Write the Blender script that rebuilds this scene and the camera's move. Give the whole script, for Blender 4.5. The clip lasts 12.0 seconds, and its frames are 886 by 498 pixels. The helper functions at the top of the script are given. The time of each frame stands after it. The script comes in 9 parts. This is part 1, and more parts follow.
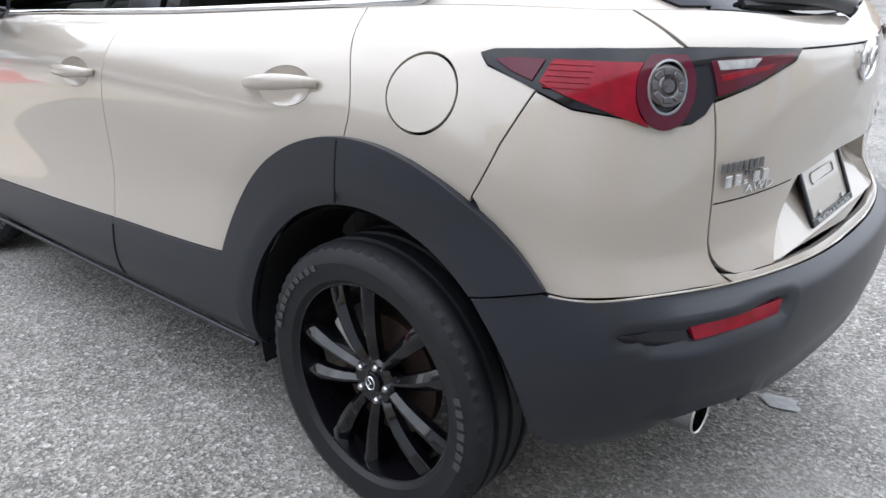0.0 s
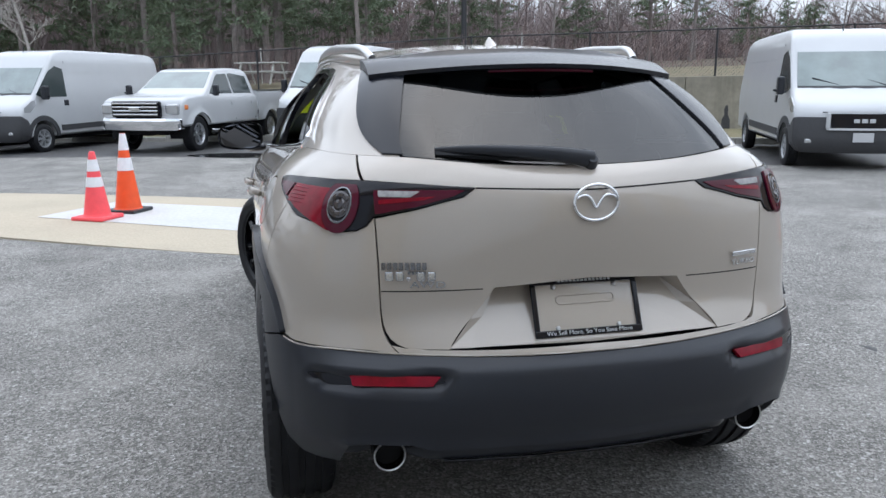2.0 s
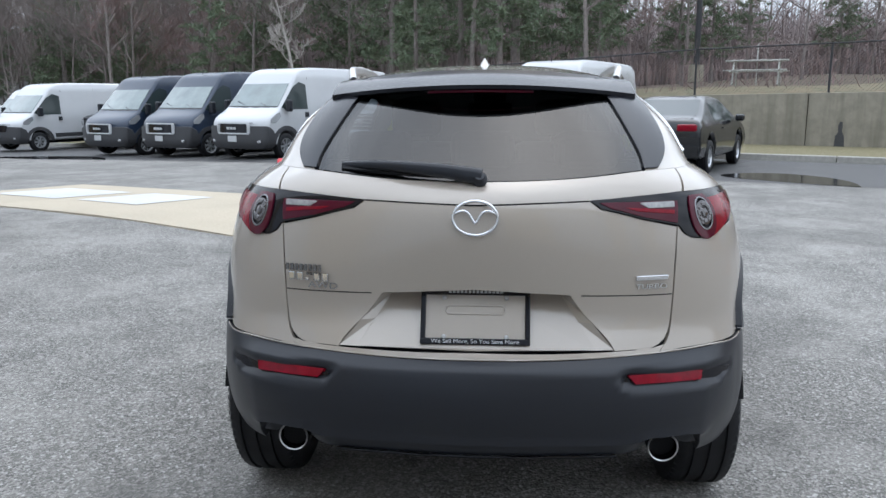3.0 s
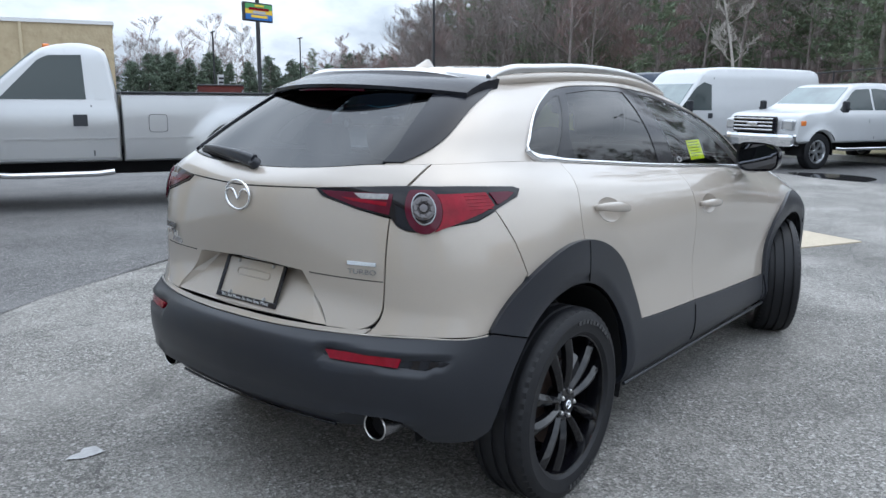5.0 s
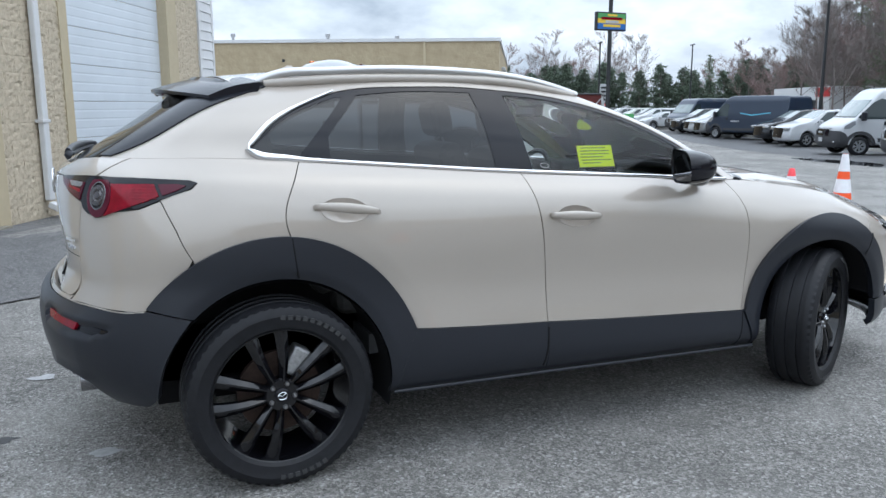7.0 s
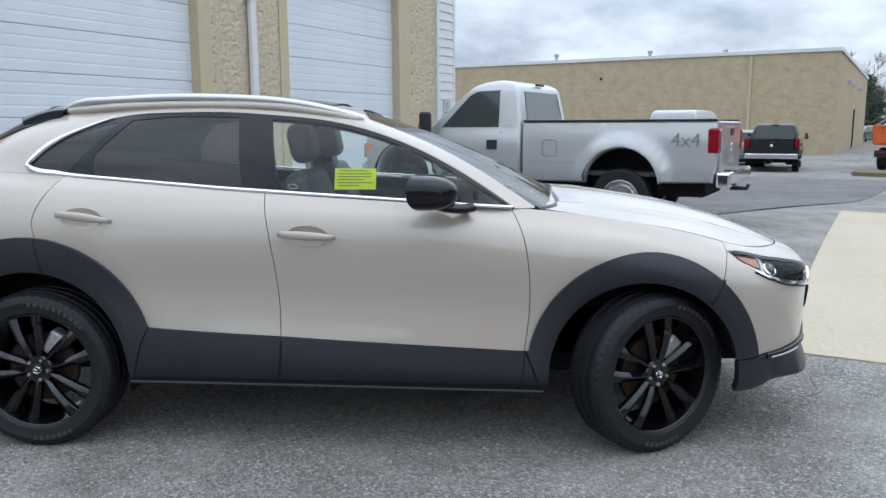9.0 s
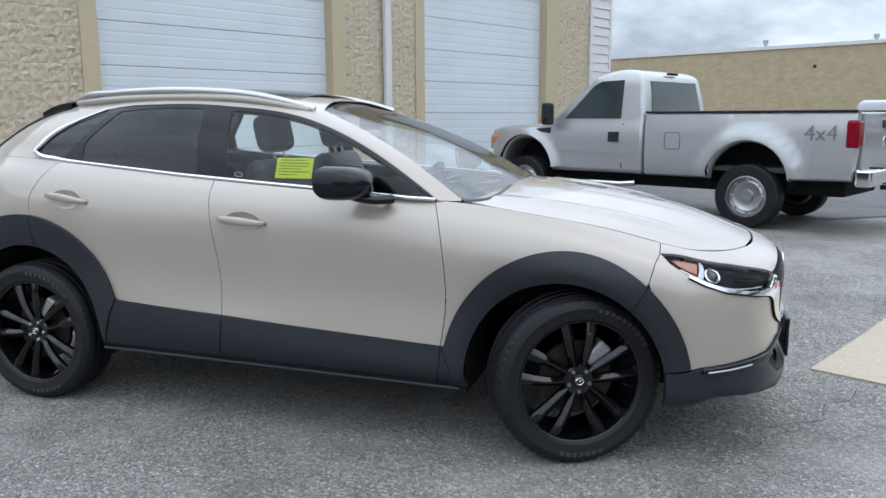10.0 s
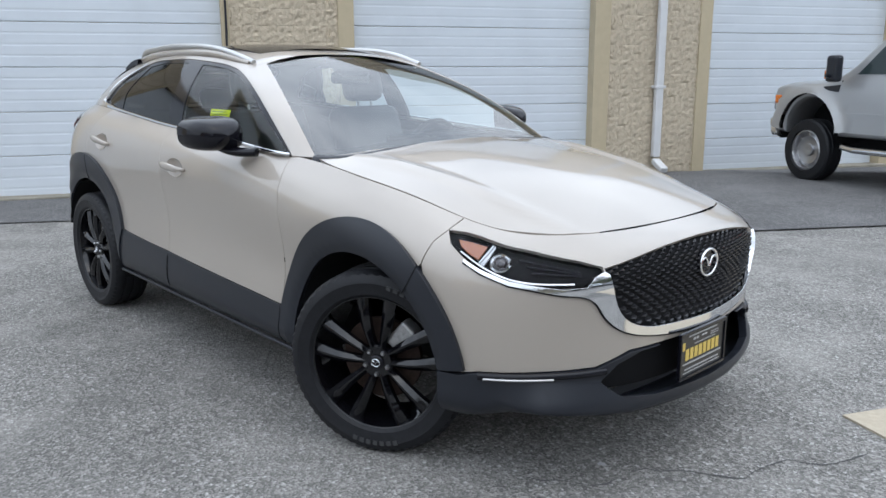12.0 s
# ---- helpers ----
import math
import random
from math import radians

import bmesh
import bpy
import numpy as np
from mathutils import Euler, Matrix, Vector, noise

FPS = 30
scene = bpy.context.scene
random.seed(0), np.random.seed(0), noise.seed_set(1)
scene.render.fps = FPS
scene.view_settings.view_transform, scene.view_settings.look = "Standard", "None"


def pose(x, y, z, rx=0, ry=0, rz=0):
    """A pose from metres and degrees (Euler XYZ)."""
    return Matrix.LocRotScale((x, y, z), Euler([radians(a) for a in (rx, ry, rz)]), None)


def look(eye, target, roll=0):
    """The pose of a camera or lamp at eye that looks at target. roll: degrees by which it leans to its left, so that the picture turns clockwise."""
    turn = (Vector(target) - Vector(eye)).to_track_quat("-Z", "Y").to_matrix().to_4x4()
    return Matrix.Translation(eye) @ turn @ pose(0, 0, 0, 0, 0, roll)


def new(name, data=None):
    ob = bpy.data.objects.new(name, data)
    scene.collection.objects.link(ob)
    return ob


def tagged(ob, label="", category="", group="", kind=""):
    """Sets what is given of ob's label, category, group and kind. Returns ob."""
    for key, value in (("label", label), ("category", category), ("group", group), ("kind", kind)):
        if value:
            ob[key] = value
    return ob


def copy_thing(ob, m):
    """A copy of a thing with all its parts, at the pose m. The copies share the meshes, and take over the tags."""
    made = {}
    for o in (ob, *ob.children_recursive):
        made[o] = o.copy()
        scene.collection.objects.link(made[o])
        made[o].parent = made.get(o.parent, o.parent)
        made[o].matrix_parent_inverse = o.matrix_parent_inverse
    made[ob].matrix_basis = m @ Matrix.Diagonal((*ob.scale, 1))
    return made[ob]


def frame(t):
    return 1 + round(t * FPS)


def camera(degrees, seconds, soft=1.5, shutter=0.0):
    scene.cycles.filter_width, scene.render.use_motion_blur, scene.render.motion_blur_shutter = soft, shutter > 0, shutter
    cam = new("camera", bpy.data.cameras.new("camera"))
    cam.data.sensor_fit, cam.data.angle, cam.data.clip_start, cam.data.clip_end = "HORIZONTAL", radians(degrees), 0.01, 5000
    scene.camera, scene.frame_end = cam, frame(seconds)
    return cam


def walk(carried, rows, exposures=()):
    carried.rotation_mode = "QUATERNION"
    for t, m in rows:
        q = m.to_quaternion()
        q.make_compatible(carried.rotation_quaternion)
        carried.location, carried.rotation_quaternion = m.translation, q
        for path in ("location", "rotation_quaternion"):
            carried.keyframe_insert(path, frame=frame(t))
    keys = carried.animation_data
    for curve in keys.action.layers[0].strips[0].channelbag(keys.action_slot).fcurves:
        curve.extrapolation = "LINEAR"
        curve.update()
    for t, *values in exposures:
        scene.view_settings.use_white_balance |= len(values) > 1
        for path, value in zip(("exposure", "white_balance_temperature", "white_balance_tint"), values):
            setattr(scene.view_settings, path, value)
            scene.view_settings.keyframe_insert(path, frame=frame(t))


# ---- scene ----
cam = camera(59.2, 12.0)
PATH = [
    (0, (-2.496, 1.979, 1.33), (-1.294, 0.559, 0.595), 0.7),
    (0.5, (-2.965, 1.859, 1.374), (-1.515, 0.599, 0.818), 0.7),
    (1, (-3.387, 1.647, 1.394), (-1.742, 0.608, 0.934), 0.5),
    (1.5, (-3.688, 1.294, 1.426), (-1.892, 0.535, 0.984), 0.0),
    (2, (-3.959, 0.871, 1.405), (-2.056, 0.415, 0.992), -0.3),
    (2.5, (-4.148, 0.432, 1.407), (-2.193, 0.275, 1.013), -0.4),
    (3, (-4.2, -0.075, 1.422), (-2.242, 0.076, 1.044), -0.2),
    (3.2, (-4.193, -0.279, 1.399), (-2.249, -0.008, 1.016), -0.2),
    (4.8, (-3.789, -1.948, 1.422), (-2.18, -0.823, 1.043), 0.4),
    (5, (-3.67, -2.129, 1.416), (-2.126, -0.915, 1.037), 0.4),
    (5.5, (-3.265, -2.563, 1.421), (-1.902, -1.15, 1.041), 0.3),
    (6, (-2.856, -2.979, 1.411), (-1.684, -1.402, 1.037), 0.1),
    (6.5, (-2.383, -3.301, 1.389), (-1.412, -1.592, 1.02), 0.1),
    (7, (-1.848, -3.593, 1.394), (-1.079, -1.782, 1.034), -0.1),
    (7.5, (-1.322, -3.846, 1.42), (-0.741, -1.965, 1.071), -0.4),
    (7.7, (-1.08, -3.914, 1.389), (-0.575, -2.01, 1.044), -0.4),
    (9.3, (0.944, -4.122, 1.415), (0.728, -2.159, 1.102), -0.2),
    (9.5, (1.176, -4.091, 1.383), (0.859, -2.142, 1.066), -0.2),
    (10, (1.746, -3.914, 1.407), (1.175, -2.026, 1.073), -0.2),
    (10.5, (2.262, -3.616, 1.417), (1.447, -1.825, 1.058), -0.2),
    (11, (2.768, -3.298, 1.401), (1.724, -1.635, 1.017), -0.2),
    (11.5, (3.176, -2.921, 1.377), (1.93, -1.411, 0.969), -0.2),
    (12, (3.53, -2.537, 1.37), (2.113, -1.193, 0.94), -0.3),
]
# the phone's exposure and white balance drift a little
LOOKS = [(0, 1.92, 6350, 10), (.5, 1.44, 5950, 7), (1, 1.31, 6000, 8), (2, 1.22, 6100, 9), (3, 1.30, 6100, 8), (5, 1.33, 5970, 7), (7.5, 1.24, 5920, 6), (9.5, 1.14, 5990, 7), (12, 1.17, 6080, 8)]
walk(cam, [(t, look(eye, target, roll)) for t, eye, target, roll in PATH], LOOKS)

# ---- sky and sun: a bright overcast day ----
world = bpy.data.worlds.new("sky")
scene.world = world
world.use_nodes = True
wt = world.node_tree
wn, wl = wt.nodes, wt.links
wn.clear()
w_out = wn.new("ShaderNodeOutputWorld")
w_bg = wn.new("ShaderNodeBackground")
w_sky = wn.new("ShaderNodeTexSky")
w_sky.sky_type = "NISHITA"
w_sky.sun_disc = False
w_sky.sun_elevation = radians(68)
w_sky.sun_rotation = radians(105)
w_sky.dust_density = 4.0
w_sky.air_density = 1.4
# the cloud deck: grey-white, in soft uneven bands, over most of the blue
w_co = wn.new("ShaderNodeTexCoord")
w_dir = wn.new("ShaderNodeSeparateXYZ")
w_high = wn.new("ShaderNodeMath")
w_high.operation = "MAXIMUM"
w_high.inputs[1].default_value = 0.0
w_lift = wn.new("ShaderNodeMath")
w_lift.inputs[1].default_value = 0.42
w_deck = wn.new("ShaderNodeCombineXYZ")
w_noise = wn.new("ShaderNodeTexNoise")
w_noise.inputs["Scale"].default_value = 2.8
w_noise.inputs["Detail"].default_value = 6.0
w_noise.inputs["Roughness"].default_value = 0.55
w_ramp = wn.new("ShaderNodeValToRGB")
w_ramp.color_ramp.elements[0].position = 0.36
w_ramp.color_ramp.elements[0].color = (4.1, 4.6, 5.4, 1)
w_ramp.color_ramp.elements[1].position = 0.64
w_ramp.color_ramp.elements[1].color = (8.6, 9.0, 9.7, 1)
w_mix = wn.new("ShaderNodeMix")
w_mix.data_type = "RGBA"
w_mix.inputs["Factor"].default_value = 0.86
w_bg.inputs["Strength"].default_value = 0.095
wl.new(w_co.outputs["Generated"], w_dir.inputs["Vector"])
wl.new(w_dir.outputs["Z"], w_high.inputs[0])
wl.new(w_high.outputs["Value"], w_lift.inputs[0])
for axis in ("X", "Y"):
    w_div = wn.new("ShaderNodeMath")
    w_div.operation = "DIVIDE"
    wl.new(w_dir.outputs[axis], w_div.inputs[0])
    wl.new(w_lift.outputs["Value"], w_div.inputs[1])
    wl.new(w_div.outputs["Value"], w_deck.inputs[axis])
wl.new(w_deck.outputs["Vector"], w_noise.inputs["Vector"])
wl.new(w_noise.outputs["Fac"], w_ramp.inputs["Fac"])
wl.new(w_sky.outputs["Color"], w_mix.inputs["A"])
wl.new(w_ramp.outputs["Color"], w_mix.inputs["B"])
# an overcast sky is about three times as bright overhead as at the horizon
w_sep = wn.new("ShaderNodeSeparateXYZ")
w_up = wn.new("ShaderNodeMapRange")
w_up.interpolation_type = "SMOOTHSTEP"
w_up.inputs["From Min"].default_value = 0.05
w_up.inputs["From Max"].default_value = 0.8
w_up.inputs["To Min"].default_value = 0.60
w_up.inputs["To Max"].default_value = 1.22
w_gain = wn.new("ShaderNodeVectorMath")
w_gain.operation = "SCALE"
wl.new(w_co.outputs["Generated"], w_sep.inputs["Vector"])
wl.new(w_sep.outputs["Z"], w_up.inputs["Value"])
wl.new(w_mix.outputs["Result"], w_gain.inputs[0])
wl.new(w_up.outputs["Result"], w_gain.inputs["Scale"])
wl.new(w_gain.outputs["Vector"], w_bg.inputs["Color"])
wl.new(w_bg.outputs["Background"], w_out.inputs["Surface"])

sun = new("sun", bpy.data.lights.new("sun", "SUN"))
sun.data.energy = 0.5
sun.data.angle = radians(170)
sun.data.color = (1.0, 0.97, 0.93)
sun.matrix_world = pose(0, 0, 30, 22, 0, 60)

# ---- materials ----
def mat(name, color, rough=0.5, metal=0.0, coat=0.0, var=0.0, scale=8.0, bump=0.0, bump_scale=60.0, spec=0.5, color2=None, stain=0.0, stain_scale=0.8, emit=None, emit_strength=1.0, piece=0.0, coat_ior=1.5):
    """A surface with grain, larger stains and fine relief, in metres."""
    m = bpy.data.materials.new(name)
    m.use_nodes = True
    nt = m.node_tree
    n, l = nt.nodes, nt.links
    b = n["Principled BSDF"]
    b.inputs["Roughness"].default_value = rough
    b.inputs["Metallic"].default_value = metal
    b.inputs["Coat Weight"].default_value = coat
    b.inputs["Coat Roughness"].default_value = 0.03
    b.inputs["Coat IOR"].default_value = coat_ior
    b.inputs["Specular IOR Level"].default_value = spec
    col = (*color, 1)
    b.inputs["Base Color"].default_value = col
    m.diffuse_color = col
    co = n.new("ShaderNodeTexCoord")
    src = None
    if var or stain or piece:
        base = n.new("ShaderNodeMix")
        base.data_type = "RGBA"
        base.inputs["A"].default_value = col
        c2 = color2 if color2 else tuple(c * (1 - var) for c in color)
        base.inputs["B"].default_value = (*c2, 1)
        nz = n.new("ShaderNodeTexNoise")
        nz.inputs["Scale"].default_value = scale
        nz.inputs["Detail"].default_value = 5.0
        nz.inputs["Roughness"].default_value = 0.6
        rp = n.new("ShaderNodeMapRange")
        rp.inputs["From Min"].default_value = 0.35
        rp.inputs["From Max"].default_value = 0.65
        l.new(co.outputs["Object"], nz.inputs["Vector"])
        l.new(nz.outputs["Fac"], rp.inputs["Value"])
        l.new(rp.outputs["Result"], base.inputs["Factor"])
        src = base.outputs["Result"]
        if stain:
            st = n.new("ShaderNodeTexNoise")
            st.inputs["Scale"].default_value = stain_scale
            st.inputs["Detail"].default_value = 4.0
            sr = n.new("ShaderNodeMapRange")
            sr.inputs["From Min"].default_value = 0.42
            sr.inputs["From Max"].default_value = 0.72
            sr.inputs["To Max"].default_value = stain
            mx = n.new("ShaderNodeMix")
            mx.data_type = "RGBA"
            mx.inputs["B"].default_value = (*(c * 0.45 for c in color), 1)
            l.new(co.outputs["Object"], st.inputs["Vector"])
            l.new(st.outputs["Fac"], sr.inputs["Value"])
            l.new(sr.outputs["Result"], mx.inputs["Factor"])
            l.new(src, mx.inputs["A"])
            src = mx.outputs["Result"]
        if piece:
            oi = n.new("ShaderNodeObjectInfo")
            hs = n.new("ShaderNodeHueSaturation")
            pr = n.new("ShaderNodeMapRange")
            pr.inputs["To Min"].default_value = 1 - piece
            pr.inputs["To Max"].default_value = 1 + piece
            l.new(oi.outputs["Random"], pr.inputs["Value"])
            l.new(pr.outputs["Result"], hs.inputs["Value"])
            l.new(src, hs.inputs["Color"])
            src = hs.outputs["Color"]
        l.new(src, b.inputs["Base Color"])
    if bump:
        bz = n.new("ShaderNodeTexNoise")
        bz.inputs["Scale"].default_value = bump_scale
        bz.inputs["Detail"].default_value = 4.0
        bp = n.new("ShaderNodeBump")
        bp.inputs["Strength"].default_value = bump
        bp.inputs["Distance"].default_value = 0.4 / bump_scale
        l.new(co.outputs["Object"], bz.inputs["Vector"])
        l.new(bz.outputs["Fac"], bp.inputs["Height"])
        l.new(bp.outputs["Normal"], b.inputs["Normal"])
    if emit:
        b.inputs["Emission Color"].default_value = (*emit, 1)
        b.inputs["Emission Strength"].default_value = emit_strength
    return m


def asphalt(name, dark, light, stones, rough=0.9, patchy=0.35):
    """Weathered asphalt: pale and dark stones in a grey binder, tonal drifts and darker worn patches."""
    m = bpy.data.materials.new(name)
    m.use_nodes = True
    n, l = m.node_tree.nodes, m.node_tree.links
    b = n["Principled BSDF"]
    b.inputs["Roughness"].default_value = rough
    b.inputs["Specular IOR Level"].default_value = 0.35
    co = n.new("ShaderNodeTexCoord")

    def noise_(scale, detail, lo, hi, t0=0.0, t1=1.0):
        z = n.new("ShaderNodeTexNoise")
        z.inputs["Scale"].default_value = scale
        z.inputs["Detail"].default_value = detail
        z.inputs["Roughness"].default_value = 0.65
        r = n.new("ShaderNodeMapRange")
        for key, v in (("From Min", lo), ("From Max", hi), ("To Min", t0), ("To Max", t1)):
            r.inputs[key].default_value = v
        l.new(co.outputs["Object"], z.inputs["Vector"])
        l.new(z.outputs["Fac"], r.inputs["Value"])
        return r.outputs["Result"]

    def mix(a, b_, f):
        x = n.new("ShaderNodeMix")
        x.data_type = "RGBA"
        for key, v in (("A", a), ("B", b_)):
            if isinstance(v, tuple):
                x.inputs[key].default_value = (*v, 1)
            else:
                l.new(v, x.inputs[key])
        l.new(f, x.inputs["Factor"])
        return x.outputs["Result"]

    def stone(scale):
        v = n.new("ShaderNodeTexVoronoi")
        v.inputs["Scale"].default_value = scale
        l.new(co.outputs["Object"], v.inputs["Vector"])
        sc = n.new("ShaderNodeSeparateColor")
        l.new(v.outputs["Color"], sc.inputs["Color"])
        return v, sc

    def ranged(src, lo, hi, t1=1.0):
        r = n.new("ShaderNodeMapRange")
        for key, v in (("From Min", lo), ("From Max", hi), ("To Max", t1)):
            r.inputs[key].default_value = v
        l.new(src, r.inputs["Value"])
        return r.outputs["Result"]

    # coarse stones about a centimetre across, fine grit between them
    vo, big = stone(95.0)
    _, fine = stone(210.0)
    c = mix(dark, light, ranged(big.outputs["Red"], 0.15, 0.95))
    c = mix(c, tuple(x * 0.45 for x in dark), ranged(big.outputs["Green"], 0.62, 0.90, 0.65))
    c = mix(c, (0.40, 0.39, 0.37), ranged(fine.outputs["Red"], 0.84, 0.97, stones))
    c = mix(c, tuple(x * 0.40 for x in dark), ranged(fine.outputs["Green"], 0.72, 0.95, 0.7))
    c = mix(c, (0.46, 0.45, 0.43), ranged(big.outputs["Blue"], 0.93, 0.99, stones))
    c = mix(c, tuple(x * 0.6 for x in dark), noise_(24, 4, 0.52, 0.72, 0, 0.55))
    c = mix(c, tuple(x * 1.4 for x in light), noise_(1.1, 5, 0.46, 0.75, 0, patchy))
    c = mix(c, tuple(x * 0.5 for x in dark), noise_(0.33, 5, 0.50, 0.78, 0, patchy * 1.5))
    c = mix(c, tuple(x * 0.6 for x in dark), noise_(2.6, 6, 0.56, 0.74, 0, patchy))
    # hairline cracks here and there
    warp = n.new("ShaderNodeTexNoise")
    warp.inputs["Scale"].default_value = 2.2
    warp.inputs["Detail"].default_value = 6.0
    off = n.new("ShaderNodeVectorMath")
    off.operation = "MULTIPLY_ADD"
    off.inputs[1].default_value = (0.5, 0.5, 0.5)
    l.new(co.outputs["Object"], warp.inputs["Vector"])
    l.new(warp.outputs["Color"], off.inputs[0])
    l.new(co.outputs["Object"], off.inputs[2])
    cv = n.new("ShaderNodeTexVoronoi")
    cv.feature = "DISTANCE_TO_EDGE"
    cv.inputs["Scale"].default_value = 1.1
    l.new(off.outputs["Vector"], cv.inputs["Vector"])
    hair = n.new("ShaderNodeMapRange")
    for key, v in (("From Min", 0.0), ("From Max", 0.009), ("To Min", 0.5), ("To Max", 0.0)):
        hair.inputs[key].default_value = v
    l.new(cv.outputs["Distance"], hair.inputs["Value"])
    some = n.new("ShaderNodeMath")
    some.operation = "MULTIPLY"
    l.new(hair.outputs["Result"], some.inputs[0])
    l.new(noise_(0.45, 3, 0.50, 0.62), some.inputs[1])
    c = mix(c, tuple(x * 0.35 for x in dark), some.outputs["Value"])
    l.new(c, b.inputs["Base Color"])
    bz = n.new("ShaderNodeBump")
    bz.inputs["Strength"].default_value = 0.9
    bz.inputs["Distance"].default_value = 0.004
    l.new(vo.outputs["Distance"], bz.inputs["Height"])
    l.new(bz.outputs["Normal"], b.inputs["Normal"])
    return m


M_ASPHALT = asphalt("asphalt", (0.138, 0.133, 0.124), (0.315, 0.303, 0.281), 0.85, patchy=0.45)
M_ASPHALT_NEW = asphalt("asphalt_new", (0.092, 0.091, 0.092), (0.19, 0.187, 0.184), 0.5, 0.88)
M_ASPHALT_WET = asphalt("asphalt_damp", (0.05, 0.05, 0.052), (0.085, 0.085, 0.085), 0.3, 0.55, 0.5)
M_PUDDLE = mat("puddle", (0.03, 0.03, 0.032), 0.06)
M_SLAB = mat("pale_slab", (0.55, 0.55, 0.54), 0.85, var=0.12, scale=25, stain=0.2)
M_LINE = mat("line_paint", (0.58, 0.57, 0.54), 0.8, var=0.3, scale=20, stain=0.4, stain_scale=4)
M_CRACK = mat("crack", (0.07, 0.07, 0.07), 1.0)
M_SCRAP = mat("pale_scrap", (0.40, 0.40, 0.40), 0.7, var=0.25, scale=40)
M_STAIN = mat("oil_stain", (0.05, 0.05, 0.052), 0.6, var=0.3, scale=30)
M_MORTAR = mat("mortar", (0.57, 0.485, 0.36), 0.95, var=0.15, scale=30)
M_SIDING = mat("white_siding", (0.62, 0.62, 0.62), 0.6, var=0.06, scale=6)
M_VERGE = mat("verge", (0.14, 0.13, 0.065), 1.0, var=0.5, scale=14, bump=0.6, bump_scale=25, color2=(0.21, 0.18, 0.11))
M_GRASS = mat("spring_grass", (0.108, 0.105, 0.060), 1.0, var=0.5, scale=3, bump=0.6, bump_scale=12, color2=(0.17, 0.13, 0.08))
M_KERB = mat("kerb_concrete", (0.36, 0.35, 0.32), 0.9, var=0.2, scale=12)
M_FENCE = mat("black_steel", (0.02, 0.021, 0.024), 0.5, var=0.2, scale=20)
M_FARBLOCK = mat("far_block", (0.42, 0.345, 0.225), 0.95, var=0.18, scale=1.6, color2=(0.36, 0.29, 0.185), bump=0.5, bump_scale=3)
M_SIGN_GREEN = mat("sign_green", (0.08, 0.30, 0.10), 0.4)
M_SIGN_YELLOW = mat("sign_yellow", (0.75, 0.50, 0.05), 0.4)
M_SIGN_BLUE = mat("sign_blue", (0.03, 0.14, 0.42), 0.4)
M_SIGN_RED = mat("sign_red", (0.50, 0.03, 0.03), 0.4)
M_OUTB = mat("tan_render", (0.36, 0.25, 0.17), 0.9, var=0.12, scale=1.5)
M_PAD = mat("concrete_pad", (0.46, 0.40, 0.305), 0.9, var=0.15, scale=40, bump=0.3, bump_scale=90, stain=0.2)
M_STUCCO = mat("split_block", (0.58, 0.495, 0.37), 0.95, var=0.26, scale=17, bump=1.0, bump_scale=19, piece=0.02)
M_TAN = mat("tan_paint", (0.47, 0.395, 0.265), 0.7, var=0.06, scale=10)
M_DOOR = mat("white_door", (0.62, 0.66, 0.70), 0.45, var=0.05, scale=2, stain=0.08, stain_scale=1.2)


def streaked(name, color, dark):
    """Weathered concrete with run-down streaks, blotches and fine pits."""
    m = mat(name, color, 0.9, var=0.22, scale=5, stain=0.35, stain_scale=0.5, bump=0.25, bump_scale=35)
    n, l = m.node_tree.nodes, m.node_tree.links
    b = n["Principled BSDF"]
    old = b.inputs["Base Color"].links[0].from_socket
    co = n.new("ShaderNodeTexCoord")
    mp = n.new("ShaderNodeMapping")
    mp.inputs["Scale"].default_value = (2.6, 2.6, 0.22)
    nz = n.new("ShaderNodeTexNoise")
    nz.inputs["Scale"].default_value = 1.6
    nz.inputs["Detail"].default_value = 6.0
    rg_ = n.new("ShaderNodeMapRange")
    for key, v in (("From Min", 0.46), ("From Max", 0.70), ("To Max", 0.75)):
        rg_.inputs[key].default_value = v
    mx = n.new("ShaderNodeMix")
    mx.data_type = "RGBA"
    mx.inputs["B"].default_value = (*dark, 1)
    l.new(co.outputs["Object"], mp.inputs["Vector"])
    l.new(mp.outputs["Vector"], nz.inputs["Vector"])
    l.new(nz.outputs["Fac"], rg_.inputs["Value"])
    l.new(rg_.outputs["Result"], mx.inputs["Factor"])
    l.new(old, mx.inputs["A"])
    l.new(mx.outputs["Result"], b.inputs["Base Color"])
    return m


M_CONC = streaked("retaining_concrete", (0.30, 0.275, 0.22), (0.13, 0.12, 0.09))
M_WHITE = mat("white_paint", (0.47, 0.48, 0.49), 0.3, coat=0.6, var=0.04, scale=2)
M_BODY = mat("champagne_metallic_paint", (0.366, 0.324, 0.278), 0.40, metal=0.10, coat=1.0, var=0.05, scale=420, coat_ior=1.6)
M_BLACK = mat("black_plastic", (0.0135, 0.0155, 0.0212), 0.35, spec=0.42, var=0.1, scale=200, bump=0.1, bump_scale=400)
M_DARK = mat("dark_void", (0.008, 0.008, 0.009), 0.8, spec=0.2)
M_GLOSS_BLACK = mat("gloss_black", (0.006, 0.006, 0.009), 0.08, spec=0.32)
M_SATIN_BLACK = mat("satin_black", (0.008, 0.009, 0.013), 0.20, spec=0.28)


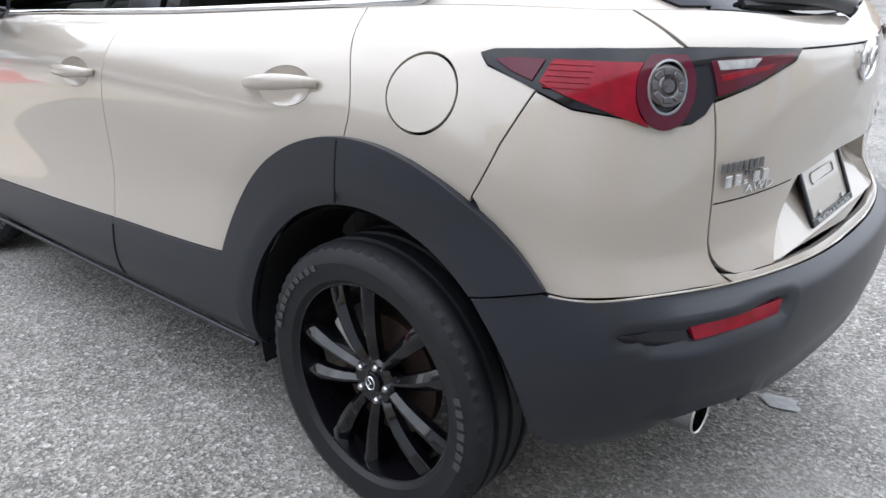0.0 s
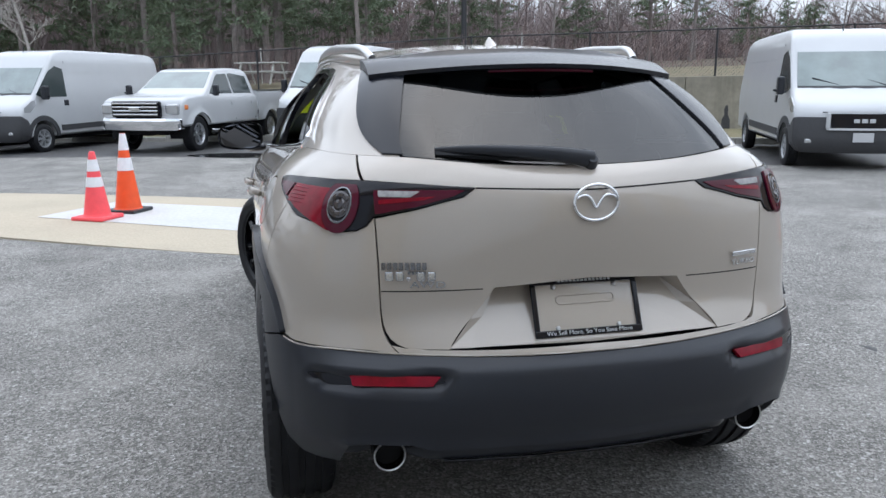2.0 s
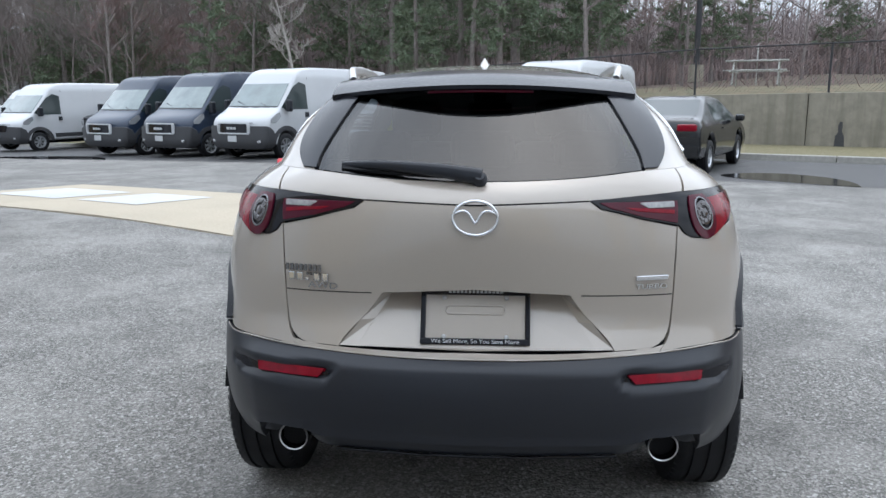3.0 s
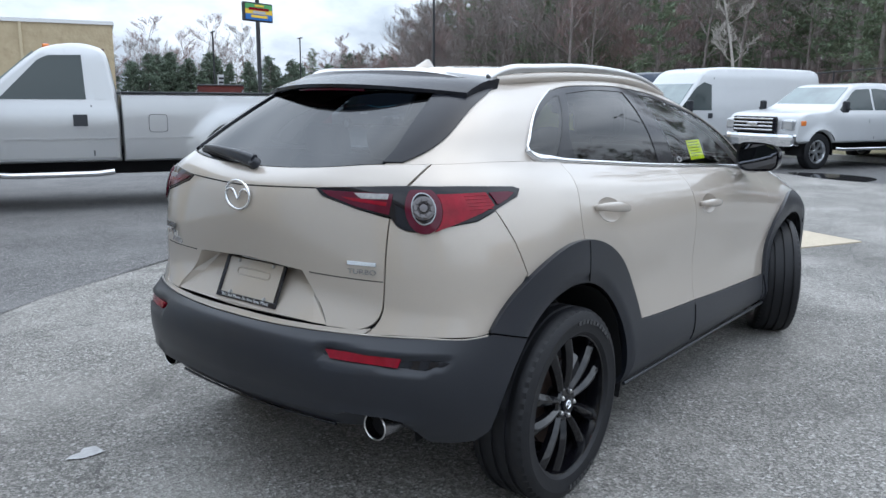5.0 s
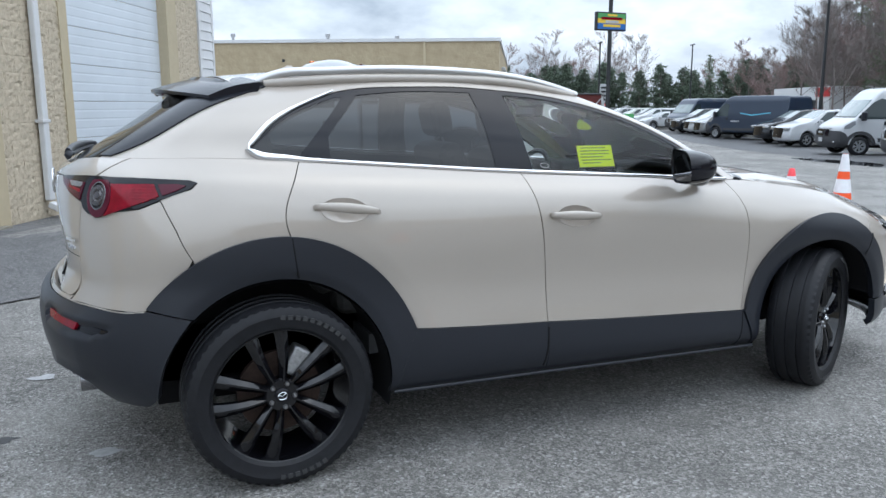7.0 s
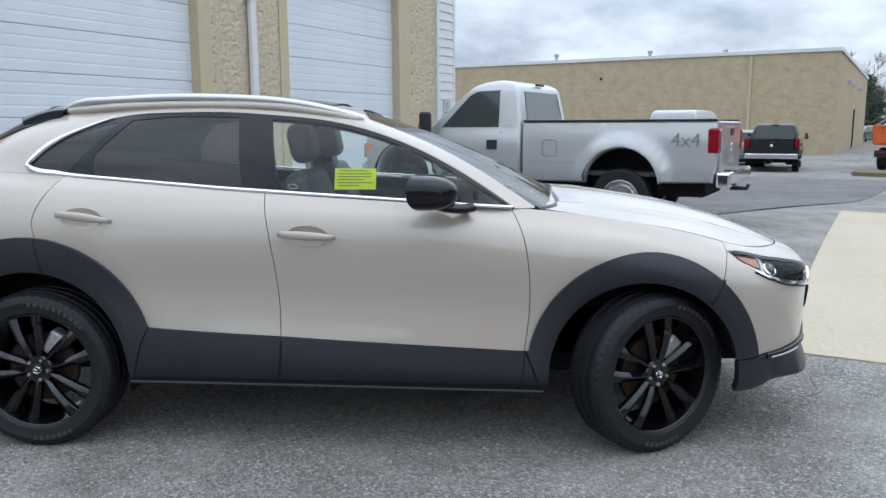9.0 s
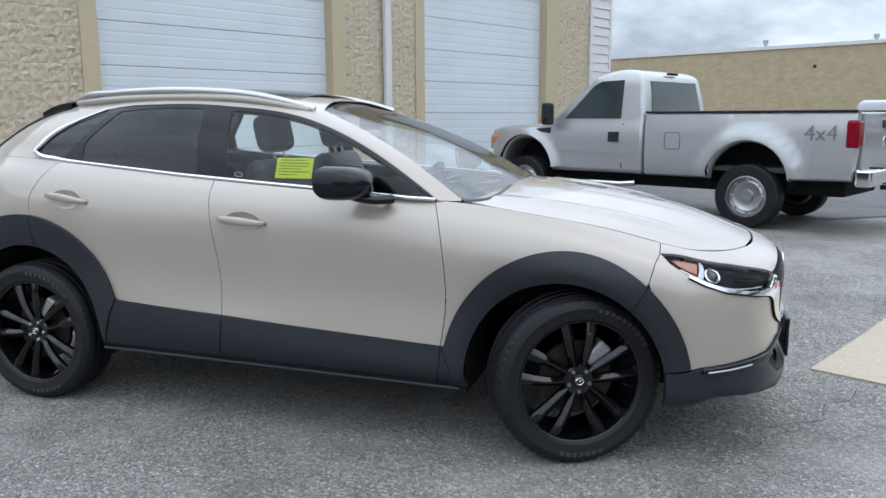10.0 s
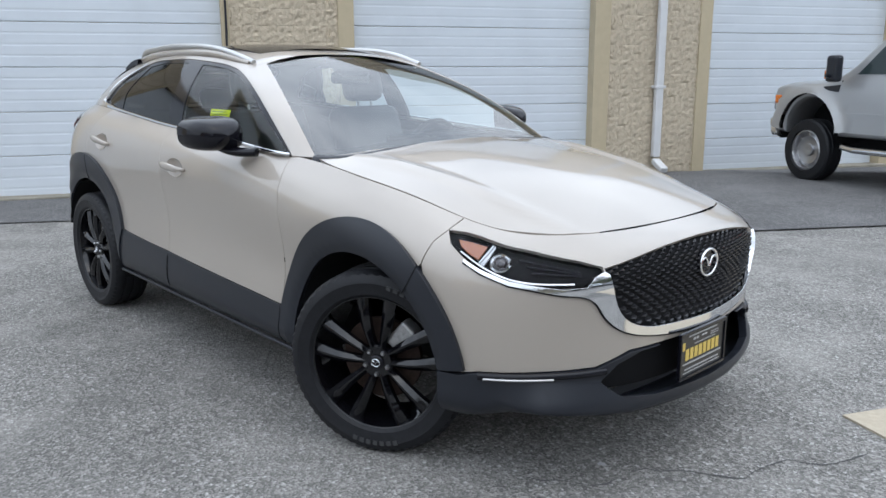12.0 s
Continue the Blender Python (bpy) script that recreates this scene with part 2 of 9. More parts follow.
def glass(name, tint, alpha, rough=0.0):
    """Thin window glass: clear light through it, tinted, with a real reflection."""
    m = bpy.data.materials.new(name)
    m.use_nodes = True
    n, l = m.node_tree.nodes, m.node_tree.links
    n.clear()
    out = n.new("ShaderNodeOutputMaterial")
    tr = n.new("ShaderNodeBsdfTransparent")
    tr.inputs["Color"].default_value = (*tint, 1)
    gl = n.new("ShaderNodeBsdfGlossy")
    gl.inputs["Roughness"].default_value = rough
    fr = n.new("ShaderNodeFresnel")
    fr.inputs["IOR"].default_value = alpha
    mx = n.new("ShaderNodeMixShader")
    l.new(fr.outputs["Fac"], mx.inputs["Fac"])
    l.new(tr.outputs["BSDF"], mx.inputs[1])
    l.new(gl.outputs["BSDF"], mx.inputs[2])
    l.new(mx.outputs["Shader"], out.inputs["Surface"])
    return m


M_TINT = glass("tinted_glass", (0.07, 0.082, 0.09), 1.6)
M_GLASS = glass("clear_glass", (0.85, 0.93, 0.89), 1.5)
M_SCREEN = glass("windscreen_glass", (0.62, 0.72, 0.71), 2.6)
M_CHROME = mat("chrome", (0.78, 0.79, 0.81), 0.06, metal=1.0)
M_SATIN = mat("satin_aluminium", (0.55, 0.545, 0.54), 0.34, metal=1.0)
M_RUBBER = mat("tyre_rubber", (0.011, 0.0115, 0.014), 0.5, spec=0.28, var=0.3, scale=40, bump=0.15, bump_scale=200)
M_WHEEL = mat("gloss_black_alloy", (0.0035, 0.0035, 0.0048), 0.07, spec=0.5)
M_GRILLE = mat("grille_black", (0.035, 0.035, 0.038), 0.25, coat=0.4)
M_AMBER = mat("amber_plastic", (0.30, 0.10, 0.04), 0.2, coat=0.8)
M_RED = mat("red_lens", (0.22, 0.003, 0.015), 0.14, spec=0.18, coat=0.12, var=0.35, scale=30)
M_RED_DARK = mat("dark_red_lens", (0.065, 0.003, 0.014), 0.12, spec=0.22, coat=0.15)
M_LENS = mat("grey_lens", (0.045, 0.038, 0.040), 0.12, metal=0.3, coat=1.0)
M_WHITE_LENS = mat("white_lens", (0.8, 0.8, 0.8), 0.1, coat=1.0)
M_CLEAR = glass("clear_cover", (0.95, 0.96, 0.97), 1.13)
M_PLATE_BLACK = mat("plate_black", (0.012, 0.012, 0.013), 0.3)
M_GOLD = mat("gold_print", (0.62, 0.45, 0.10), 0.4)
M_STEEL = mat("steel", (0.42, 0.42, 0.43), 0.28, metal=1.0)
M_DARKCHROME = mat("dark_chrome", (0.22, 0.22, 0.23), 0.25, metal=1.0)
M_MIRROR = mat("mirror", (0.09, 0.095, 0.105), 0.0, metal=1.0)
M_DISC = mat("rusty_disc", (0.045, 0.027, 0.020), 0.6, metal=0.5, var=0.4, scale=60)
M_CAST = mat("cast_metal", (0.38, 0.38, 0.38), 0.5, metal=0.7, var=0.3, scale=80)
M_TYRE_TEXT = mat("tyre_marks", (0.035, 0.035, 0.036), 0.8)
M_TRIM = mat("dark_trim", (0.05, 0.051, 0.053), 0.65, var=0.15, scale=120)
M_LINER = mat("pale_liner", (0.42, 0.42, 0.40), 0.9, var=0.08, scale=90)
M_SEAT = mat("dark_leather", (0.055, 0.054, 0.053), 0.5, var=0.2, scale=40, bump=0.1, bump_scale=90)
M_YELLOW = mat("yellow_paper", (0.88, 0.92, 0.015), 0.7)
M_OLIVE = mat("olive_print", (0.25, 0.30, 0.02), 0.7)
M_ALLOY = mat("bright_alloy", (0.50, 0.51, 0.53), 0.3, metal=0.9)
M_HUBCAP = mat("grey_hubcap", (0.30, 0.31, 0.32), 0.4, metal=0.4)
M_AMBER_BRIGHT = mat("amber_lens", (0.65, 0.17, 0.02), 0.2, coat=0.8)
M_GREYPLASTIC = mat("dark_grey_plastic", (0.045, 0.046, 0.05), 0.6, var=0.15, scale=30)
# base colour raised to hold the pale sky mirrored in raked windscreens
M_VANSCREEN = mat("sky_pale_windscreen", (0.19, 0.235, 0.23), 0.06, coat=0.5, spec=0.6, var=0.3, scale=1.5)
M_VANGLASS = mat("dark_vehicle_glass", (0.028, 0.040, 0.041), 0.05, spec=0.5)
M_HEADLAMP = mat("headlamp_glass", (0.45, 0.46, 0.47), 0.08, metal=0.5, coat=1.0)
M_PAPER = mat("pale_paper", (0.55, 0.72, 0.66), 0.8)
M_SIGN_CYAN = mat("pale_blue_print", (0.10, 0.38, 0.52), 0.4)
M_SILVER = mat("silver_metallic_paint", (0.42, 0.425, 0.43), 0.32, metal=0.55, coat=0.8, var=0.03, scale=200)
M_NAVY = mat("dark_blue_paint", (0.018, 0.030, 0.055), 0.3, spec=0.4, coat=0.3, var=0.05, scale=2)
M_CARBLACK = mat("black_car_paint", (0.010, 0.011, 0.013), 0.15, spec=0.4, coat=0.3)
M_CARGREY = mat("grey_car_paint", (0.22, 0.225, 0.23), 0.3, metal=0.4, coat=0.8)
M_CARGREEN = mat("pale_green_car_paint", (0.40, 0.43, 0.38), 0.3, coat=0.8)
M_CARRED = mat("red_car_paint", (0.30, 0.02, 0.02), 0.3, coat=0.8)
M_ORANGE = mat("orange_paint", (0.62, 0.12, 0.015), 0.5, var=0.2, scale=6)
M_TARP = mat("dark_red_tarpaulin", (0.08, 0.02, 0.018), 0.8, var=0.2, scale=5)
M_CONE = mat("cone_orange", (0.80, 0.085, 0.012), 0.5, var=0.1, scale=10)
M_CONE_PINK = mat("cone_pink_orange", (0.88, 0.085, 0.10), 0.5, var=0.1, scale=10)
M_CONE_OLD = mat("cone_faded_orange", (0.62, 0.115, 0.03), 0.6, var=0.15, scale=12)
M_BAND = mat("reflective_band", (0.72, 0.72, 0.74), 0.35, var=0.08, scale=30)
M_OLDWOOD = mat("weathered_white_wood", (0.48, 0.48, 0.45), 0.8, var=0.2, scale=12)
M_BARK = mat("grey_bark", (0.225, 0.195, 0.18), 0.95, var=0.35, scale=6)
M_BARK_RED = mat("reddish_twigs", (0.27, 0.195, 0.18), 0.95, var=0.3, scale=2)
M_BARK_PALE = mat("pale_bark", (0.40, 0.37, 0.34), 0.9, var=0.3, scale=8)
M_NEEDLE = mat("pine_needles", (0.14, 0.185, 0.12), 0.8, var=0.4, scale=1.5, color2=(0.12, 0.145, 0.08))
M_NEEDLE_FAR = mat("far_pine_needles", (0.105, 0.14, 0.095), 0.85, var=0.35, scale=.6)
M_LITTER = mat("forest_floor", (0.10, 0.075, 0.05), 1.0, var=0.4, scale=2)
# paler than the near bark: the haze of distance is put into this colour
M_HAZEWOOD = mat("hazed_distant_wood", (0.32, 0.265, 0.255), 1.0, var=0.4, scale=.35)

# ---- building blocks ----
def link(name, bm, material, parent=None, label="", smooth=0):
    """A bmesh as one mesh object; smooth: the angle in degrees under which edges are shaded round."""
    me = bpy.data.meshes.new(name)
    bm.normal_update()
    bm.to_mesh(me)
    bm.free()
    if material:
        me.materials.append(material)
    if smooth:
        me.shade_smooth()
        if smooth < 180:
            me.set_sharp_from_angle(angle=radians(smooth))
    ob = new(name, me)
    ob.parent = parent
    if label:
        ob["label"] = label
    return ob


part = link


def thing(name, label, category, m=None, group="", kind=""):
    ob = new(name)
    ob.empty_display_size = 0.2
    if m:
        ob.matrix_basis = m
    return tagged(ob, label, category, group, kind)


def box(bm, lo, hi, bevel=0.0, seg=2, m=None):
    r = bmesh.ops.create_cube(bm, size=1)
    c = [(a + b) / 2 for a, b in zip(lo, hi)]
    s = [b - a for a, b in zip(lo, hi)]
    for v in r["verts"]:
        v.co = Vector((c[i] + s[i] * v.co[i] for i in range(3)))
    if bevel:
        es = list({e for v in r["verts"] for e in v.link_edges})
        g = bmesh.ops.bevel(bm, geom=es, offset=bevel, segments=seg, affect="EDGES", profile=0.5)
        vs = list({v for f in g["faces"] for v in f.verts} | {v for v in r["verts"] if v.is_valid})
    else:
        vs = r["verts"]
    if m:
        bmesh.ops.transform(bm, matrix=m, verts=vs)
    return vs


def new_box(lo, hi, bevel=0.0, seg=2, m=None):
    bm = bmesh.new()
    box(bm, lo, hi, bevel, seg, m)
    return bm

# ---- curved sheet metal: lofts through feature lines, and panels cut out of them ----
from mathutils.geometry import delaunay_2d_cdt


def spline(t, p, q):
    """Natural cubic spline through p at t, read at q."""
    t, p, q = np.asarray(t, float), np.asarray(p, float), np.asarray(q, float)
    n = len(t)
    h = np.diff(t)
    A = np.zeros((n, n))
    A[0, 0] = A[-1, -1] = 1
    r = np.zeros((n, p.shape[1]))
    for i in range(1, n - 1):
        A[i, i - 1], A[i, i], A[i, i + 1] = h[i - 1], 2 * (h[i - 1] + h[i]), h[i]
        r[i] = 6 * ((p[i + 1] - p[i]) / h[i] - (p[i] - p[i - 1]) / h[i - 1])
    m = np.linalg.solve(A, r)
    k = np.clip(np.searchsorted(t, q, side="right") - 1, 0, n - 2)
    d, w = (q - t[k])[:, None], h[k][:, None]
    return (m[k] * (w - d) ** 3 + m[k + 1] * d ** 3) / (6 * w) + (p[k] / w - m[k] * w / 6) * (w - d) + (p[k + 1] / w - m[k + 1] * w / 6) * d


def smooth_line(pts, step=0.02):
    """A smooth curve through points of any dimension, evenly stepped."""
    p = np.asarray(pts, float)
    t = np.concatenate([[0], np.cumsum(np.linalg.norm(np.diff(p, axis=0), axis=1))])
    return spline(t, p, np.linspace(0, t[-1], max(3, int(t[-1] / step) + 1)))


def straight(pts, step=0.02):
    p = np.asarray(pts, float)
    t = np.concatenate([[0], np.cumsum(np.linalg.norm(np.diff(p, axis=0), axis=1))])
    q = np.unique(np.concatenate([t, np.linspace(0, t[-1], max(2, int(t[-1] / step) + 1))]))
    return np.stack([np.interp(q, t, p[:, i]) for i in range(p.shape[1])], 1)


def arc(cx, cz, rx, rz, a0, a1, n=40):
    a = np.radians(np.linspace(a0, a1, n))
    return np.stack([cx + rx * np.cos(a), cz + rz * np.sin(a)], 1)


class Loft:
    """A sheet through feature lines, each from the centre line at one end of the car to that at the other; the half y > 0."""

    def __init__(self, lines, nu=720, nv=170):
        L = np.array(lines, float)
        flip = np.array([1, -1, 1.0])
        ext = np.concatenate([L[:, 2:0:-1] * flip, L, L[:, -2:-4:-1] * flip], axis=1)
        ch = np.linalg.norm(np.diff(ext, axis=1), axis=2).mean(0)
        t = np.concatenate([[0], np.cumsum(ch)])
        t -= t[2]
        self.U, self.knots = t[-3], t[2:-2]
        self.us = np.linspace(0, self.U, nu)
        R = np.stack([spline(t, e, self.us) for e in ext])
        cv = np.linalg.norm(np.diff(R, axis=0), axis=2).mean(1)
        v = np.concatenate([[0], np.cumsum(cv)])
        self.V, self.levels = v[-1], v
        self.vs = np.linspace(0, self.V, nv)
        self.P = np.stack([spline(v, R[:, i], self.vs) for i in range(nu)])
        du, dv = np.gradient(self.P, axis=0), np.gradient(self.P, axis=1)
        N = np.cross(du, dv)
        N /= np.linalg.norm(N, axis=2)[..., None] + 1e-12
        mid = self.P[nu // 2, nv // 2]
        if N[nu // 2, nv // 2, 1] * mid[1] < 0:
            N = -N
        self.N = N

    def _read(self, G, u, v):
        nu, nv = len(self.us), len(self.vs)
        a = np.clip(u / self.U * (nu - 1), 0, nu - 1.001)
        b = np.clip(v / self.V * (nv - 1), 0, nv - 1.001)
        i, j = a.astype(int), b.astype(int)
        fa, fb = (a - i)[:, None], (b - j)[:, None]
        return (G[i, j] * (1 - fa) + G[i + 1, j] * fa) * (1 - fb) + (G[i, j + 1] * (1 - fa) + G[i + 1, j + 1] * fa) * fb

    def at(self, uv):
        """Places and normals; u may run past both centre lines."""
        uv = np.asarray(uv, float)
        u, v = uv[:, 0].copy(), uv[:, 1]
        s = np.where((u < 0) | (u > self.U), -1.0, 1.0)[:, None]
        u = np.abs(u)
        u = np.where(u > self.U, 2 * self.U - u, u)
        f = np.concatenate([np.ones_like(s), s, np.ones_like(s)], 1)
        N = self._read(self.N, u, v)
        N /= np.linalg.norm(N, axis=1)[:, None]
        return self._read(self.P, u, v) * f, N * f

    def find(self, pts, axes, u0, u1):
        """The (u, v) whose place has these two coordinates, between knots u0 and u1."""
        i0, i1 = np.searchsorted(self.us, [self.knots[u0], self.knots[u1]])
        G = self.P[i0:i1 + 1][:, :, axes]
        out = []
        du, dv = self.us[1], self.vs[1]
        for p in np.atleast_2d(pts):
            d = ((G - p) ** 2).sum(2)
            i, j = np.unravel_index(np.argmin(d), d.shape)
            i2, j2 = min(max(i, 1), G.shape[0] - 2), min(max(j, 1), G.shape[1] - 2)
            J = np.stack([(G[i2 + 1, j2] - G[i2 - 1, j2]) / (2 * du), (G[i2, j2 + 1] - G[i2, j2 - 1]) / (2 * dv)], 1)
            try:
                e = np.linalg.solve(J, p - G[i, j])
                e = np.clip(e, (-du, -dv), (du, dv))
            except np.linalg.LinAlgError:
                e = np.zeros(2)
            out.append((np.clip(self.us[i + i0] + e[0], 0, self.U), np.clip(self.vs[j] + e[1], 0, self.V)))
        return np.array(out)


def inside(q, poly):
    x, y = q[:, 0], q[:, 1]
    c = np.zeros(len(q), bool)
    a = poly
    b = np.roll(poly, -1, 0)
    for (x0, y0), (x1, y1) in zip(a, b):
        if y0 == y1:
            continue
        c ^= ((y0 > y) != (y1 > y)) & (x < (x1 - x0) * (y - y0) / (y1 - y0) + x0)
    return c


def area2(p):
    q = np.roll(p, -1, 0)
    return (p[:, 0] * q[:, 1] - q[:, 0] * p[:, 1]).sum()


def tidy(p, step):
    """A closed outline with steps neither tiny nor long."""
    p = [np.asarray(x, float) for x in p]
    out = [p[0]]
    for x in p[1:]:
        if np.linalg.norm(x - out[-1]) > step * 0.12:
            out.append(x)
    if np.linalg.norm(out[0] - out[-1]) < step * 0.12:
        out.pop()
    full = []
    for a, b in zip(out, out[1:] + out[:1]):
        n = max(1, int(np.ceil(np.linalg.norm(b - a) / step)))
        full += [a + (b - a) * k / n for k in range(n)]
    return np.array(full)


def inset(p, g):
    e = np.roll(p, -1, 0) - np.roll(p, 1, 0)
    n = np.stack([-e[:, 1], e[:, 0]], 1)
    n /= np.linalg.norm(n, axis=1)[:, None] + 1e-12
    return p + n * g * (1 if area2(p) > 0 else -1)


def cut_panel(loft, outer, holes=(), off=0.0, depth=0.012, gap=0.0024, step=0.03, bulge=None):
    """Vertices, faces and normals of a panel cut out of a loft along an outline in (u, v), with turned-in edges."""
    outer = inset(tidy(outer, step * 0.7), gap)
    holes = [inset(tidy(h, step * 0.7), -gap) for h in holes]
    rings = [outer, *holes]
    pts, edges = [], []
    for r in rings:
        k = len(pts)
        pts += [tuple(x) for x in r]
        edges += [(k + i, k + (i + 1) % len(r)) for i in range(len(r))]
    lo, hi = outer.min(0), outer.max(0)
    gx, gy = np.arange(lo[0] + step / 2, hi[0], step), np.arange(lo[1] + step / 2, hi[1], step)
    if len(gx) and len(gy):
        q = np.stack(np.meshgrid(gx, gy), -1).reshape(-1, 2)
        q = q[inside(q, outer)]
        for h in holes:
            if len(q):
                q = q[~inside(q, h)]
        ring = np.concatenate(rings)
        if len(q):
            d = np.sqrt(((q[:, None] - ring[None]) ** 2).sum(2)).min(1)
            pts += [tuple(x) for x in q[d > step * 0.4]]
    vs, _, fs, *_ = delaunay_2d_cdt([Vector(p) for p in pts], edges, [], 0, 1e-6)
    V = np.array([(v.x, v.y) for v in vs])
    F = np.array([f for f in fs if len(f) == 3])
    c = V[F].mean(1)
    ok = inside(c, outer)
    for h in holes:
        ok &= ~inside(c, h)
    F = F[ok]
    P, N = loft.at(V)
    P = P + N * off
    if bulge is not None:
        P = P + N * bulge(V, P)[:, None]
    n3 = np.cross(P[F[:, 1]] - P[F[:, 0]], P[F[:, 2]] - P[F[:, 0]])
    turn = (n3 * N[F[:, 0]]).sum(1) < 0
    F[turn] = F[turn][:, ::-1]
    if bulge is not None:
        acc = np.zeros_like(P)
        n3 = np.cross(P[F[:, 1]] - P[F[:, 0]], P[F[:, 2]] - P[F[:, 0]])
        for k in range(3):
            np.add.at(acc, F[:, k], n3)
        N = acc / (np.linalg.norm(acc, axis=1)[:, None] + 1e-12)
    used = np.unique(F)
    m = -np.ones(len(P), int)
    m[used] = np.arange(len(used))
    P, N, F = P[used], N[used], m[F]
    if depth:
        cnt = {}
        for f in F:
            for a, b in ((f[0], f[1]), (f[1], f[2]), (f[2], f[0])):
                cnt[(a, b)] = cnt.get((a, b), 0) + 1
        rim = [(a, b) for a, b in cnt if (b, a) not in cnt]
        out_n = {}
        for a, b in rim:
            t = P[b] - P[a]
            o = np.cross(t, N[a])
            o /= np.linalg.norm(o) + 1e-12
            out_n[a] = out_n.get(a, 0) + o
            out_n[b] = out_n.get(b, 0) + o
        ids, P2, N2 = {}, [], []
        base = len(P)
        for k, o in out_n.items():
            o = o / (np.linalg.norm(o) + 1e-12)
            ids[k] = base + len(P2)
            soft = N[k] + o
            soft /= np.linalg.norm(soft)
            e = 0.0018
            P2 += [P[k] + o * e * 0.6 - N[k] * e, P[k] + o * e * 0.6 - N[k] * depth]
            N2 += [o, o]
        P, N = np.concatenate([P, P2]), np.concatenate([N, N2])
        F = [tuple(f) for f in F]
        for a, b in rim:
            i, j = ids[a], ids[b]
            F += [(b, a, i, j), (j, i, i + 1, j + 1)]
    return P, [tuple(int(x) for x in f) for f in F], N


def sheet(name, data, material, parent, label="", mirror=False):
    P, F, N = data
    if mirror:
        P, N = P * (1, -1, 1), N * (1, -1, 1)
        F = [f[::-1] for f in F]
    me = bpy.data.meshes.new(name)
    me.from_pydata([tuple(p) for p in P], [], F)
    me.shade_smooth()
    me.normals_split_custom_set_from_vertices([tuple(n) for n in N])
    me.materials.append(material)
    ob = new(name, me)
    ob.parent = parent
    if label:
        ob["label"] = label
    return ob


def tube(pts, r, seg=10, closed=False, flat=1.0, up=(0, 0, 1), r_end=None):
    """A swept bar along points; r may be one radius or a list; flat squashes it across up."""
    p = [Vector(x) for x in pts]
    n = len(p)
    rs = list(r) if hasattr(r, "__len__") else [r] * n
    bm = bmesh.new()
    rings = []
    for i in range(n):
        a, b = (p[(i - 1) % n], p[(i + 1) % n]) if closed else (p[max(0, i - 1)], p[min(n - 1, i + 1)])
        t = (b - a).normalized()
        s = t.cross(Vector(up))
        if s.length < 1e-4:
            s = t.cross(Vector((1, 0, 0)))
        s.normalize()
        w = s.cross(t)
        rings.append([bm.verts.new(p[i] + (s * math.cos(k * 2 * math.pi / seg) * flat + w * math.sin(k * 2 * math.pi / seg)) * rs[i]) for k in range(seg)])
    for i in range(n if closed else n - 1):
        A, B = rings[i], rings[(i + 1) % n]
        for k in range(seg):
            bm.faces.new((A[k], A[(k + 1) % seg], B[(k + 1) % seg], B[k]))
    if not closed:
        bm.faces.new(rings[0][::-1])
        bm.faces.new(rings[-1])
    bmesh.ops.recalc_face_normals(bm, faces=bm.faces)
    return bm


def loft_rings(rings, closed=True, caps=True):
    """A skin over rings of equally many points."""
    bm = bmesh.new()
    R = [[bm.verts.new(p) for p in r] for r in rings]
    for A, B in zip(R, R[1:]):
        n = len(A)
        for k in range(n if closed else n - 1):
            bm.faces.new((A[k], A[(k + 1) % n], B[(k + 1) % n], B[k]))
    if caps and closed:
        bm.faces.new(R[0][::-1])
        bm.faces.new(R[-1])
    bmesh.ops.recalc_face_normals(bm, faces=bm.faces)
    return bm


def revolve(profile, seg=64, axis="Y", mod=None):
    """A turned shape: profile of (r, h) about the axis; mod(i, k, r) may change a radius."""
    bm = bmesh.new()
    R = []
    for k in range(seg):
        a = 2 * math.pi * k / seg
        ring = []
        for i, (r, h) in enumerate(profile):
            q = mod(i, k, r) if mod else r
            c, s = q * math.cos(a), q * math.sin(a)
            ring.append(bm.verts.new((c, h, s) if axis == "Y" else (c, s, h) if axis == "Z" else (h, c, s)))
        R.append(ring)
    for k in range(seg):
        A, B = R[k], R[(k + 1) % seg]
        for i in range(len(profile) - 1):
            bm.faces.new((A[i], A[i + 1], B[i + 1], B[i]))
    bmesh.ops.remove_doubles(bm, verts=bm.verts, dist=1e-5)
    bmesh.ops.recalc_face_normals(bm, faces=bm.faces)
    return bm


def join_bm(*bms):
    out = bmesh.new()
    for b in bms:
        me = bpy.data.meshes.new("tmp")
        b.to_mesh(me)
        b.free()
        out.from_mesh(me)
        bpy.data.meshes.remove(me)
    return out


def moved(bm, m):
    bmesh.ops.transform(bm, matrix=m, verts=bm.verts)
    return bm


def text_bm(s, size, depth=0.002, align="CENTER"):
    """Letters of the built-in font as a solid mesh in the x-y plane."""
    cu = bpy.data.curves.new("t", "FONT")
    cu.body, cu.size, cu.extrude, cu.align_x, cu.align_y = s, size, depth / 2, align, "CENTER"
    ob = bpy.data.objects.new("t", cu)
    scene.collection.objects.link(ob)
    me = ob.evaluated_get(bpy.context.evaluated_depsgraph_get()).to_mesh()
    bm = bmesh.new()
    bm.from_mesh(me)
    bpy.data.objects.remove(ob)
    return bm

# ---- the site: a is the way out from the garage wall, b the way along it ----
LOT = pose(-6.25, 0.4, 0, 0, 0, -26.75)


def ease(x, x0, x1):
    """From 0 at x0 softly to 1 at x1."""
    t = max(0.0, min(1.0, (x - x0) / (x1 - x0)))
    return t * t * (3 - 2 * t)


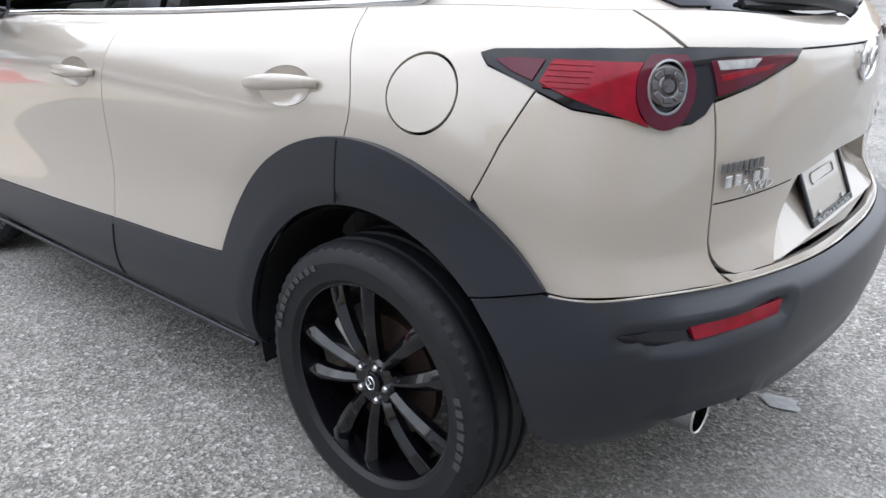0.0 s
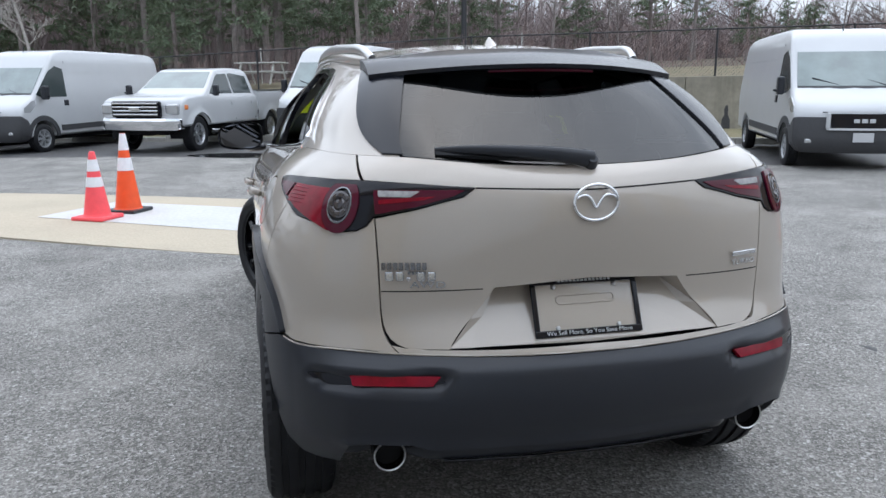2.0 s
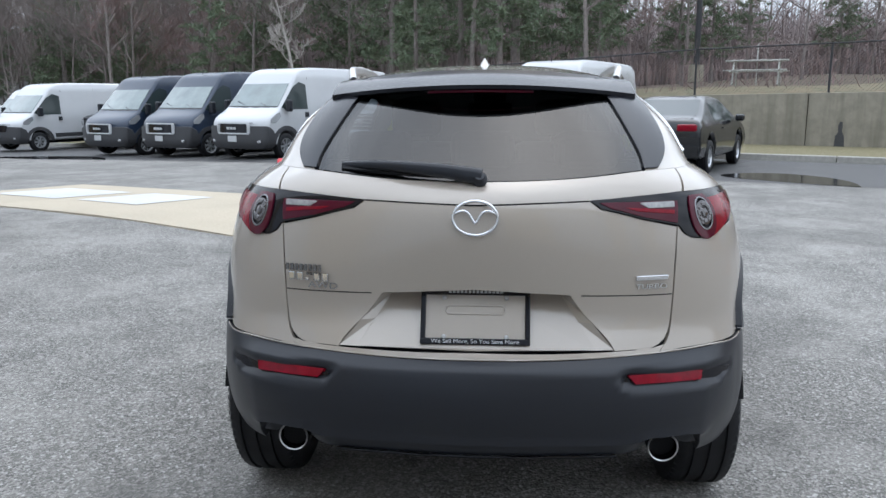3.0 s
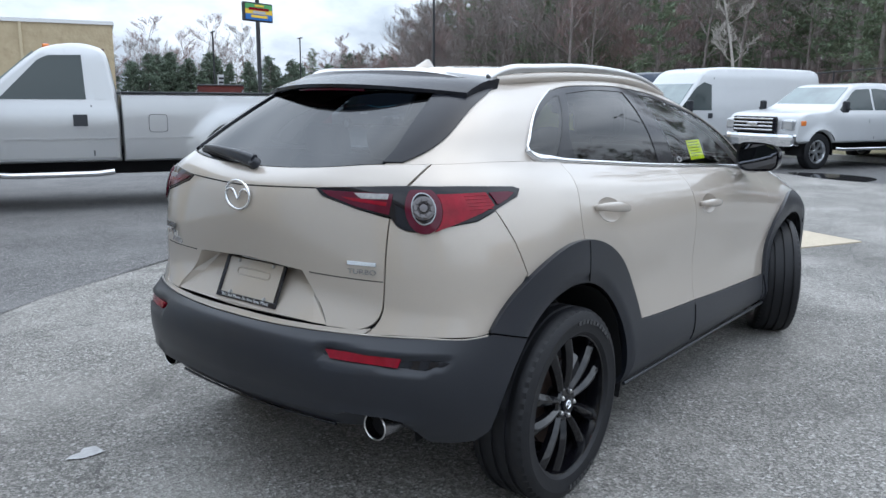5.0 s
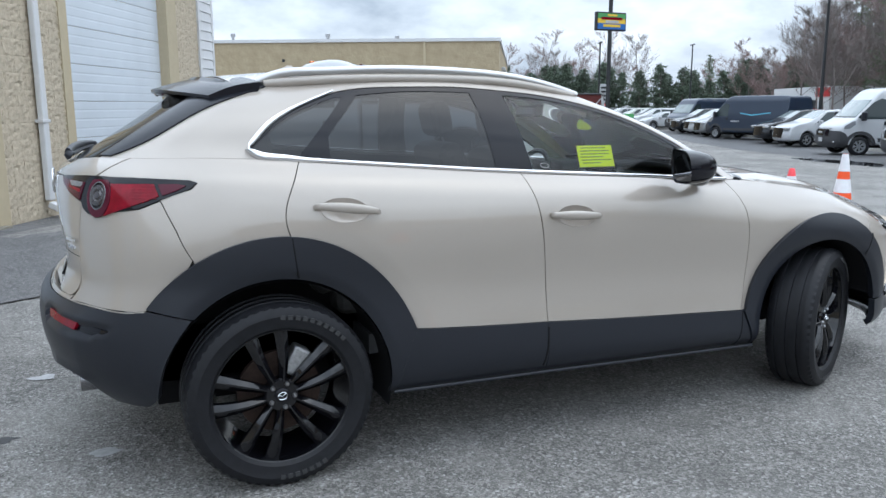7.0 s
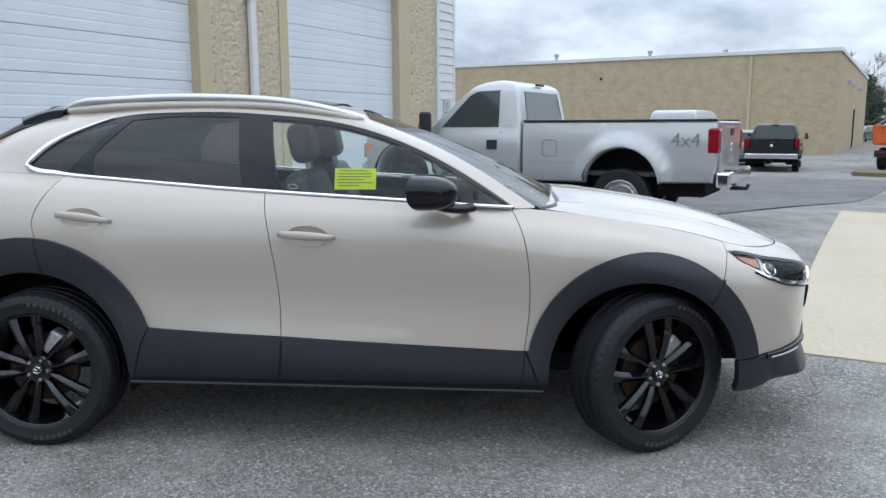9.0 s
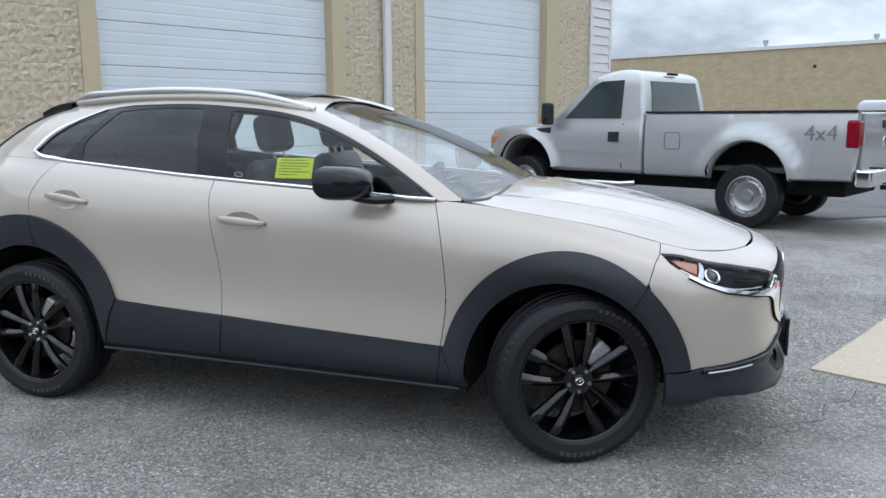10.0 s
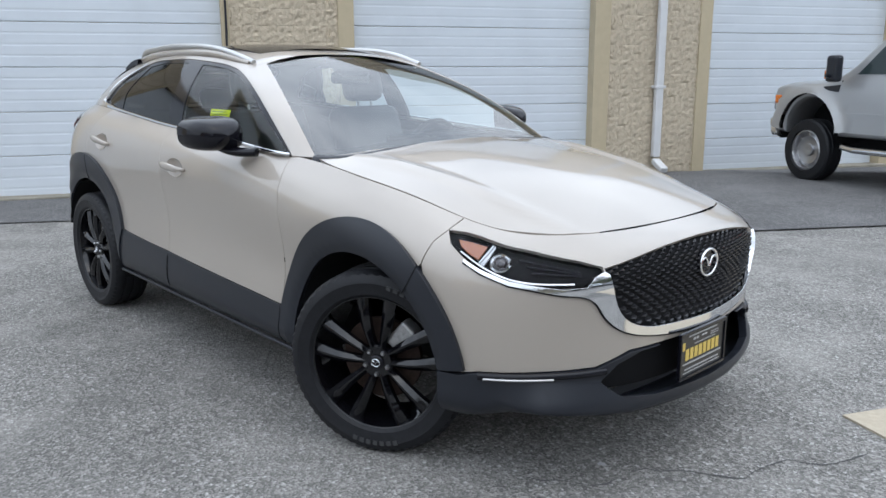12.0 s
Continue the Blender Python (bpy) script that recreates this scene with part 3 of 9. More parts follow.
def fall(a, b):
    """The lot falls gently along b, and swells a little before the garage."""
    t = max(0.0, min(b, 34) - 6)
    swell = ease(b, 4.6, 9.2) * ease(b, 18, 12) * ease(a, .1, 1.7) * ease(a, 12, 7)
    return 0.12 * swell - 0.02 * t * t / (t + 3)


def lot(a, b, z=0.0, turn=0.0):
    """A pose on the ground of the lot."""
    return LOT @ pose(a, b, fall(a, b) + z, 0, 0, turn)


def patch(name, outline, material, lift, label, category, step=1.0, kind="structure", thick=0.0):
    """A flat piece of ground cut along an outline in (a, b)."""
    p = tidy(outline, step)
    lo, hi = p.min(0), p.max(0)
    q = np.stack(np.meshgrid(np.arange(lo[0] + step / 2, hi[0], step), np.arange(lo[1] + step / 2, hi[1], step)), -1).reshape(-1, 2)
    q = q[inside(q, p)] if len(q) else q
    n = len(p)
    vs, _, fs, *_ = delaunay_2d_cdt([Vector(x) for x in [*p, *q]], [(i, (i + 1) % n) for i in range(n)], [], 0, 1e-5)
    V = np.array([(v.x, v.y) for v in vs])
    F = np.array([f for f in fs if len(f) == 3])
    F = F[inside(V[F].mean(1), p)]
    bm = bmesh.new()
    W = [bm.verts.new(LOT @ Vector((a, b, fall(a, b) + lift))) for a, b in V]
    for f in F:
        bm.faces.new([W[i] for i in f])
    bmesh.ops.recalc_face_normals(bm, faces=bm.faces)
    if sum(f.normal.z for f in bm.faces) < 0:
        bmesh.ops.reverse_faces(bm, faces=bm.faces)
    if thick:
        e = [x for x in bm.edges if x.is_boundary]
        r = bmesh.ops.extrude_edge_only(bm, edges=e)
        bmesh.ops.translate(bm, vec=(0, 0, -thick), verts=[v for v in r["geom"] if isinstance(v, bmesh.types.BMVert)])
    return tagged(link(name, bm, material), label, category, kind=kind)


bm = bmesh.new()
AS = [-900, -300, -100, -40, -15] + [-10 + 2.0 * i for i in range(26)] + [60, 100, 300, 900]
BS = [-900, -300, -100, -40] + [-24 + 2.0 * i for i in range(58)] + [100, 140, 300, 900]
grid = [[bm.verts.new(LOT @ Vector((a, b, fall(a, b)))) for b in BS] for a in AS]
for i in range(len(AS) - 1):
    for j in range(len(BS) - 1):
        bm.faces.new((grid[i][j], grid[i + 1][j], grid[i + 1][j + 1], grid[i][j + 1]))
tagged(link("ground", bm, M_ASPHALT, smooth=180), "weathered grey asphalt of the car lot", "ground", kind="structure")
patch("pavement", [(0, -18), (1.6, -18), (1.7, 0), (2.2, 3.6), (3.2, 5.0), (4.4, 6.2), (5.1, 8.8), (6.4, 12), (8.0, 17), (9, 27), (0, 27)], M_ASPHALT_NEW, .012, "darker new asphalt beside the garage", "pavement")
patch("pavement", [(16.3, -14), (21.3, -14), (21.3, 60), (15.9, 60), (16.4, 30), (16.0, 20), (16.6, 12), (16.1, 5), (16.5, -4)], M_ASPHALT_WET, .004, "dark damp asphalt of the parking row", "pavement")
for k, pts in enumerate(([(16.3, 8.4), (17.0, 8.7), (17.4, 9.8), (16.9, 10.6), (16.4, 9.9)], [(16.2, 1.2), (17.2, 1.5), (18.0, 3.0), (17.2, 3.6), (16.5, 2.6)], [(16.0, 20), (16.6, 21), (16.5, 24), (15.8, 25.5), (15.7, 22)])):
    c = smooth_line(pts + pts[:1], .15)[:-1]
    patch("puddle", c, M_PUDDLE, .008, "thin dark puddle on asphalt", "puddle", .5)
# concrete pad with three pale slabs
patch("pavement", [(7.68, 4.2), (10.65, 4.2), (10.75, 13.4), (7.75, 13.2)], M_PAD, .012, "sand-coloured concrete pad in the asphalt", "pavement", thick=.05)
for b0, b1 in ((5.05, 7.45), (9.2, 10.55), (11.0, 12.7)):
    patch("pavement", [(8.66, b0), (9.98, b0), (10.02, b1), (8.72, b1)], M_SLAB, .017, "pale grey slab set in the pad", "pavement", .6)


def stripe(a0, b0, a1, b1, w=.11, mat_=None, lift=.006):
    d = np.array((a1 - a0, b1 - b0))
    n = np.array((-d[1], d[0])) / np.linalg.norm(d) * w / 2
    patch("parking_line", [(a0 + n[0], b0 + n[1]), (a1 + n[0], b1 + n[1]), (a1 - n[0], b1 - n[1]), (a0 - n[0], b0 - n[1])], mat_ or M_LINE, lift, "worn white parking line", "road marking", 1.0)


for b in (-7.4, -4.6, .2 + 1.1, 3.3, 6.6, 10.6, 14.3, 17.6, 20.5):
    stripe(15.9, b, 20.9, b - .05, lift=.012)
for b in (17.5, 20.8, 24.2, 27.6, 31):
    stripe(5.6, b, 9.8, b + .2)
stripe(6.2, 15.0, 9.2, 15.6)
stripe(12.0, 29.5, 12.3, 34.0)

# cracks: thin dark ragged gaps in the asphalt
def crack(p0, p1, n=30, wob=.06, w=.006, seed=1):
    rnd = random.Random(seed)
    a, b = Vector(p0), Vector(p1)
    side_ = Vector((-(b - a).y, (b - a).x)).normalized()
    pts, off = [], 0
    for k in range(n + 1):
        off += rnd.uniform(-wob, wob) * .5 - off * .15
        pts.append(a + (b - a) * (k / n) + side_ * off)
    bm = bmesh.new()
    L, R = [], []
    for p in pts:
        ww = w * rnd.uniform(.1, .75)
        L.append(bm.verts.new((p.x + side_.x * ww, p.y + side_.y * ww, .0025)))
        R.append(bm.verts.new((p.x - side_.x * ww, p.y - side_.y * ww, .0025)))
    for k in range(n):
        bm.faces.new((R[k], R[k + 1], L[k + 1], L[k]))
    tagged(link("asphalt_crack", bm, M_CRACK), "narrow ragged crack in the asphalt", "crack", "cracks", "structure")


crack((-.55, 2.35), (.9, 2.0), 34, seed=1)
crack((-2.4, 2.9), (-.4, 2.2), 40, seed=3)
crack((1.9, -.6), (3.3, 1.05), 40, .08, .007, seed=4)
crack((-2.9, .9), (-3.6, 2.2), 26, seed=6)
crack((-1.6, -3.4), (.9, -3.1), 40, .05, .005, seed=8)
crack((3.0, -1.2), (5.2, -.4), 40, seed=9)

# scraps and stains
def scrap(x, y, r, material, label, seed, z=.004, category="litter"):
    rnd = random.Random(seed)
    n = 14
    bm = bmesh.new()
    ring = [(x + r * (1 + rnd.uniform(-.4, .4)) * math.cos(k * 2 * math.pi / n) * 1.6, y + r * (1 + rnd.uniform(-.4, .4)) * math.sin(k * 2 * math.pi / n), z + rnd.uniform(0, .003)) for k in range(n)]
    top = bm.verts.new((x, y, z + .004))
    vs = [bm.verts.new(p) for p in ring]
    for k in range(n):
        bm.faces.new((top, vs[k], vs[(k + 1) % n]))
    return tagged(link("scrap" if category == "litter" else "stain", bm, material, smooth=60), label, category, kind="structure" if category == "stain" else "")


for k, (P, r, m, lab) in enumerate((((-1.95, -.30), .035, M_SCRAP, "flattened pale scrap lying on asphalt"), ((-2.25, .80), .045, M_SCRAP, "flattened pale scrap lying on asphalt"), ((-2.55, .15), .012, M_SCRAP, "tiny pale scrap on asphalt"), ((2.05, -.35), .012, M_SCRAP, "tiny pale scrap on asphalt"), ((-1.40, -2.05), .012, M_SCRAP, "tiny pale scrap on asphalt"))):
    scrap(P[0], P[1], r, m, lab, k)
for k, (x, y, r) in enumerate(((-2.62, .02, .05), (-.6, -2.3, .03), (-2.35, .0, .03), (-2.5, -.55, .035), (-3.1, -.2, .04))):
    scrap(x, y, r, M_STAIN, "dark oil spot on the asphalt", 20 + k, .0005, "stain")

# ---- garage: split-face block piers, wide sectional doors ----
G_TOP = 4.6
DOORS = ((-1.30, 2.04, 4.05), (3.65, 7.0, 4.05), (8.87, 12.15, 4.05), (-6.2, -2.85, 4.05), (-11.0, -7.7, 4.05))


def blocks(name, b0, b1, z0, z1, label):
    """A stretch of wall of rough-faced blocks with recessed joints."""
    wall = link(name, new_box((-.35, b0, z0), (-.035, b1, z1), m=LOT), M_MORTAR)
    tagged(wall, label, "wall", kind="structure")
    return wall


def rough_block(w, h, seed):
    rnd = random.Random(seed)
    nx, nz = 16, 8
    bm = bmesh.new()
    V = [[bm.verts.new((rnd.uniform(.012, .018) if i in (0, nx) or k in (0, nz) else rnd.uniform(.003, .029), w * i / nx, h * k / nz)) for k in range(nz + 1)] for i in range(nx + 1)]
    for i in range(nx):
        for k in range(nz):
            bm.faces.new((V[i][k], V[i + 1][k], V[i + 1][k + 1], V[i][k + 1]))
    e = [x for x in bm.edges if x.is_boundary]
    r = bmesh.ops.extrude_edge_only(bm, edges=e)
    bmesh.ops.translate(bm, vec=(-.05, 0, 0), verts=[v for v in r["geom"] if isinstance(v, bmesh.types.BMVert)])
    bmesh.ops.recalc_face_normals(bm, faces=bm.faces)
    me = bpy.data.meshes.new("block")
    bm.to_mesh(me)
    bm.free()
    me.materials.append(M_STUCCO)
    me.shade_smooth()
    me.set_sharp_from_angle(angle=radians(50))
    return me


PIERS = ((2.10, 3.46), (7.24, 8.78), (12.60, 13.64), (-2.65, -1.50), (-7.5, -6.4))
garage_walls = []
for b0, b1 in PIERS:
    w = blocks("wall_garage_pier", b0, b1, -.5, G_TOP, "tan split-face block pier of the garage")
    garage_walls.append((w, b0, b1))
tagged(link("wall_garage_top", new_box((-.35, -18, 4.05), (-.02, 14.4, G_TOP), m=LOT), M_STUCCO), "tan block wall above the garage doors", "wall", kind="structure")
tagged(link("wall_garage_rear", new_box((-9.0, -18, -.5), (-.36, 14.38, G_TOP + .02), m=LOT), M_STUCCO), "tan block body of the garage", "wall", kind="structure")
tagged(link("wall_garage_end", new_box((-.35, -18, -.5), (-.02, -11.2, 4.05), m=LOT), M_STUCCO), "tan block wall of the garage", "wall", kind="structure")
for k, (b0, b1, h) in enumerate(DOORS):
    base = fall(0, (b0 + b1) / 2) - .02
    door = thing("door_%d" % (k + 1), "closed white sectional garage door", "door", LOT @ pose(-.16, b0, base), kind="structure")
    rows = 8
    hh = (h - base) / rows
    for r in range(rows):
        bm = bmesh.new()
        # four shallow horizontal flutes a section
        prof = [(0.0, .004)]
        for f in range(4):
            z0, z1 = hh * f / 4, hh * (f + 1) / 4
            prof += [(.0015 if f else .003, z0 + .012), (.0035, z0 + .020), (.0035, z1 - .012), (.0015, z1 - .004)]
        prof.append((-.006, hh - .001))
        L = [bm.verts.new((x, 0, z)) for x, z in prof]
        R = [bm.verts.new((x, b1 - b0, z)) for x, z in prof]
        for i in range(len(prof) - 1):
            bm.faces.new((L[i], R[i], R[i + 1], L[i + 1]))
        p = part("door_section", bm, M_DOOR, door)
        p.location = (0, 0, r * hh)
    part("bottom_seal", new_box((-.02, 0, -.01), (.02, b1 - b0, .04), .006), M_BLACK, door, "black rubber bottom seal")
    for s0, s1 in ((b0 - .20 if k != 0 else b0 - .2, b0), (b1, b1 + (.24 if k == 1 else .10 if k == 0 else .42 if k == 2 else .2))):
        tagged(link("trim", new_box((-.22, s0, -.4), (.015, s1, 4.05), .006, m=LOT), M_TAN), "tan painted steel door jamb", "trim", kind="structure")
    tagged(link("trim", new_box((-.22, b0, 4.0), (.015, b1, 4.06), m=LOT), M_TAN), "tan painted door head", "trim", kind="structure")
    tagged(link("door_threshold", new_box((-.2, b0 - .1, -.3), (.12, b1 + .1, base + .05), .01, m=LOT), M_CONC), "concrete threshold under the door", "threshold", kind="structure")
# jamb filling between door 1 and its pier, siding at the corner, down pipe
for k in range(30):
    z = -.2 + .18 * k
    tagged(link("siding_board", moved(new_box((-.012, 13.72, 0), (.012, 14.36, .185)), LOT @ pose(.016, 0, z, 0, -6, 0)), M_SIDING), "white vinyl siding board at the corner", "siding", "siding boards", "structure")
tagged(link("trim", new_box((-.30, 13.62, -.4), (.03, 13.73, G_TOP), .005, m=LOT), M_SIDING), "white corner trim board", "trim", kind="structure")
tagged(link("trim", new_box((-.30, 14.33, -.4), (.03, 14.42, G_TOP), .005, m=LOT), M_SIDING), "white corner trim board", "trim", kind="structure")
tagged(link("wall_corner", new_box((-.34, 13.7, -.4), (-.02, 14.36, G_TOP), m=LOT), M_SIDING), "white boarded corner of the garage", "wall", kind="structure")
pipe = thing("downpipe", "white square downpipe on the garage wall", "downpipe", LOT)
part("pipe", new_box((.02, 7.955, .22), (.10, 8.075, G_TOP), .015), M_SIDING, pipe)
part("pipe_foot", moved(new_box((0, -.06, -.04), (.28, .06, .04), .015), pose(.06, 8.015, .17, 0, 25, 0)), M_SIDING, pipe)
for z in (1.2, 3.2):
    part("strap", new_box((.0, 7.93, z), (.108, 8.10, z + .04), .004), M_SIDING, pipe)
cable = part("cable", tube(smooth_line([(.03, 2.085, 4.6), (.04, 2.07, 3.2), (.03, 2.10, 2.1), (.05, 2.075, 1.2), (.03, 2.09, .05)], .08), .014, seg=8), M_BLACK, None, "", 60)
cable.matrix_basis = LOT
tagged(cable, "black cable hanging beside the garage door", "cable")
notice = thing("wall_notice", "small white notice with a dark symbol on the corner", "sign", LOT @ pose(.035, 14.02, 1.72))
part("plate", new_box((0, -.15, -.24), (.006, .15, .24), .002), M_WHITE, notice)
part("symbol", moved(revolve([(.045, .0), (.055, .0), (.055, .004), (.045, .004)], 20, "X"), pose(.005, 0, .10)), M_BLACK, notice)
for z in (-.06, -.12, -.18):
    part("text_bar", new_box((.006, -.10, z), (.008, .10, z + .025)), M_BLACK, notice)

# ---- retaining wall, verge, kerb, fence ----
def wall_top(b):
    return float(np.interp(b, [-30, -8, 6, 14, 28, 44, 60], [1.75, 1.68, 1.5, 1.15, .55, -.35, -.56]))


for k in range(22):
    b0 = -30 + 3.0 * k
    bm = bmesh.new()
    box(bm, (24.3, b0 + .008, -1.2), (24.6, b0 + 2.992, 0), .012)
    for v in bm.verts:
        if v.co.z > -.1:
            v.co.z += wall_top(v.co.y)
    tagged(link("wall_retaining", moved(bm, LOT), M_CONC), "stained grey concrete retaining wall", "wall", kind="structure")
for b in (2.2, -1.1, -4.4, -7.7, 5.6):
    w_, top_ = .11, .62
    zz = fall(0, b) + .2
    ring = [(-w_, 0), (w_ * 1.1, 0), (w_, .26), (w_ * .45, .36), (w_ * .55, .52), (w_ * .2, top_), (-w_ * .3, top_), (-w_ * .4, .5), (-w_ * .35, .38), (-w_ * .9, .24)]
    tagged(link("stain", loft_rings([[(24.298, b + y, zz + z) for y, z in ring], [(24.290, b + y, zz + z) for y, z in ring]]), M_STAIN), "dark damp stain under a weep hole of the wall", "stain", "", "structure").matrix_basis = LOT
bm = bmesh.new()
vv = []
for b in np.arange(-34, 64, 2.0):
    vv.append([bm.verts.new(LOT @ Vector((a, b, z))) for a, z in ((21.55, fall(0, b) + .13), (22.4, fall(0, b) + .16), (24.32, fall(0, b) + .2))])
for A, B in zip(vv, vv[1:]):
    for i in range(2):
        bm.faces.new((A[i], A[i + 1], B[i + 1], B[i]))
tagged(link("verge", bm, M_VERGE, smooth=180), "worn grass verge under the retaining wall", "grass", kind="structure")
for k in range(32):
    b0 = -34 + 3.0 * k
    z = fall(0, b0 + 1.5)
    tagged(link("kerb", new_box((21.38, b0 + .006, z - .3), (21.56, b0 + 2.994, z + .145), .02, m=LOT), M_KERB), "grey concrete kerb stone", "kerb", "kerb stones", "structure")
# bank above the wall
def bank_rise(b):
    return min(1.0, max(.08, (64 - b) / 24))


bm = bmesh.new()
rows = []
for b in np.arange(-60, 120, 3.0):
    rows.append([bm.verts.new(LOT @ Vector((a + max(0, b - 36) * .25, b, wall_top(b) + (dz + .10 * math.sin(a * .7 + b * .4) * (a > 25)) * bank_rise(b)))) for a, dz in ((24.58, -.04), (26, .10), (30, .28), (32, .36))])
for A, B in zip(rows, rows[1:]):
    for i in range(3):
        bm.faces.new((A[i], A[i + 1], B[i + 1], B[i]))
tagged(link("bank", bm, M_GRASS, smooth=180), "dull spring grass and leaf litter below the trees", "grass", kind="structure")
bm = bmesh.new()
rows = []
for b in np.arange(-60, 120, 3.0):
    rows.append([bm.verts.new(LOT @ Vector((a + max(0, b - 36) * .25, b, wall_top(b) + (dz + .10 * math.sin(a * .7 + b * .4)) * bank_rise(b)))) for a, dz in ((32, .36), (38, .65), (60, 1.4), (140, 3.5))])
for A, B in zip(rows, rows[1:]):
    for i in range(3):
        bm.faces.new((A[i], A[i + 1], B[i + 1], B[i]))
tagged(link("forest_floor", bm, M_LITTER, smooth=180), "brown leaf litter under the bare trees", "ground", kind="structure")
fence = thing("wire_fence", "black wire mesh fence along the top of the wall", "fence", LOT)
FB = np.arange(-28, 40.1, 3.4)
for b in FB:
    z = wall_top(b)
    part("post", tube([(24.85, b, z - .3), (24.85, b, z + 1.28)], .03, seg=8), M_FENCE, fence)
for b0, b1 in zip(FB, FB[1:]):
    part("rail", tube([(24.85, b0, wall_top(b0) + 1.25), (24.85, b1, wall_top(b1) + 1.25)], .022, seg=6), M_FENCE, fence)
    vs, fs = [], []
    for sgn in (1, -1):
        for k in range(-12, 35):
            y0 = b0 + k * .1
            c0 = max(b0, min(b1, y0))
            c1 = max(b0, min(b1, y0 + 1.25))
            if c1 - c0 < .02:
                continue
            f0, f1 = (c0 - y0) / 1.25, (c1 - y0) / 1.25
            z = wall_top(c0)
            za, zb = (z + 1.25 * f0, z + 1.25 * f1) if sgn > 0 else (z + 1.25 * (1 - f0), z + 1.25 * (1 - f1))
            i = len(vs)
            vs += [(24.85, c0, za), (24.85, c1, zb), (24.85, c1 + .0035, zb + .0035), (24.85, c0 + .0035, za + .0035)]
            fs.append((i, i + 1, i + 2, i + 3))
    me = bpy.data.meshes.new("mesh_panel")
    me.from_pydata(vs, [], fs)
    me.materials.append(M_FENCE)
    o = new("mesh_panel", me)
    o.parent = fence


# ---- the long block building beyond, signs, lamp posts ----
B0 = 33.0
shop = thing("block_building", "long low tan block building with a white roof edge", "building", LOT @ pose(6.0, 53.4, .12, 0, 0, -1.0))
PLAN = [(0, 0), (.5, 37.0), (-58, 37), (-58, 0)]
part("wall", loft_rings([[(x, y, z) for x, y in PLAN] for z in (-2.5, 5.65)]), M_FARBLOCK, shop)
part("roof_edge", loft_rings([[(x + (.1 if x > -20 else -.1), y + (-.1 if y < 5 else .1), z) for x, y in PLAN] for z in (5.65, 5.87)]), M_SIDING, shop, "white metal roof edge")
for k, (x, y) in enumerate(((-20, 4), (-13, 5), (-8, 7), (-6.5, 18))):
    part("roof_vent", moved(revolve([(.0001, .9), (.18, .85), (.18, .6), (.10, .6), (.10, 0)], 12, "Z"), pose(x, y, 5.8)), M_STEEL, shop, "small roof vent")
part("roof_unit", new_box((-12.6, 8, 5.7), (-9.6, 11, 6.3), .1), M_STEEL, shop, "low grey roof unit")
part("side_door", moved(new_box((-.01, 17, -1.2), (.06, 18.0, 2.4)), pose(.02, 0, 0, 0, 0, -.8)), M_BLACK, shop, "narrow dark side door")
for y in (8, 13, 22):
    part("wall_lamp", moved(new_box((0, y, 4.0), (.3, y + .35, 4.3), .05), pose(.0, 0, 0, 0, 0, -.8)), M_WHITE, shop, "small wall lamp")
part("wall_vent", new_box((-15.15, -.05, 4.34), (-14.95, 0.0, 4.54), .02), M_BLACK, shop, "small dark wall vent")
part("gutter_pipe", new_box((-5.2, -.1, -1.5), (-5.05, 0, 5.66)), M_TAN, shop)


def lamp_post(a, b, h, z0=0.0, label="tall dark parking lot lamp post"):
    p = thing("lamp_post", label, "lamp post", lot(a, b, z0))
    part("pole", tube([(0, 0, 0), (0, 0, h)], [.11, .07], seg=10), M_FENCE, p, smooth=60)
    part("base", revolve([(.0001, .6), (.26, .6), (.28, 0)], 16, "Z"), M_CONC, p, "concrete post base")
    for s in (-1, 1):
        part("lamp_head", moved(new_box((-.12, .1 * s - .3, -.06), (.12, .1 * s + .3, .06), .03), pose(0, .42 * s, h)), M_FENCE, p)
    return p


lamp_post(24.5, 45.5, 9.2)
lamp_post(60, 60, 9.5)
lamp_post(16, 78, 8.0)
lamp_post(31.5, 7.6, 11.0, 2.0, "tall dark lamp post behind the fence")
lamp_post(29, 95, 9.0)

sign = thing("pylon_sign", "colourful framed sign board high on a dark pole", "sign", lot(10.3, 31.0))
part("pole", tube([(0, 0, 0), (0, 0, 7.6)], .085, seg=10), M_FENCE, sign, smooth=60)
part("footing", revolve([(.0001, .42), (.30, .42), (.32, 0)], 14, "Z"), M_CONC, sign, "concrete footing")
brd = part("board", moved(new_box((-.08, -.72, -.36), (.08, .72, .36), .03), pose(.0, 0, 5.15, 0, 0, -62)), M_FENCE, sign, "dark sign frame")
for y0, y1, z0, z1, m in ((-.66, .66, .10, .30, M_SIGN_GREEN), (-.66, .66, -.08, .10, M_SIGN_YELLOW), (-.66, .66, -.30, -.08, M_SIGN_BLUE)):
    part("colour_band", moved(new_box((-.095, y0, z0), (.095, y1, z1)), pose(0, 0, 5.15, 0, 0, -62)), m, brd)
for y0, y1, z0, z1, m in ((-.5, .5, .06, .16, M_RED), (-.30, .32, -.06, .03, M_WHITE), (-.40, .42, -.22, -.12, M_SIGN_YELLOW), (-.2, .25, .2, .27, M_SIGN_YELLOW)):
    part("text_bar", moved(new_box((-.105, y0, z0), (.105, y1, z1)), pose(0, 0, 5.15, 0, 0, -62)), m, brd)
low_sign = thing("low_sign", "low colourful sign on a red post", "sign", lot(11.0, 31.2))
part("post", tube([(0, 0, 0), (0, 0, 1.1)], .05, seg=8), M_SIGN_RED, low_sign)
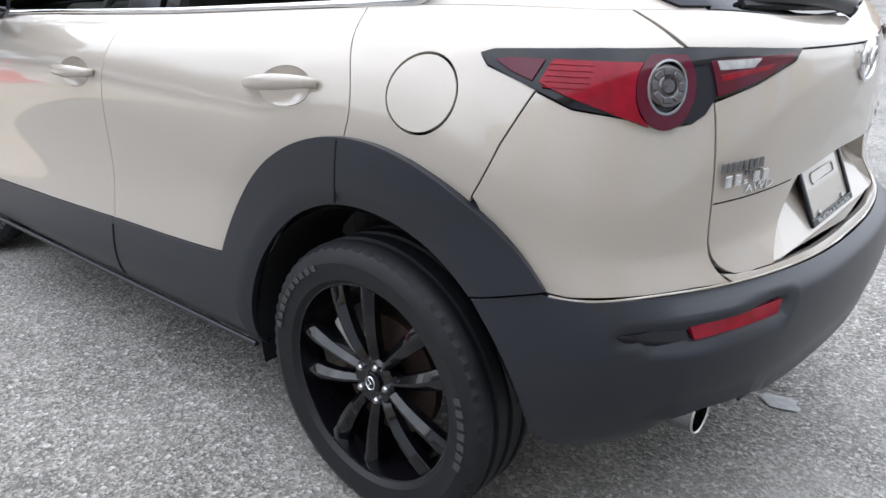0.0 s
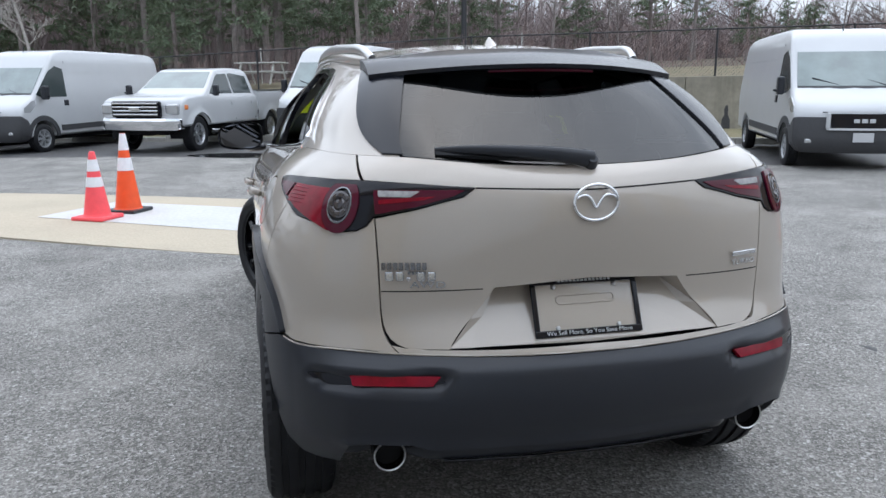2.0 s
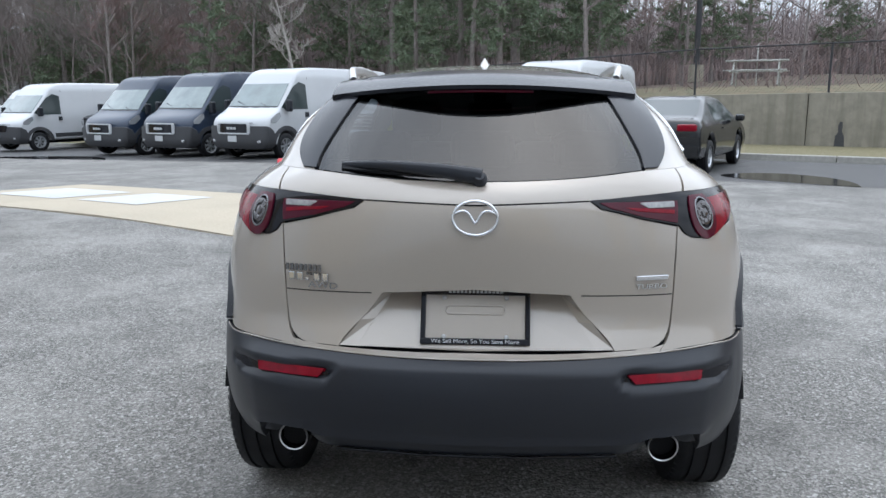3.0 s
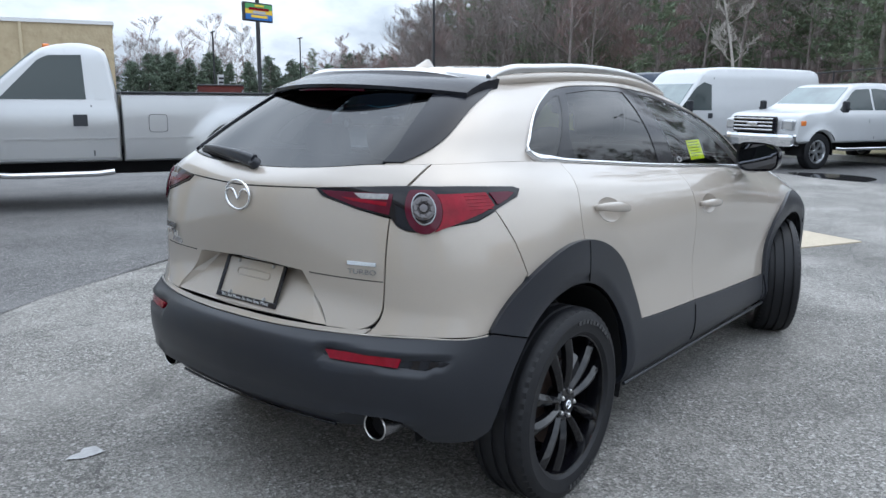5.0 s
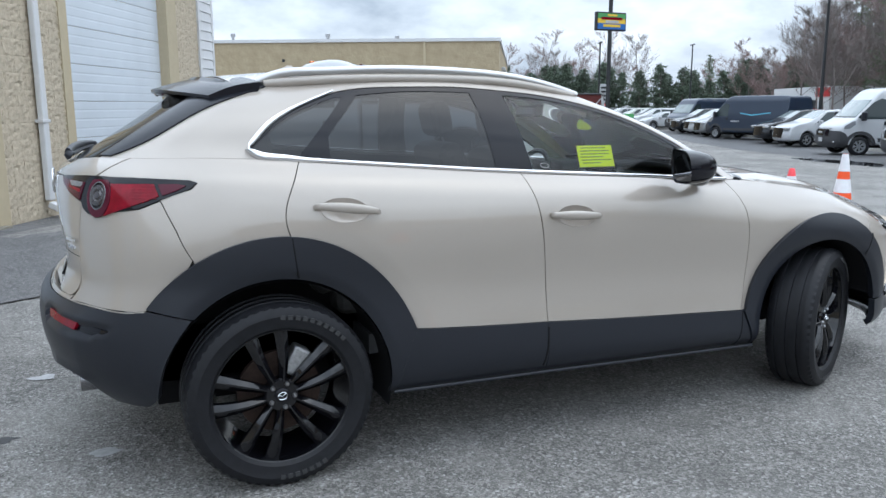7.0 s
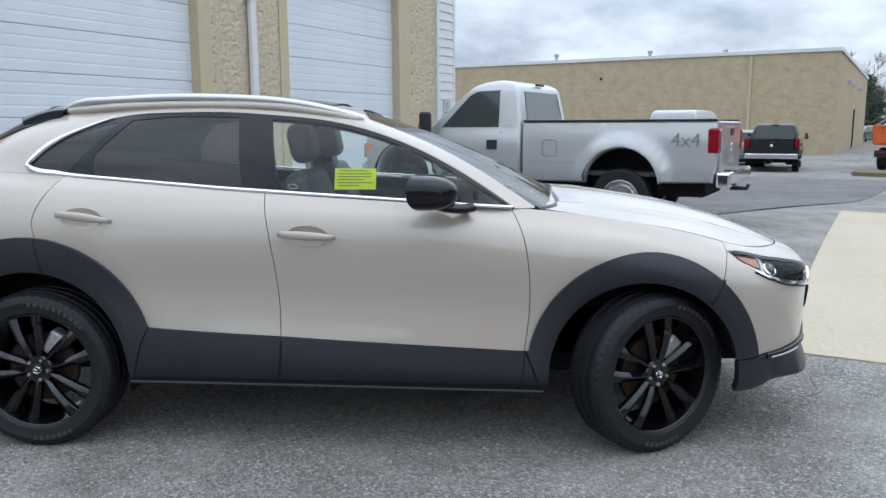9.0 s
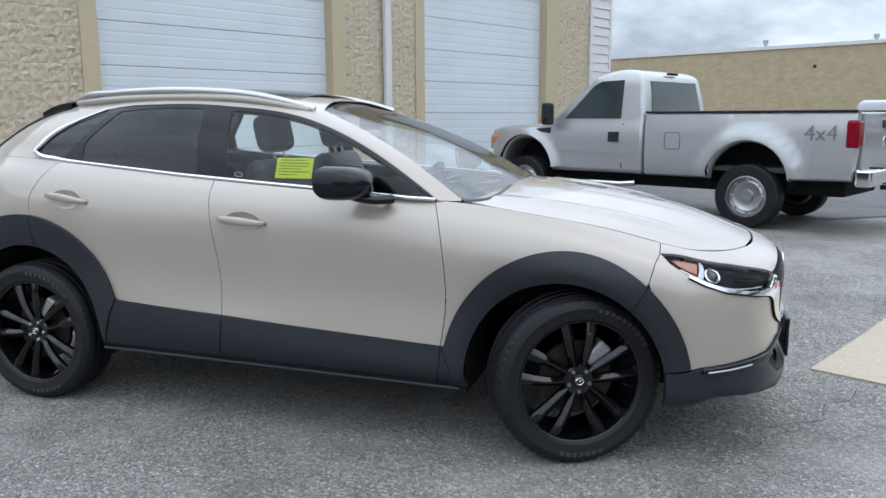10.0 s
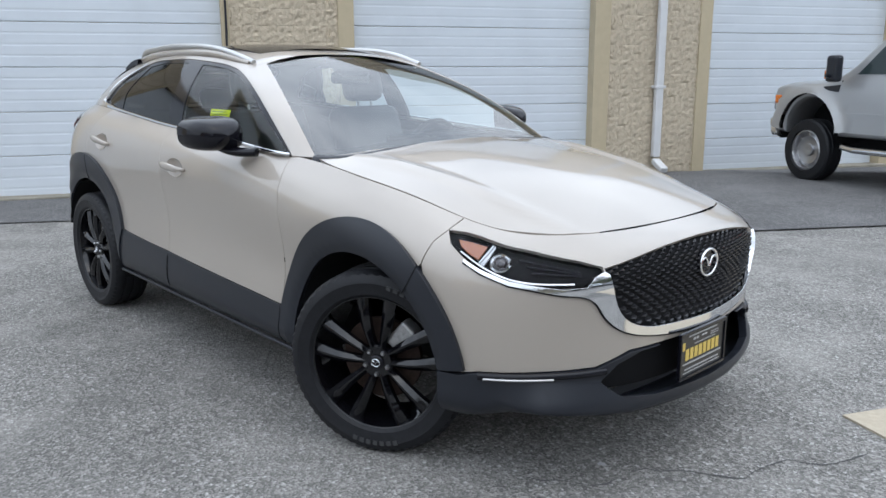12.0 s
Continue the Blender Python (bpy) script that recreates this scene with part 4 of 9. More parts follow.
lb = part("board", moved(new_box((-.04, -.5, -.28), (.04, .5, .28), .02), pose(0, 0, 1.25, 0, 0, -62)), M_SIGN_GREEN, low_sign)
part("colour_band", moved(new_box((-.05, -.46, -.1), (.05, .46, .05)), pose(0, 0, 1.25, 0, 0, -62)), M_SIGN_YELLOW, lb)
part("colour_band", moved(new_box((-.05, -.46, -.24), (.05, .46, -.1)), pose(0, 0, 1.25, 0, 0, -62)), M_SIGN_BLUE, lb)
far_sign = thing("far_sign", "white sign board with dark bars and a red foot", "sign", lot(15.7, 72.8))
part("post", tube([(0, 0, 0), (0, 0, 3)], .12, seg=8), M_STEEL, far_sign)
fb = part("board", moved(new_box((-.06, -.32, 2.2), (.06, .32, 3.9), .03), pose(0, 0, 0, 0, 0, -60)), M_WHITE, far_sign)
for k in range(4):
    part("text_bar", moved(new_box((-.08, -.27, 2.4 + .36 * k), (.08, .27, 2.58 + .36 * k)), pose(0, 0, 0, 0, 0, -60)), M_FENCE, fb)
part("red_panel", moved(new_box((-.07, -.35, 1.5), (.07, .35, 2.1), .02), pose(0, 0, 0, 0, 0, -60)), M_SIGN_RED, far_sign)
# grass island under the pylon sign
isl = [(7.6, 30.2), (11.9, 30.0), (12.6, 31.0), (12.0, 32.4), (7.8, 32.6)]
patch("traffic_island", smooth_line(isl + isl[:1], .3)[:-1], M_GRASS, .14, "low grass island with a kerb", "island", .8, thick=.2)
# far white store and a tan outbuilding by the pickup
store = thing("far_store", "long white store building far across the lot", "building", lot(45, 78))
part("wall", new_box((-10, -8, -1), (14, 6, 3.6)), M_SIDING, store)
part("opening", new_box((-10.06, -5, 0), (-9.98, 2, 2.4)), M_BLACK, store, "dark doorway")
part("red_fascia", new_box((-10.08, -8, 2.7), (-9.99, -5, 3.5)), M_SIGN_RED, store)
out_b = thing("outbuilding", "plain tan rendered outbuilding", "building", lot(29, -22))
part("wall", new_box((-8, -9, -1), (7, 4.0, 5.5)), M_OUTB, out_b)
part("roof_edge", new_box((-8.2, -9.2, 5.5), (7.2, 4.2, 5.8), .03), M_TAN, out_b)

# ---- the compact crossover in the middle of the lot; x to its front, y to its left ----
car = thing("crossover_car", "champagne silver compact crossover with black wheels, parked on the asphalt", "car")

B_LINES = [
    [(-1.98, 0, .37), (-1.96, .32, .37), (-1.90, .55, .36), (-1.78, .74, .33), (-1.6, .82, .30), (-1.25, .83, .29), (-.5, .83, .285), (.35, .83, .275), (1.05, .83, .265), (1.55, .82, .25), (1.82, .74, .245), (1.99, .55, .235), (2.06, .3, .23), (2.08, 0, .23)],
    [(-2.06, 0, .42), (-2.04, .32, .42), (-1.975, .57, .41), (-1.82, .765, .395), (-1.62, .855, .37), (-1.25, .873, .345), (-.5, .878, .335), (.35, .885, .32), (1.05, .885, .305), (1.55, .875, .29), (1.85, .785, .285), (2.06, .56, .28), (2.15, .3, .275), (2.18, 0, .275)],
    [(-2.13, 0, .58), (-2.105, .32, .58), (-2.03, .58, .58), (-1.86, .785, .57), (-1.62, .872, .56), (-1.25, .888, .53), (-.5, .893, .47), (.35, .895, .43), (1.05, .895, .40), (1.55, .89, .38), (1.86, .80, .365), (2.09, .57, .355), (2.185, .3, .35), (2.215, 0, .35)],
    [(-2.105, 0, .69), (-2.08, .32, .695), (-1.99, .59, .70), (-1.835, .785, .69), (-1.62, .865, .67), (-1.25, .882, .62), (-.5, .885, .545), (.35, .887, .50), (1.05, .888, .47), (1.55, .885, .44), (1.865, .80, .43), (2.10, .57, .43), (2.195, .3, .43), (2.225, 0, .43)],
    [(-2.04, 0, .80), (-2.03, .32, .80), (-1.965, .585, .80), (-1.825, .772, .80), (-1.62, .853, .795), (-1.25, .874, .76), (-.5, .872, .70), (.35, .872, .66), (1.05, .880, .64), (1.55, .885, .62), (1.87, .805, .60), (2.105, .58, .60), (2.20, .3, .60), (2.228, 0, .60)],
    [(-2.06, 0, .99), (-2.035, .32, .99), (-1.96, .58, .99), (-1.82, .755, .99), (-1.62, .845, .98), (-1.25, .876, .96), (-.5, .885, .93), (.35, .887, .90), (1.05, .888, .86), (1.55, .872, .80), (1.86, .79, .76), (2.11, .57, .745), (2.205, .3, .74), (2.235, 0, .74)],
    [(-2.055, 0, 1.125), (-2.015, .32, 1.13), (-1.935, .56, 1.135), (-1.80, .705, 1.135), (-1.60, .785, 1.135), (-1.25, .825, 1.11), (-.5, .85, 1.055), (.35, .862, 1.01), (1.05, .84, .955), (1.55, .82, .88), (1.85, .735, .825), (2.07, .54, .805), (2.165, .3, .81), (2.195, 0, .815)],
    [(-1.985, 0, 1.19), (-1.96, .30, 1.20), (-1.89, .48, 1.215), (-1.76, .61, 1.215), (-1.58, .68, 1.215), (-1.25, .715, 1.20), (-.5, .76, 1.14), (.35, .785, 1.085), (.95, .755, 1.045), (1.5, .725, .955), (1.80, .645, .875), (1.98, .50, .86), (2.06, .3, .86), (2.085, 0, .862)],
]
BODY = Loft(B_LINES)
G0 = np.array([(-1.985, 0, 1.19), (-1.96, .30, 1.20), (-1.89, .48, 1.215), (-1.76, .61, 1.215), (-1.58, .68, 1.215), (-1.25, .715, 1.20), (-.6, .755, 1.147), (0, .777, 1.107), (.45, .787, 1.079), (.78, .775, 1.06), (.90, .70, 1.055), (.97, .4, 1.075), (1.0, 0, 1.085)])
G3 = np.array([(-1.50, 0, 1.515), (-1.475, .25, 1.508), (-1.415, .40, 1.492), (-1.345, .455, 1.483), (-1.22, .488, 1.48), (-1.0, .53, 1.487), (-.55, .56, 1.492), (-.2, .562, 1.470), (.0, .555, 1.448), (.12, .525, 1.435), (.12, .47, 1.44), (.06, .25, 1.475), (.04, 0, 1.488)])


def between(f, out):
    p = G0 * (1 - f) + G3 * f
    p[:, 1] += out * np.array([0, .2, .5, .8, 1, 1, 1, 1, 1, 1, .6, .2, 0])
    p[:, 0] += out * np.array([0, 0, -.2, -.3, 0, 0, 0, 0, 0, 0.2, .5, 1.0, 1.0])
    p[:, 2] += out * np.array([-.3, -.2, .1, .3, .2, 0, 0, 0, .4, .8, .8, .6, .6])
    return p


CABIN = Loft([G0, between(0.33, 0.03), between(0.68, 0.03), G3], nu=620, nv=110)


def side(p):
    return BODY.find(p, [0, 2], 3, 10)


def rear(p):
    return BODY.find(p, [1, 2], 0, 4)


def front(p):
    return BODY.find(p, [1, 2], 9, 13)


def cab(p):
    return CABIN.find(p, [0, 2], 3, 10)


def cab_rear(p):
    return CABIN.find(p, [1, 2], 0, 4)


def cab_front(p):
    return CABIN.find(p, [1, 2], 9, 12)


def both(name, data, material, label="", parent=None):
    return [sheet(name, data, material, parent or car, label, mirror) for mirror in (False, True)]


def cat(*a):
    return np.concatenate([np.atleast_2d(x) for x in a])


# outlines in the side view
REAR_OUT = arc(-1.33, .36, .545, .578, 143, 20)
REAR_IN = arc(-1.33, .36, .42, .43, 190, -8)
FRONT_OUT = arc(1.325, .345, .497, .528, 168, 10)
FRONT_IN = arc(1.325, .345, .405, .41, 190, -10)
SPLIT = smooth_line([(-.304, 1.125), (-.272, .98), (-.248, .83), (-.232, .66), (-.228, .50)])
R_EDGE = smooth_line([(-1.205, 1.20), (-1.262, 1.10), (-1.292, 1.0), (-1.278, .938)])
F_EDGE = smooth_line([(.755, 1.068), (.795, .985), (.832, .80), (.836, .62), (.815, .455)])


def belt_z(x):
    return np.interp(x, [-1.58, -1.25, -.5, .35, .95], [1.213, 1.198, 1.138, 1.083, 1.043])


def belt(x0, x1):
    x = np.linspace(x0, x1, 24)
    return np.stack([x, belt_z(x)], 1)


def sub(line, lo=None, hi=None, axis=0):
    keep = np.ones(len(line), bool)
    if lo is not None:
        keep &= line[:, axis] >= lo
    if hi is not None:
        keep &= line[:, axis] <= hi
    return line[keep]


def clad_z(x):
    return np.interp(x, [-.85, .85], [.553, .452])


def flare(V, P):
    """The sheet metal falls in towards the trim round the wheel arches."""
    out = np.zeros(len(P))
    for cx, cz, rx, rz in ((-1.33, .36, .545, .578), (1.325, .345, .497, .528)):
        r = np.sqrt(((P[:, 0] - cx) / (rx + .075)) ** 2 + ((P[:, 2] - cz) / (rz + .075)) ** 2)
        d = (1 - r) * (rx + .075)
        out = np.maximum(out, np.clip(d, 0, .08) / .075 * .006)
    return -out * (P[:, 2] > .40)


def cup(cx, cz):
    a = np.radians(np.arange(0, 360, 10))
    return side(np.stack([cx + .088 * np.cos(a), cz + .042 * np.sin(a) + .008 * np.cos(a) * -.6], 1))


def cup_bowl(c):
    mid = c.mean(0)
    rad = np.abs(c - mid).max(0)
    return lambda V, P: -0.014 * np.clip(1 - (((V - mid) / rad) ** 2).sum(1), 0, 1) ** 0.6


# doors
rd = cat(belt(-1.205, -.304), SPLIT, (-.228, clad_z(-.228)), (-.805, clad_z(-.805)), sub(REAR_OUT, -1.278, None)[::-1], R_EDGE[::-1])
fd = cat(belt(-.304, .755), F_EDGE, (.815, clad_z(.815)), (-.228, clad_z(-.228)), SPLIT[::-1])
for name, line, cx, cz, x0, z0, x1, z1 in (("rear_door", rd, -1.075, 1.022, -1.188, 1.038, -.945, 1.010), ("front_door", fd, -.10, .950, -.225, .960, .016, .946)):
    c = cup(cx, cz)
    data, bowl = cut_panel(BODY, side(line), [c], bulge=flare, step=0.022), cut_panel(BODY, c, bulge=cup_bowl(c), step=0.012, gap=-0.001, depth=0)
    for mirror in (False, True):
        door = sheet(name, data, M_BODY, car, "", mirror)
        sheet("handle_cup", bowl, M_BODY, door, "", mirror)
        t = np.linspace(0, 1, 14)
        q, nn = BODY.at(side(np.stack([x0 + (x1 - x0) * t, z0 + (z1 - z0) * t], 1)))
        q = q + nn * (0.004 + 0.030 * np.sin(np.pi * np.clip(t * 1.0, 0, 1)) ** 0.35)[:, None]
        if mirror:
            q = q * (1, -1, 1)
        bm = tube(q, [0.006 + 0.0125 * math.sin(math.pi * min(1, .12 + .8 * k)) for k in t], seg=12, flat=0.55)
        part("door_handle", bm, M_BODY, door, smooth=180)
# fender ahead of the door, up to the shut line of the hood
SEAM_F = [(1.685, .905), (1.672, .84), (1.655, .768)]
hood_edge = np.array([(.79, 1.058), (.95, 1.044), (1.2, 1.008), (1.5, .9545), (1.62, .925), (1.685, .907)])
fe = cat(F_EDGE[::-1], (.762, 1.064), hood_edge, SEAM_F, sub(FRONT_OUT, None, 1.655)[::-1])
both("front_fender", cut_panel(BODY, side(fe), bulge=flare, step=0.022), M_BODY)
# quarter panel up to the roof side
SEAM_R = [(-1.704, 1.084), (-1.66, .98), (-1.614, .875)]
US = BODY.knots[3] - 0.03
top_edge = lambda a, b, n=20: np.array([(u, BODY.V) for u in np.linspace(a, b, n)])
LAMP_TOP = cat(rear([(.318, 1.141), (.45, 1.149), (.58, 1.155)]), side([(-1.78, 1.153), (-1.68, 1.148), (-1.60, 1.143), (-1.578, 1.135)]))
RIM_LOW = [(.70, 1.036), (.675, 1.027), (.648, 1.024), (.620, 1.028), (.595, 1.042), (.578, 1.064)]
LAMP_LOW = cat(side([(-1.578, 1.135), (-1.60, 1.116), (-1.70, 1.080), (-1.77, 1.052)]), rear(RIM_LOW + [(.468, 1.087), (.35, 1.118), (.318, 1.139)]))
LAMP = cat(LAMP_TOP, LAMP_LOW)
qp = cat(side(cat(R_EDGE, sub(REAR_OUT, -1.614, -1.278)[::-1], SEAM_R[::-1])), side([(-1.60, 1.116), (-1.578, 1.135), (-1.60, 1.143), (-1.68, 1.148), (-1.78, 1.153)]), rear([(.60, 1.156)]), top_edge(US, BODY.knots[5] + 0.045))
FUEL = side(arc(-1.472, 1.052, .084, .076, 0, 350, 36))

# the metal runs without a crease from the flanks into the pillars
edge_u = np.linspace(BODY.knots[2], BODY.knots[8], 160)
EDGE_P, EDGE_N = BODY.at(np.stack([edge_u, np.full(160, BODY.V)], 1))
cab_u = np.array([CABIN.us[np.argmin(((CABIN.P[:, 0] - p) ** 2).sum(1))] for p in EDGE_P])
EDGE_N = EDGE_N + CABIN.at(np.stack([cab_u, np.zeros(160)], 1))[1]
EDGE_N /= np.linalg.norm(EDGE_N, axis=1)[:, None]


def eased(data, reach=0.10):
    """The same panel with its normals led into those of the shared edge."""
    P, F, N = data
    d = np.sqrt(((P[:, None] - EDGE_P[None]) ** 2).sum(2))
    k = d.argmin(1)
    w = np.clip(1 - d.min(1) / reach, 0, 1)
    w = (w * w * (3 - 2 * w))[:, None] * ((N * EDGE_N[k]).sum(1) > .35)[:, None]
    N2 = N * (1 - w) + EDGE_N[k] * w
    return P, F, N2 / np.linalg.norm(N2, axis=1)[:, None]


sheet("quarter_panel", eased(cut_panel(BODY, qp, [FUEL], bulge=flare, step=0.022)), M_BODY, car)
sheet("quarter_panel", eased(cut_panel(BODY, qp, bulge=flare, step=0.022)), M_BODY, car, "", True)
sheet("fuel_flap", cut_panel(BODY, inset(FUEL, 0.001)), M_BODY, car, "round fuel filler flap")
# painted lower corner between the arch, the lamp and the tailgate
bs = cat(side(cat(SEAM_R, sub(REAR_OUT, None, -1.614)[::-1], (-1.777, .704))), rear([(.80, .70), (.70, .705), (.60, .708)]), rear(smooth_line([(.522, .703), (.552, .735), (.566, .80), (.570, .90), (.575, 1.062)])), rear(RIM_LOW[::-1]), side([(-1.77, 1.052), (-1.705, 1.078)]))
both("bumper_corner_skin", cut_panel(BODY, bs, bulge=flare, step=0.022), M_BODY)
# painted strip between the tailgate's foot and the black bumper
foot = rear(cat([(0, .698), (.30, .701), (.519, .703), (.543, .724), (.512, .7185), (.45, .7155), (.30, .7148), (0, .7148)]))
sheet("bumper_top_skin", cut_panel(BODY, cat(foot, (foot * (-1, 1))[::-1]), off=.004, gap=.0, depth=.02, step=.012), M_BODY, car)
# tailgate below the glass
gate = rear(cat([(0, .716), (.30, .716)], smooth_line([(.45, .717), (.512, .720), (.548, .742), (.565, .80), (.569, .90), (.574, 1.062)]), (.468, 1.087), (.35, 1.118), (.318, 1.139), (.45, 1.149), (.595, 1.156)))
gate = cat(gate, top_edge(US - 0.004, 0))
gate = cat(gate, (gate * (-1, 1))[::-1])
rec = rear(cat([(0, .720), (.395, .720)], [(.335, .79), (.268, .872)], [(.0, .885)]))
rec = cat(rec, (rec * (-1, 1))[::-1])
tailgate = sheet("tailgate", cut_panel(BODY, gate, [rec]), M_BODY, car)
# the number plate recess
bm = bmesh.new()
rim_uv = rear([(-.0, .720), (.395, .720), (.335, .79), (.268, .872), (.0, .885)])
rim_p, _ = BODY.at(rim_uv)
rim_p[:, 0] += 0.003
inner = np.array([(-2.062, 0, .720), (-2.058, .342, .720), (-2.01, .295, .79), (-1.957, .245, .862), (-1.955, 0, .868)])
half = []
for s in (1, -1):
    o = [bm.verts.new((p[0], s * p[1], p[2])) for p in rim_p]
    n = [bm.verts.new((p[0], s * p[1], p[2])) for p in inner]
    for k in range(4):
        bm.faces.new((o[k], o[k + 1], n[k + 1], n[k]))
    bm.faces.new((n[0], n[1], n[2], n[3], n[4]))
bmesh.ops.remove_doubles(bm, verts=bm.verts, dist=1e-4)
bmesh.ops.recalc_face_normals(bm, faces=bm.faces)
part("plate_recess", bm, M_BODY, tailgate)

# black cladding: arches, sills, bumpers
def lip(V, P):
    """The trim rounds over towards the wheel opening."""
    out = np.zeros(len(P))
    for cx, cz, rx, rz in ((-1.33, .36, .42, .43), (1.325, .345, .405, .41)):
        r = np.sqrt(((P[:, 0] - cx) / rx) ** 2 + ((P[:, 2] - cz) / rz) ** 2)
        out = np.minimum(out, -.012 * np.clip(1 - (r - 1) * rx / .035, 0, 1) * (r > .8) * (r < 1.2))
    return out

both("wheel_arch_trim", cut_panel(BODY, side(cat(arc(-1.33, .36, .551, .584, 143, 20), (-.805, clad_z(-.805)), (-.905, .31), arc(-1.33, .36, .42, .43, -8, 134))), off=0.0135, depth=0.03, gap=0.001, step=0.02, bulge=lip), M_BLACK, "black plastic arch trim")
both("wheel_arch_trim", cut_panel(BODY, side(cat(arc(1.325, .345, .503, .534, 168, 9), (1.728, .415), arc(1.325, .345, .405, .41, 10, 190), (.905, .275), (.826, clad_z(.826)))), off=0.0135, depth=0.03, gap=0.001, step=0.02, bulge=lip), M_BLACK, "black plastic arch trim")
def joint(name, pts, off, r, parent=None):
    q, nn = BODY.at(side(smooth_line(pts, .02)))
    for f in (1, -1):
        part(name, tube((q + nn * off) * (1, f, 1), r, seg=6), M_DARK, parent or car, "dark joint in the black trim", smooth=60)


joint("trim_joint", [(-1.277, .936), (-1.268, .86), (-1.258, .792)], .0125, .003)
joint("trim_joint", [(1.652, .762), (1.625, .71), (1.592, .660)], .0125, .003)
joint("trim_joint", [(-.228, .495), (-.232, .42), (-.245, .335)], .0055, .0045)
joint("trim_joint", [(.818, .452), (.812, .38), (.80, .290)], .0055, .003)
sill_r = cat((-.805, clad_z(-.805)), (-.228, clad_z(-.228)), (-.228, .30), (-.91, .305))
sill_f = cat((-.228, clad_z(-.228)), (.822, clad_z(.822)), (.90, .275), (-.228, .30))
both("sill_trim", cut_panel(BODY, side(sill_r), off=0.006, gap=0.0015), M_BLACK, "black plastic sill trim")
both("sill_trim", cut_panel(BODY, side(sill_f), off=0.006, gap=0.0015), M_BLACK, "black plastic sill trim")
bump_r = cat(rear([(0, .696), (.32, .701), (.58, .704), (.78, .698)]), side(cat([(-1.778, .702), (-1.764, .706), (-1.628, .669)], arc(-1.33, .36, .42, .43, 140, 177, 12))), rear([(.77, .352), (.72, .355), (.672, .368), (.662, .42), (.645, .462), (.60, .472), (.495, .480), (.447, .466), (.38, .467), (.0, .469)]))
bump_r = cat(bump_r, (bump_r * (-1, 1))[::-1])


def bumper_relief(V, P):
    """A ledge under the paint, slots round the reflectors, a stepped lower edge."""
    z, y = P[:, 2], np.abs(P[:, 1])
    ledge = np.interp(y, [0, .12, .49, .65, .79], [.672, .671, .663, .652, .638])
    fade = np.clip((.80 - y) / .14, 0, 1)
    top = (0.024 * np.clip((.700 - z) / (.700 - ledge), 0, 1) - 0.006 * np.clip((ledge - z) / .12, 0, 1)) * fade
    line = np.interp(y, [0, .38, .447, .495, .645, .75], [.469, .467, .466, .480, .462, .45])
    brow = 0.010 * np.clip(1 - np.abs(z - line) / .022, 0, 1) * np.clip((.70 - y) / .05, 0, 1)
    s_top = np.interp(y, [.39, .44, .65, .77], [.656, .662, .652, .634])
    s_low = np.interp(y, [.39, .43, .58, .70, .77], [.652, .620, .620, .606, .632])
    slot = -0.020 * np.clip((s_top - z) / .006, 0, 1) * np.clip((z - s_low) / .008, 0, 1) * ((y > .39) & (y < .77))
    return top + brow + slot


rear_bumper = sheet("rear_bumper", cut_panel(BODY, bump_r, off=0.008, depth=0.03, step=0.0105, bulge=bumper_relief), M_BLACK, car, "dark grey plastic rear bumper")
rows_ = []
for y in np.linspace(-.70, .70, 45):
    (x, _, _), = BODY.at(rear([(abs(y), .47)]))[0]
    x += .055 * math.exp(-((abs(y) - .555) / .075) ** 4)
    rows_.append([(x + .030, y, .492), (x + .024, y, .455), (x + .028, y, .420), (x + .036, y, .394), (x + .060, y, .384), (x + .16, y, .384)])
valance = part("rear_valance", loft_rings(rows_, closed=False, caps=False), M_BLACK, rear_bumper, "recessed lower part of the bumper", smooth=50)
part("valance_edge", tube([(r[3][0] - .006, r[3][1], .391) for r in rows_ if abs(r[3][1]) < .43], .0045, seg=6), M_GLOSS_BLACK, valance, "gloss black lower edge", smooth=60)

# inner shell under the joints
sh = cat(belt(-1.58, .93), [(1.5, .945), (1.75, .88), (1.8, .45)], arc(1.325, .345, .44, .46, 10, 170), [(.88, .31), (-.88, .33)], arc(-1.33, .36, .45, .47, -5, 150), [(-1.80, .7), (-1.8, 1.12)])
both("inner_shell", cut_panel(BODY, side(sh), off=-0.016, depth=0), M_DARK, "black inner shell")
sh = rear(cat([(0, .40), (.60, .40), (.72, .60), (.70, 1.0), (.60, 1.13), (.50, 1.20), (0, 1.18)]))
sh = cat(sh, (sh * (-1, 1))[::-1])
sheet("inner_shell", cut_panel(BODY, sh, [rec], off=-0.016, depth=0), M_DARK, car, "black inner shell")

# cabin: pillars and roof sides as painted frame, windows cut into it
QW = cat(smooth_line([(-1.368, 1.245), (-1.30, 1.31), (-1.17, 1.385), (-1.03, 1.432)]), smooth_line([(-1.0, 1.432), (-1.10, 1.325), (-1.205, 1.21)]), [(-1.30, 1.226)])
RW = cat([(-1.085, 1.203), (-1.085, 1.285), (-1.05, 1.33), (-.945, 1.441)], smooth_line([(-.945, 1.441), (-.75, 1.456), (-.60, 1.457), (-.455, 1.453)]), [(-.44, 1.38), (-.405, 1.133)])
FW = cat([(-.240, 1.12), (-.278, 1.30), (-.303, 1.44)], smooth_line([(-.303, 1.443), (-.10, 1.425), (.10, 1.385), (.30, 1.318), (.52, 1.21), (.755, 1.068)]))
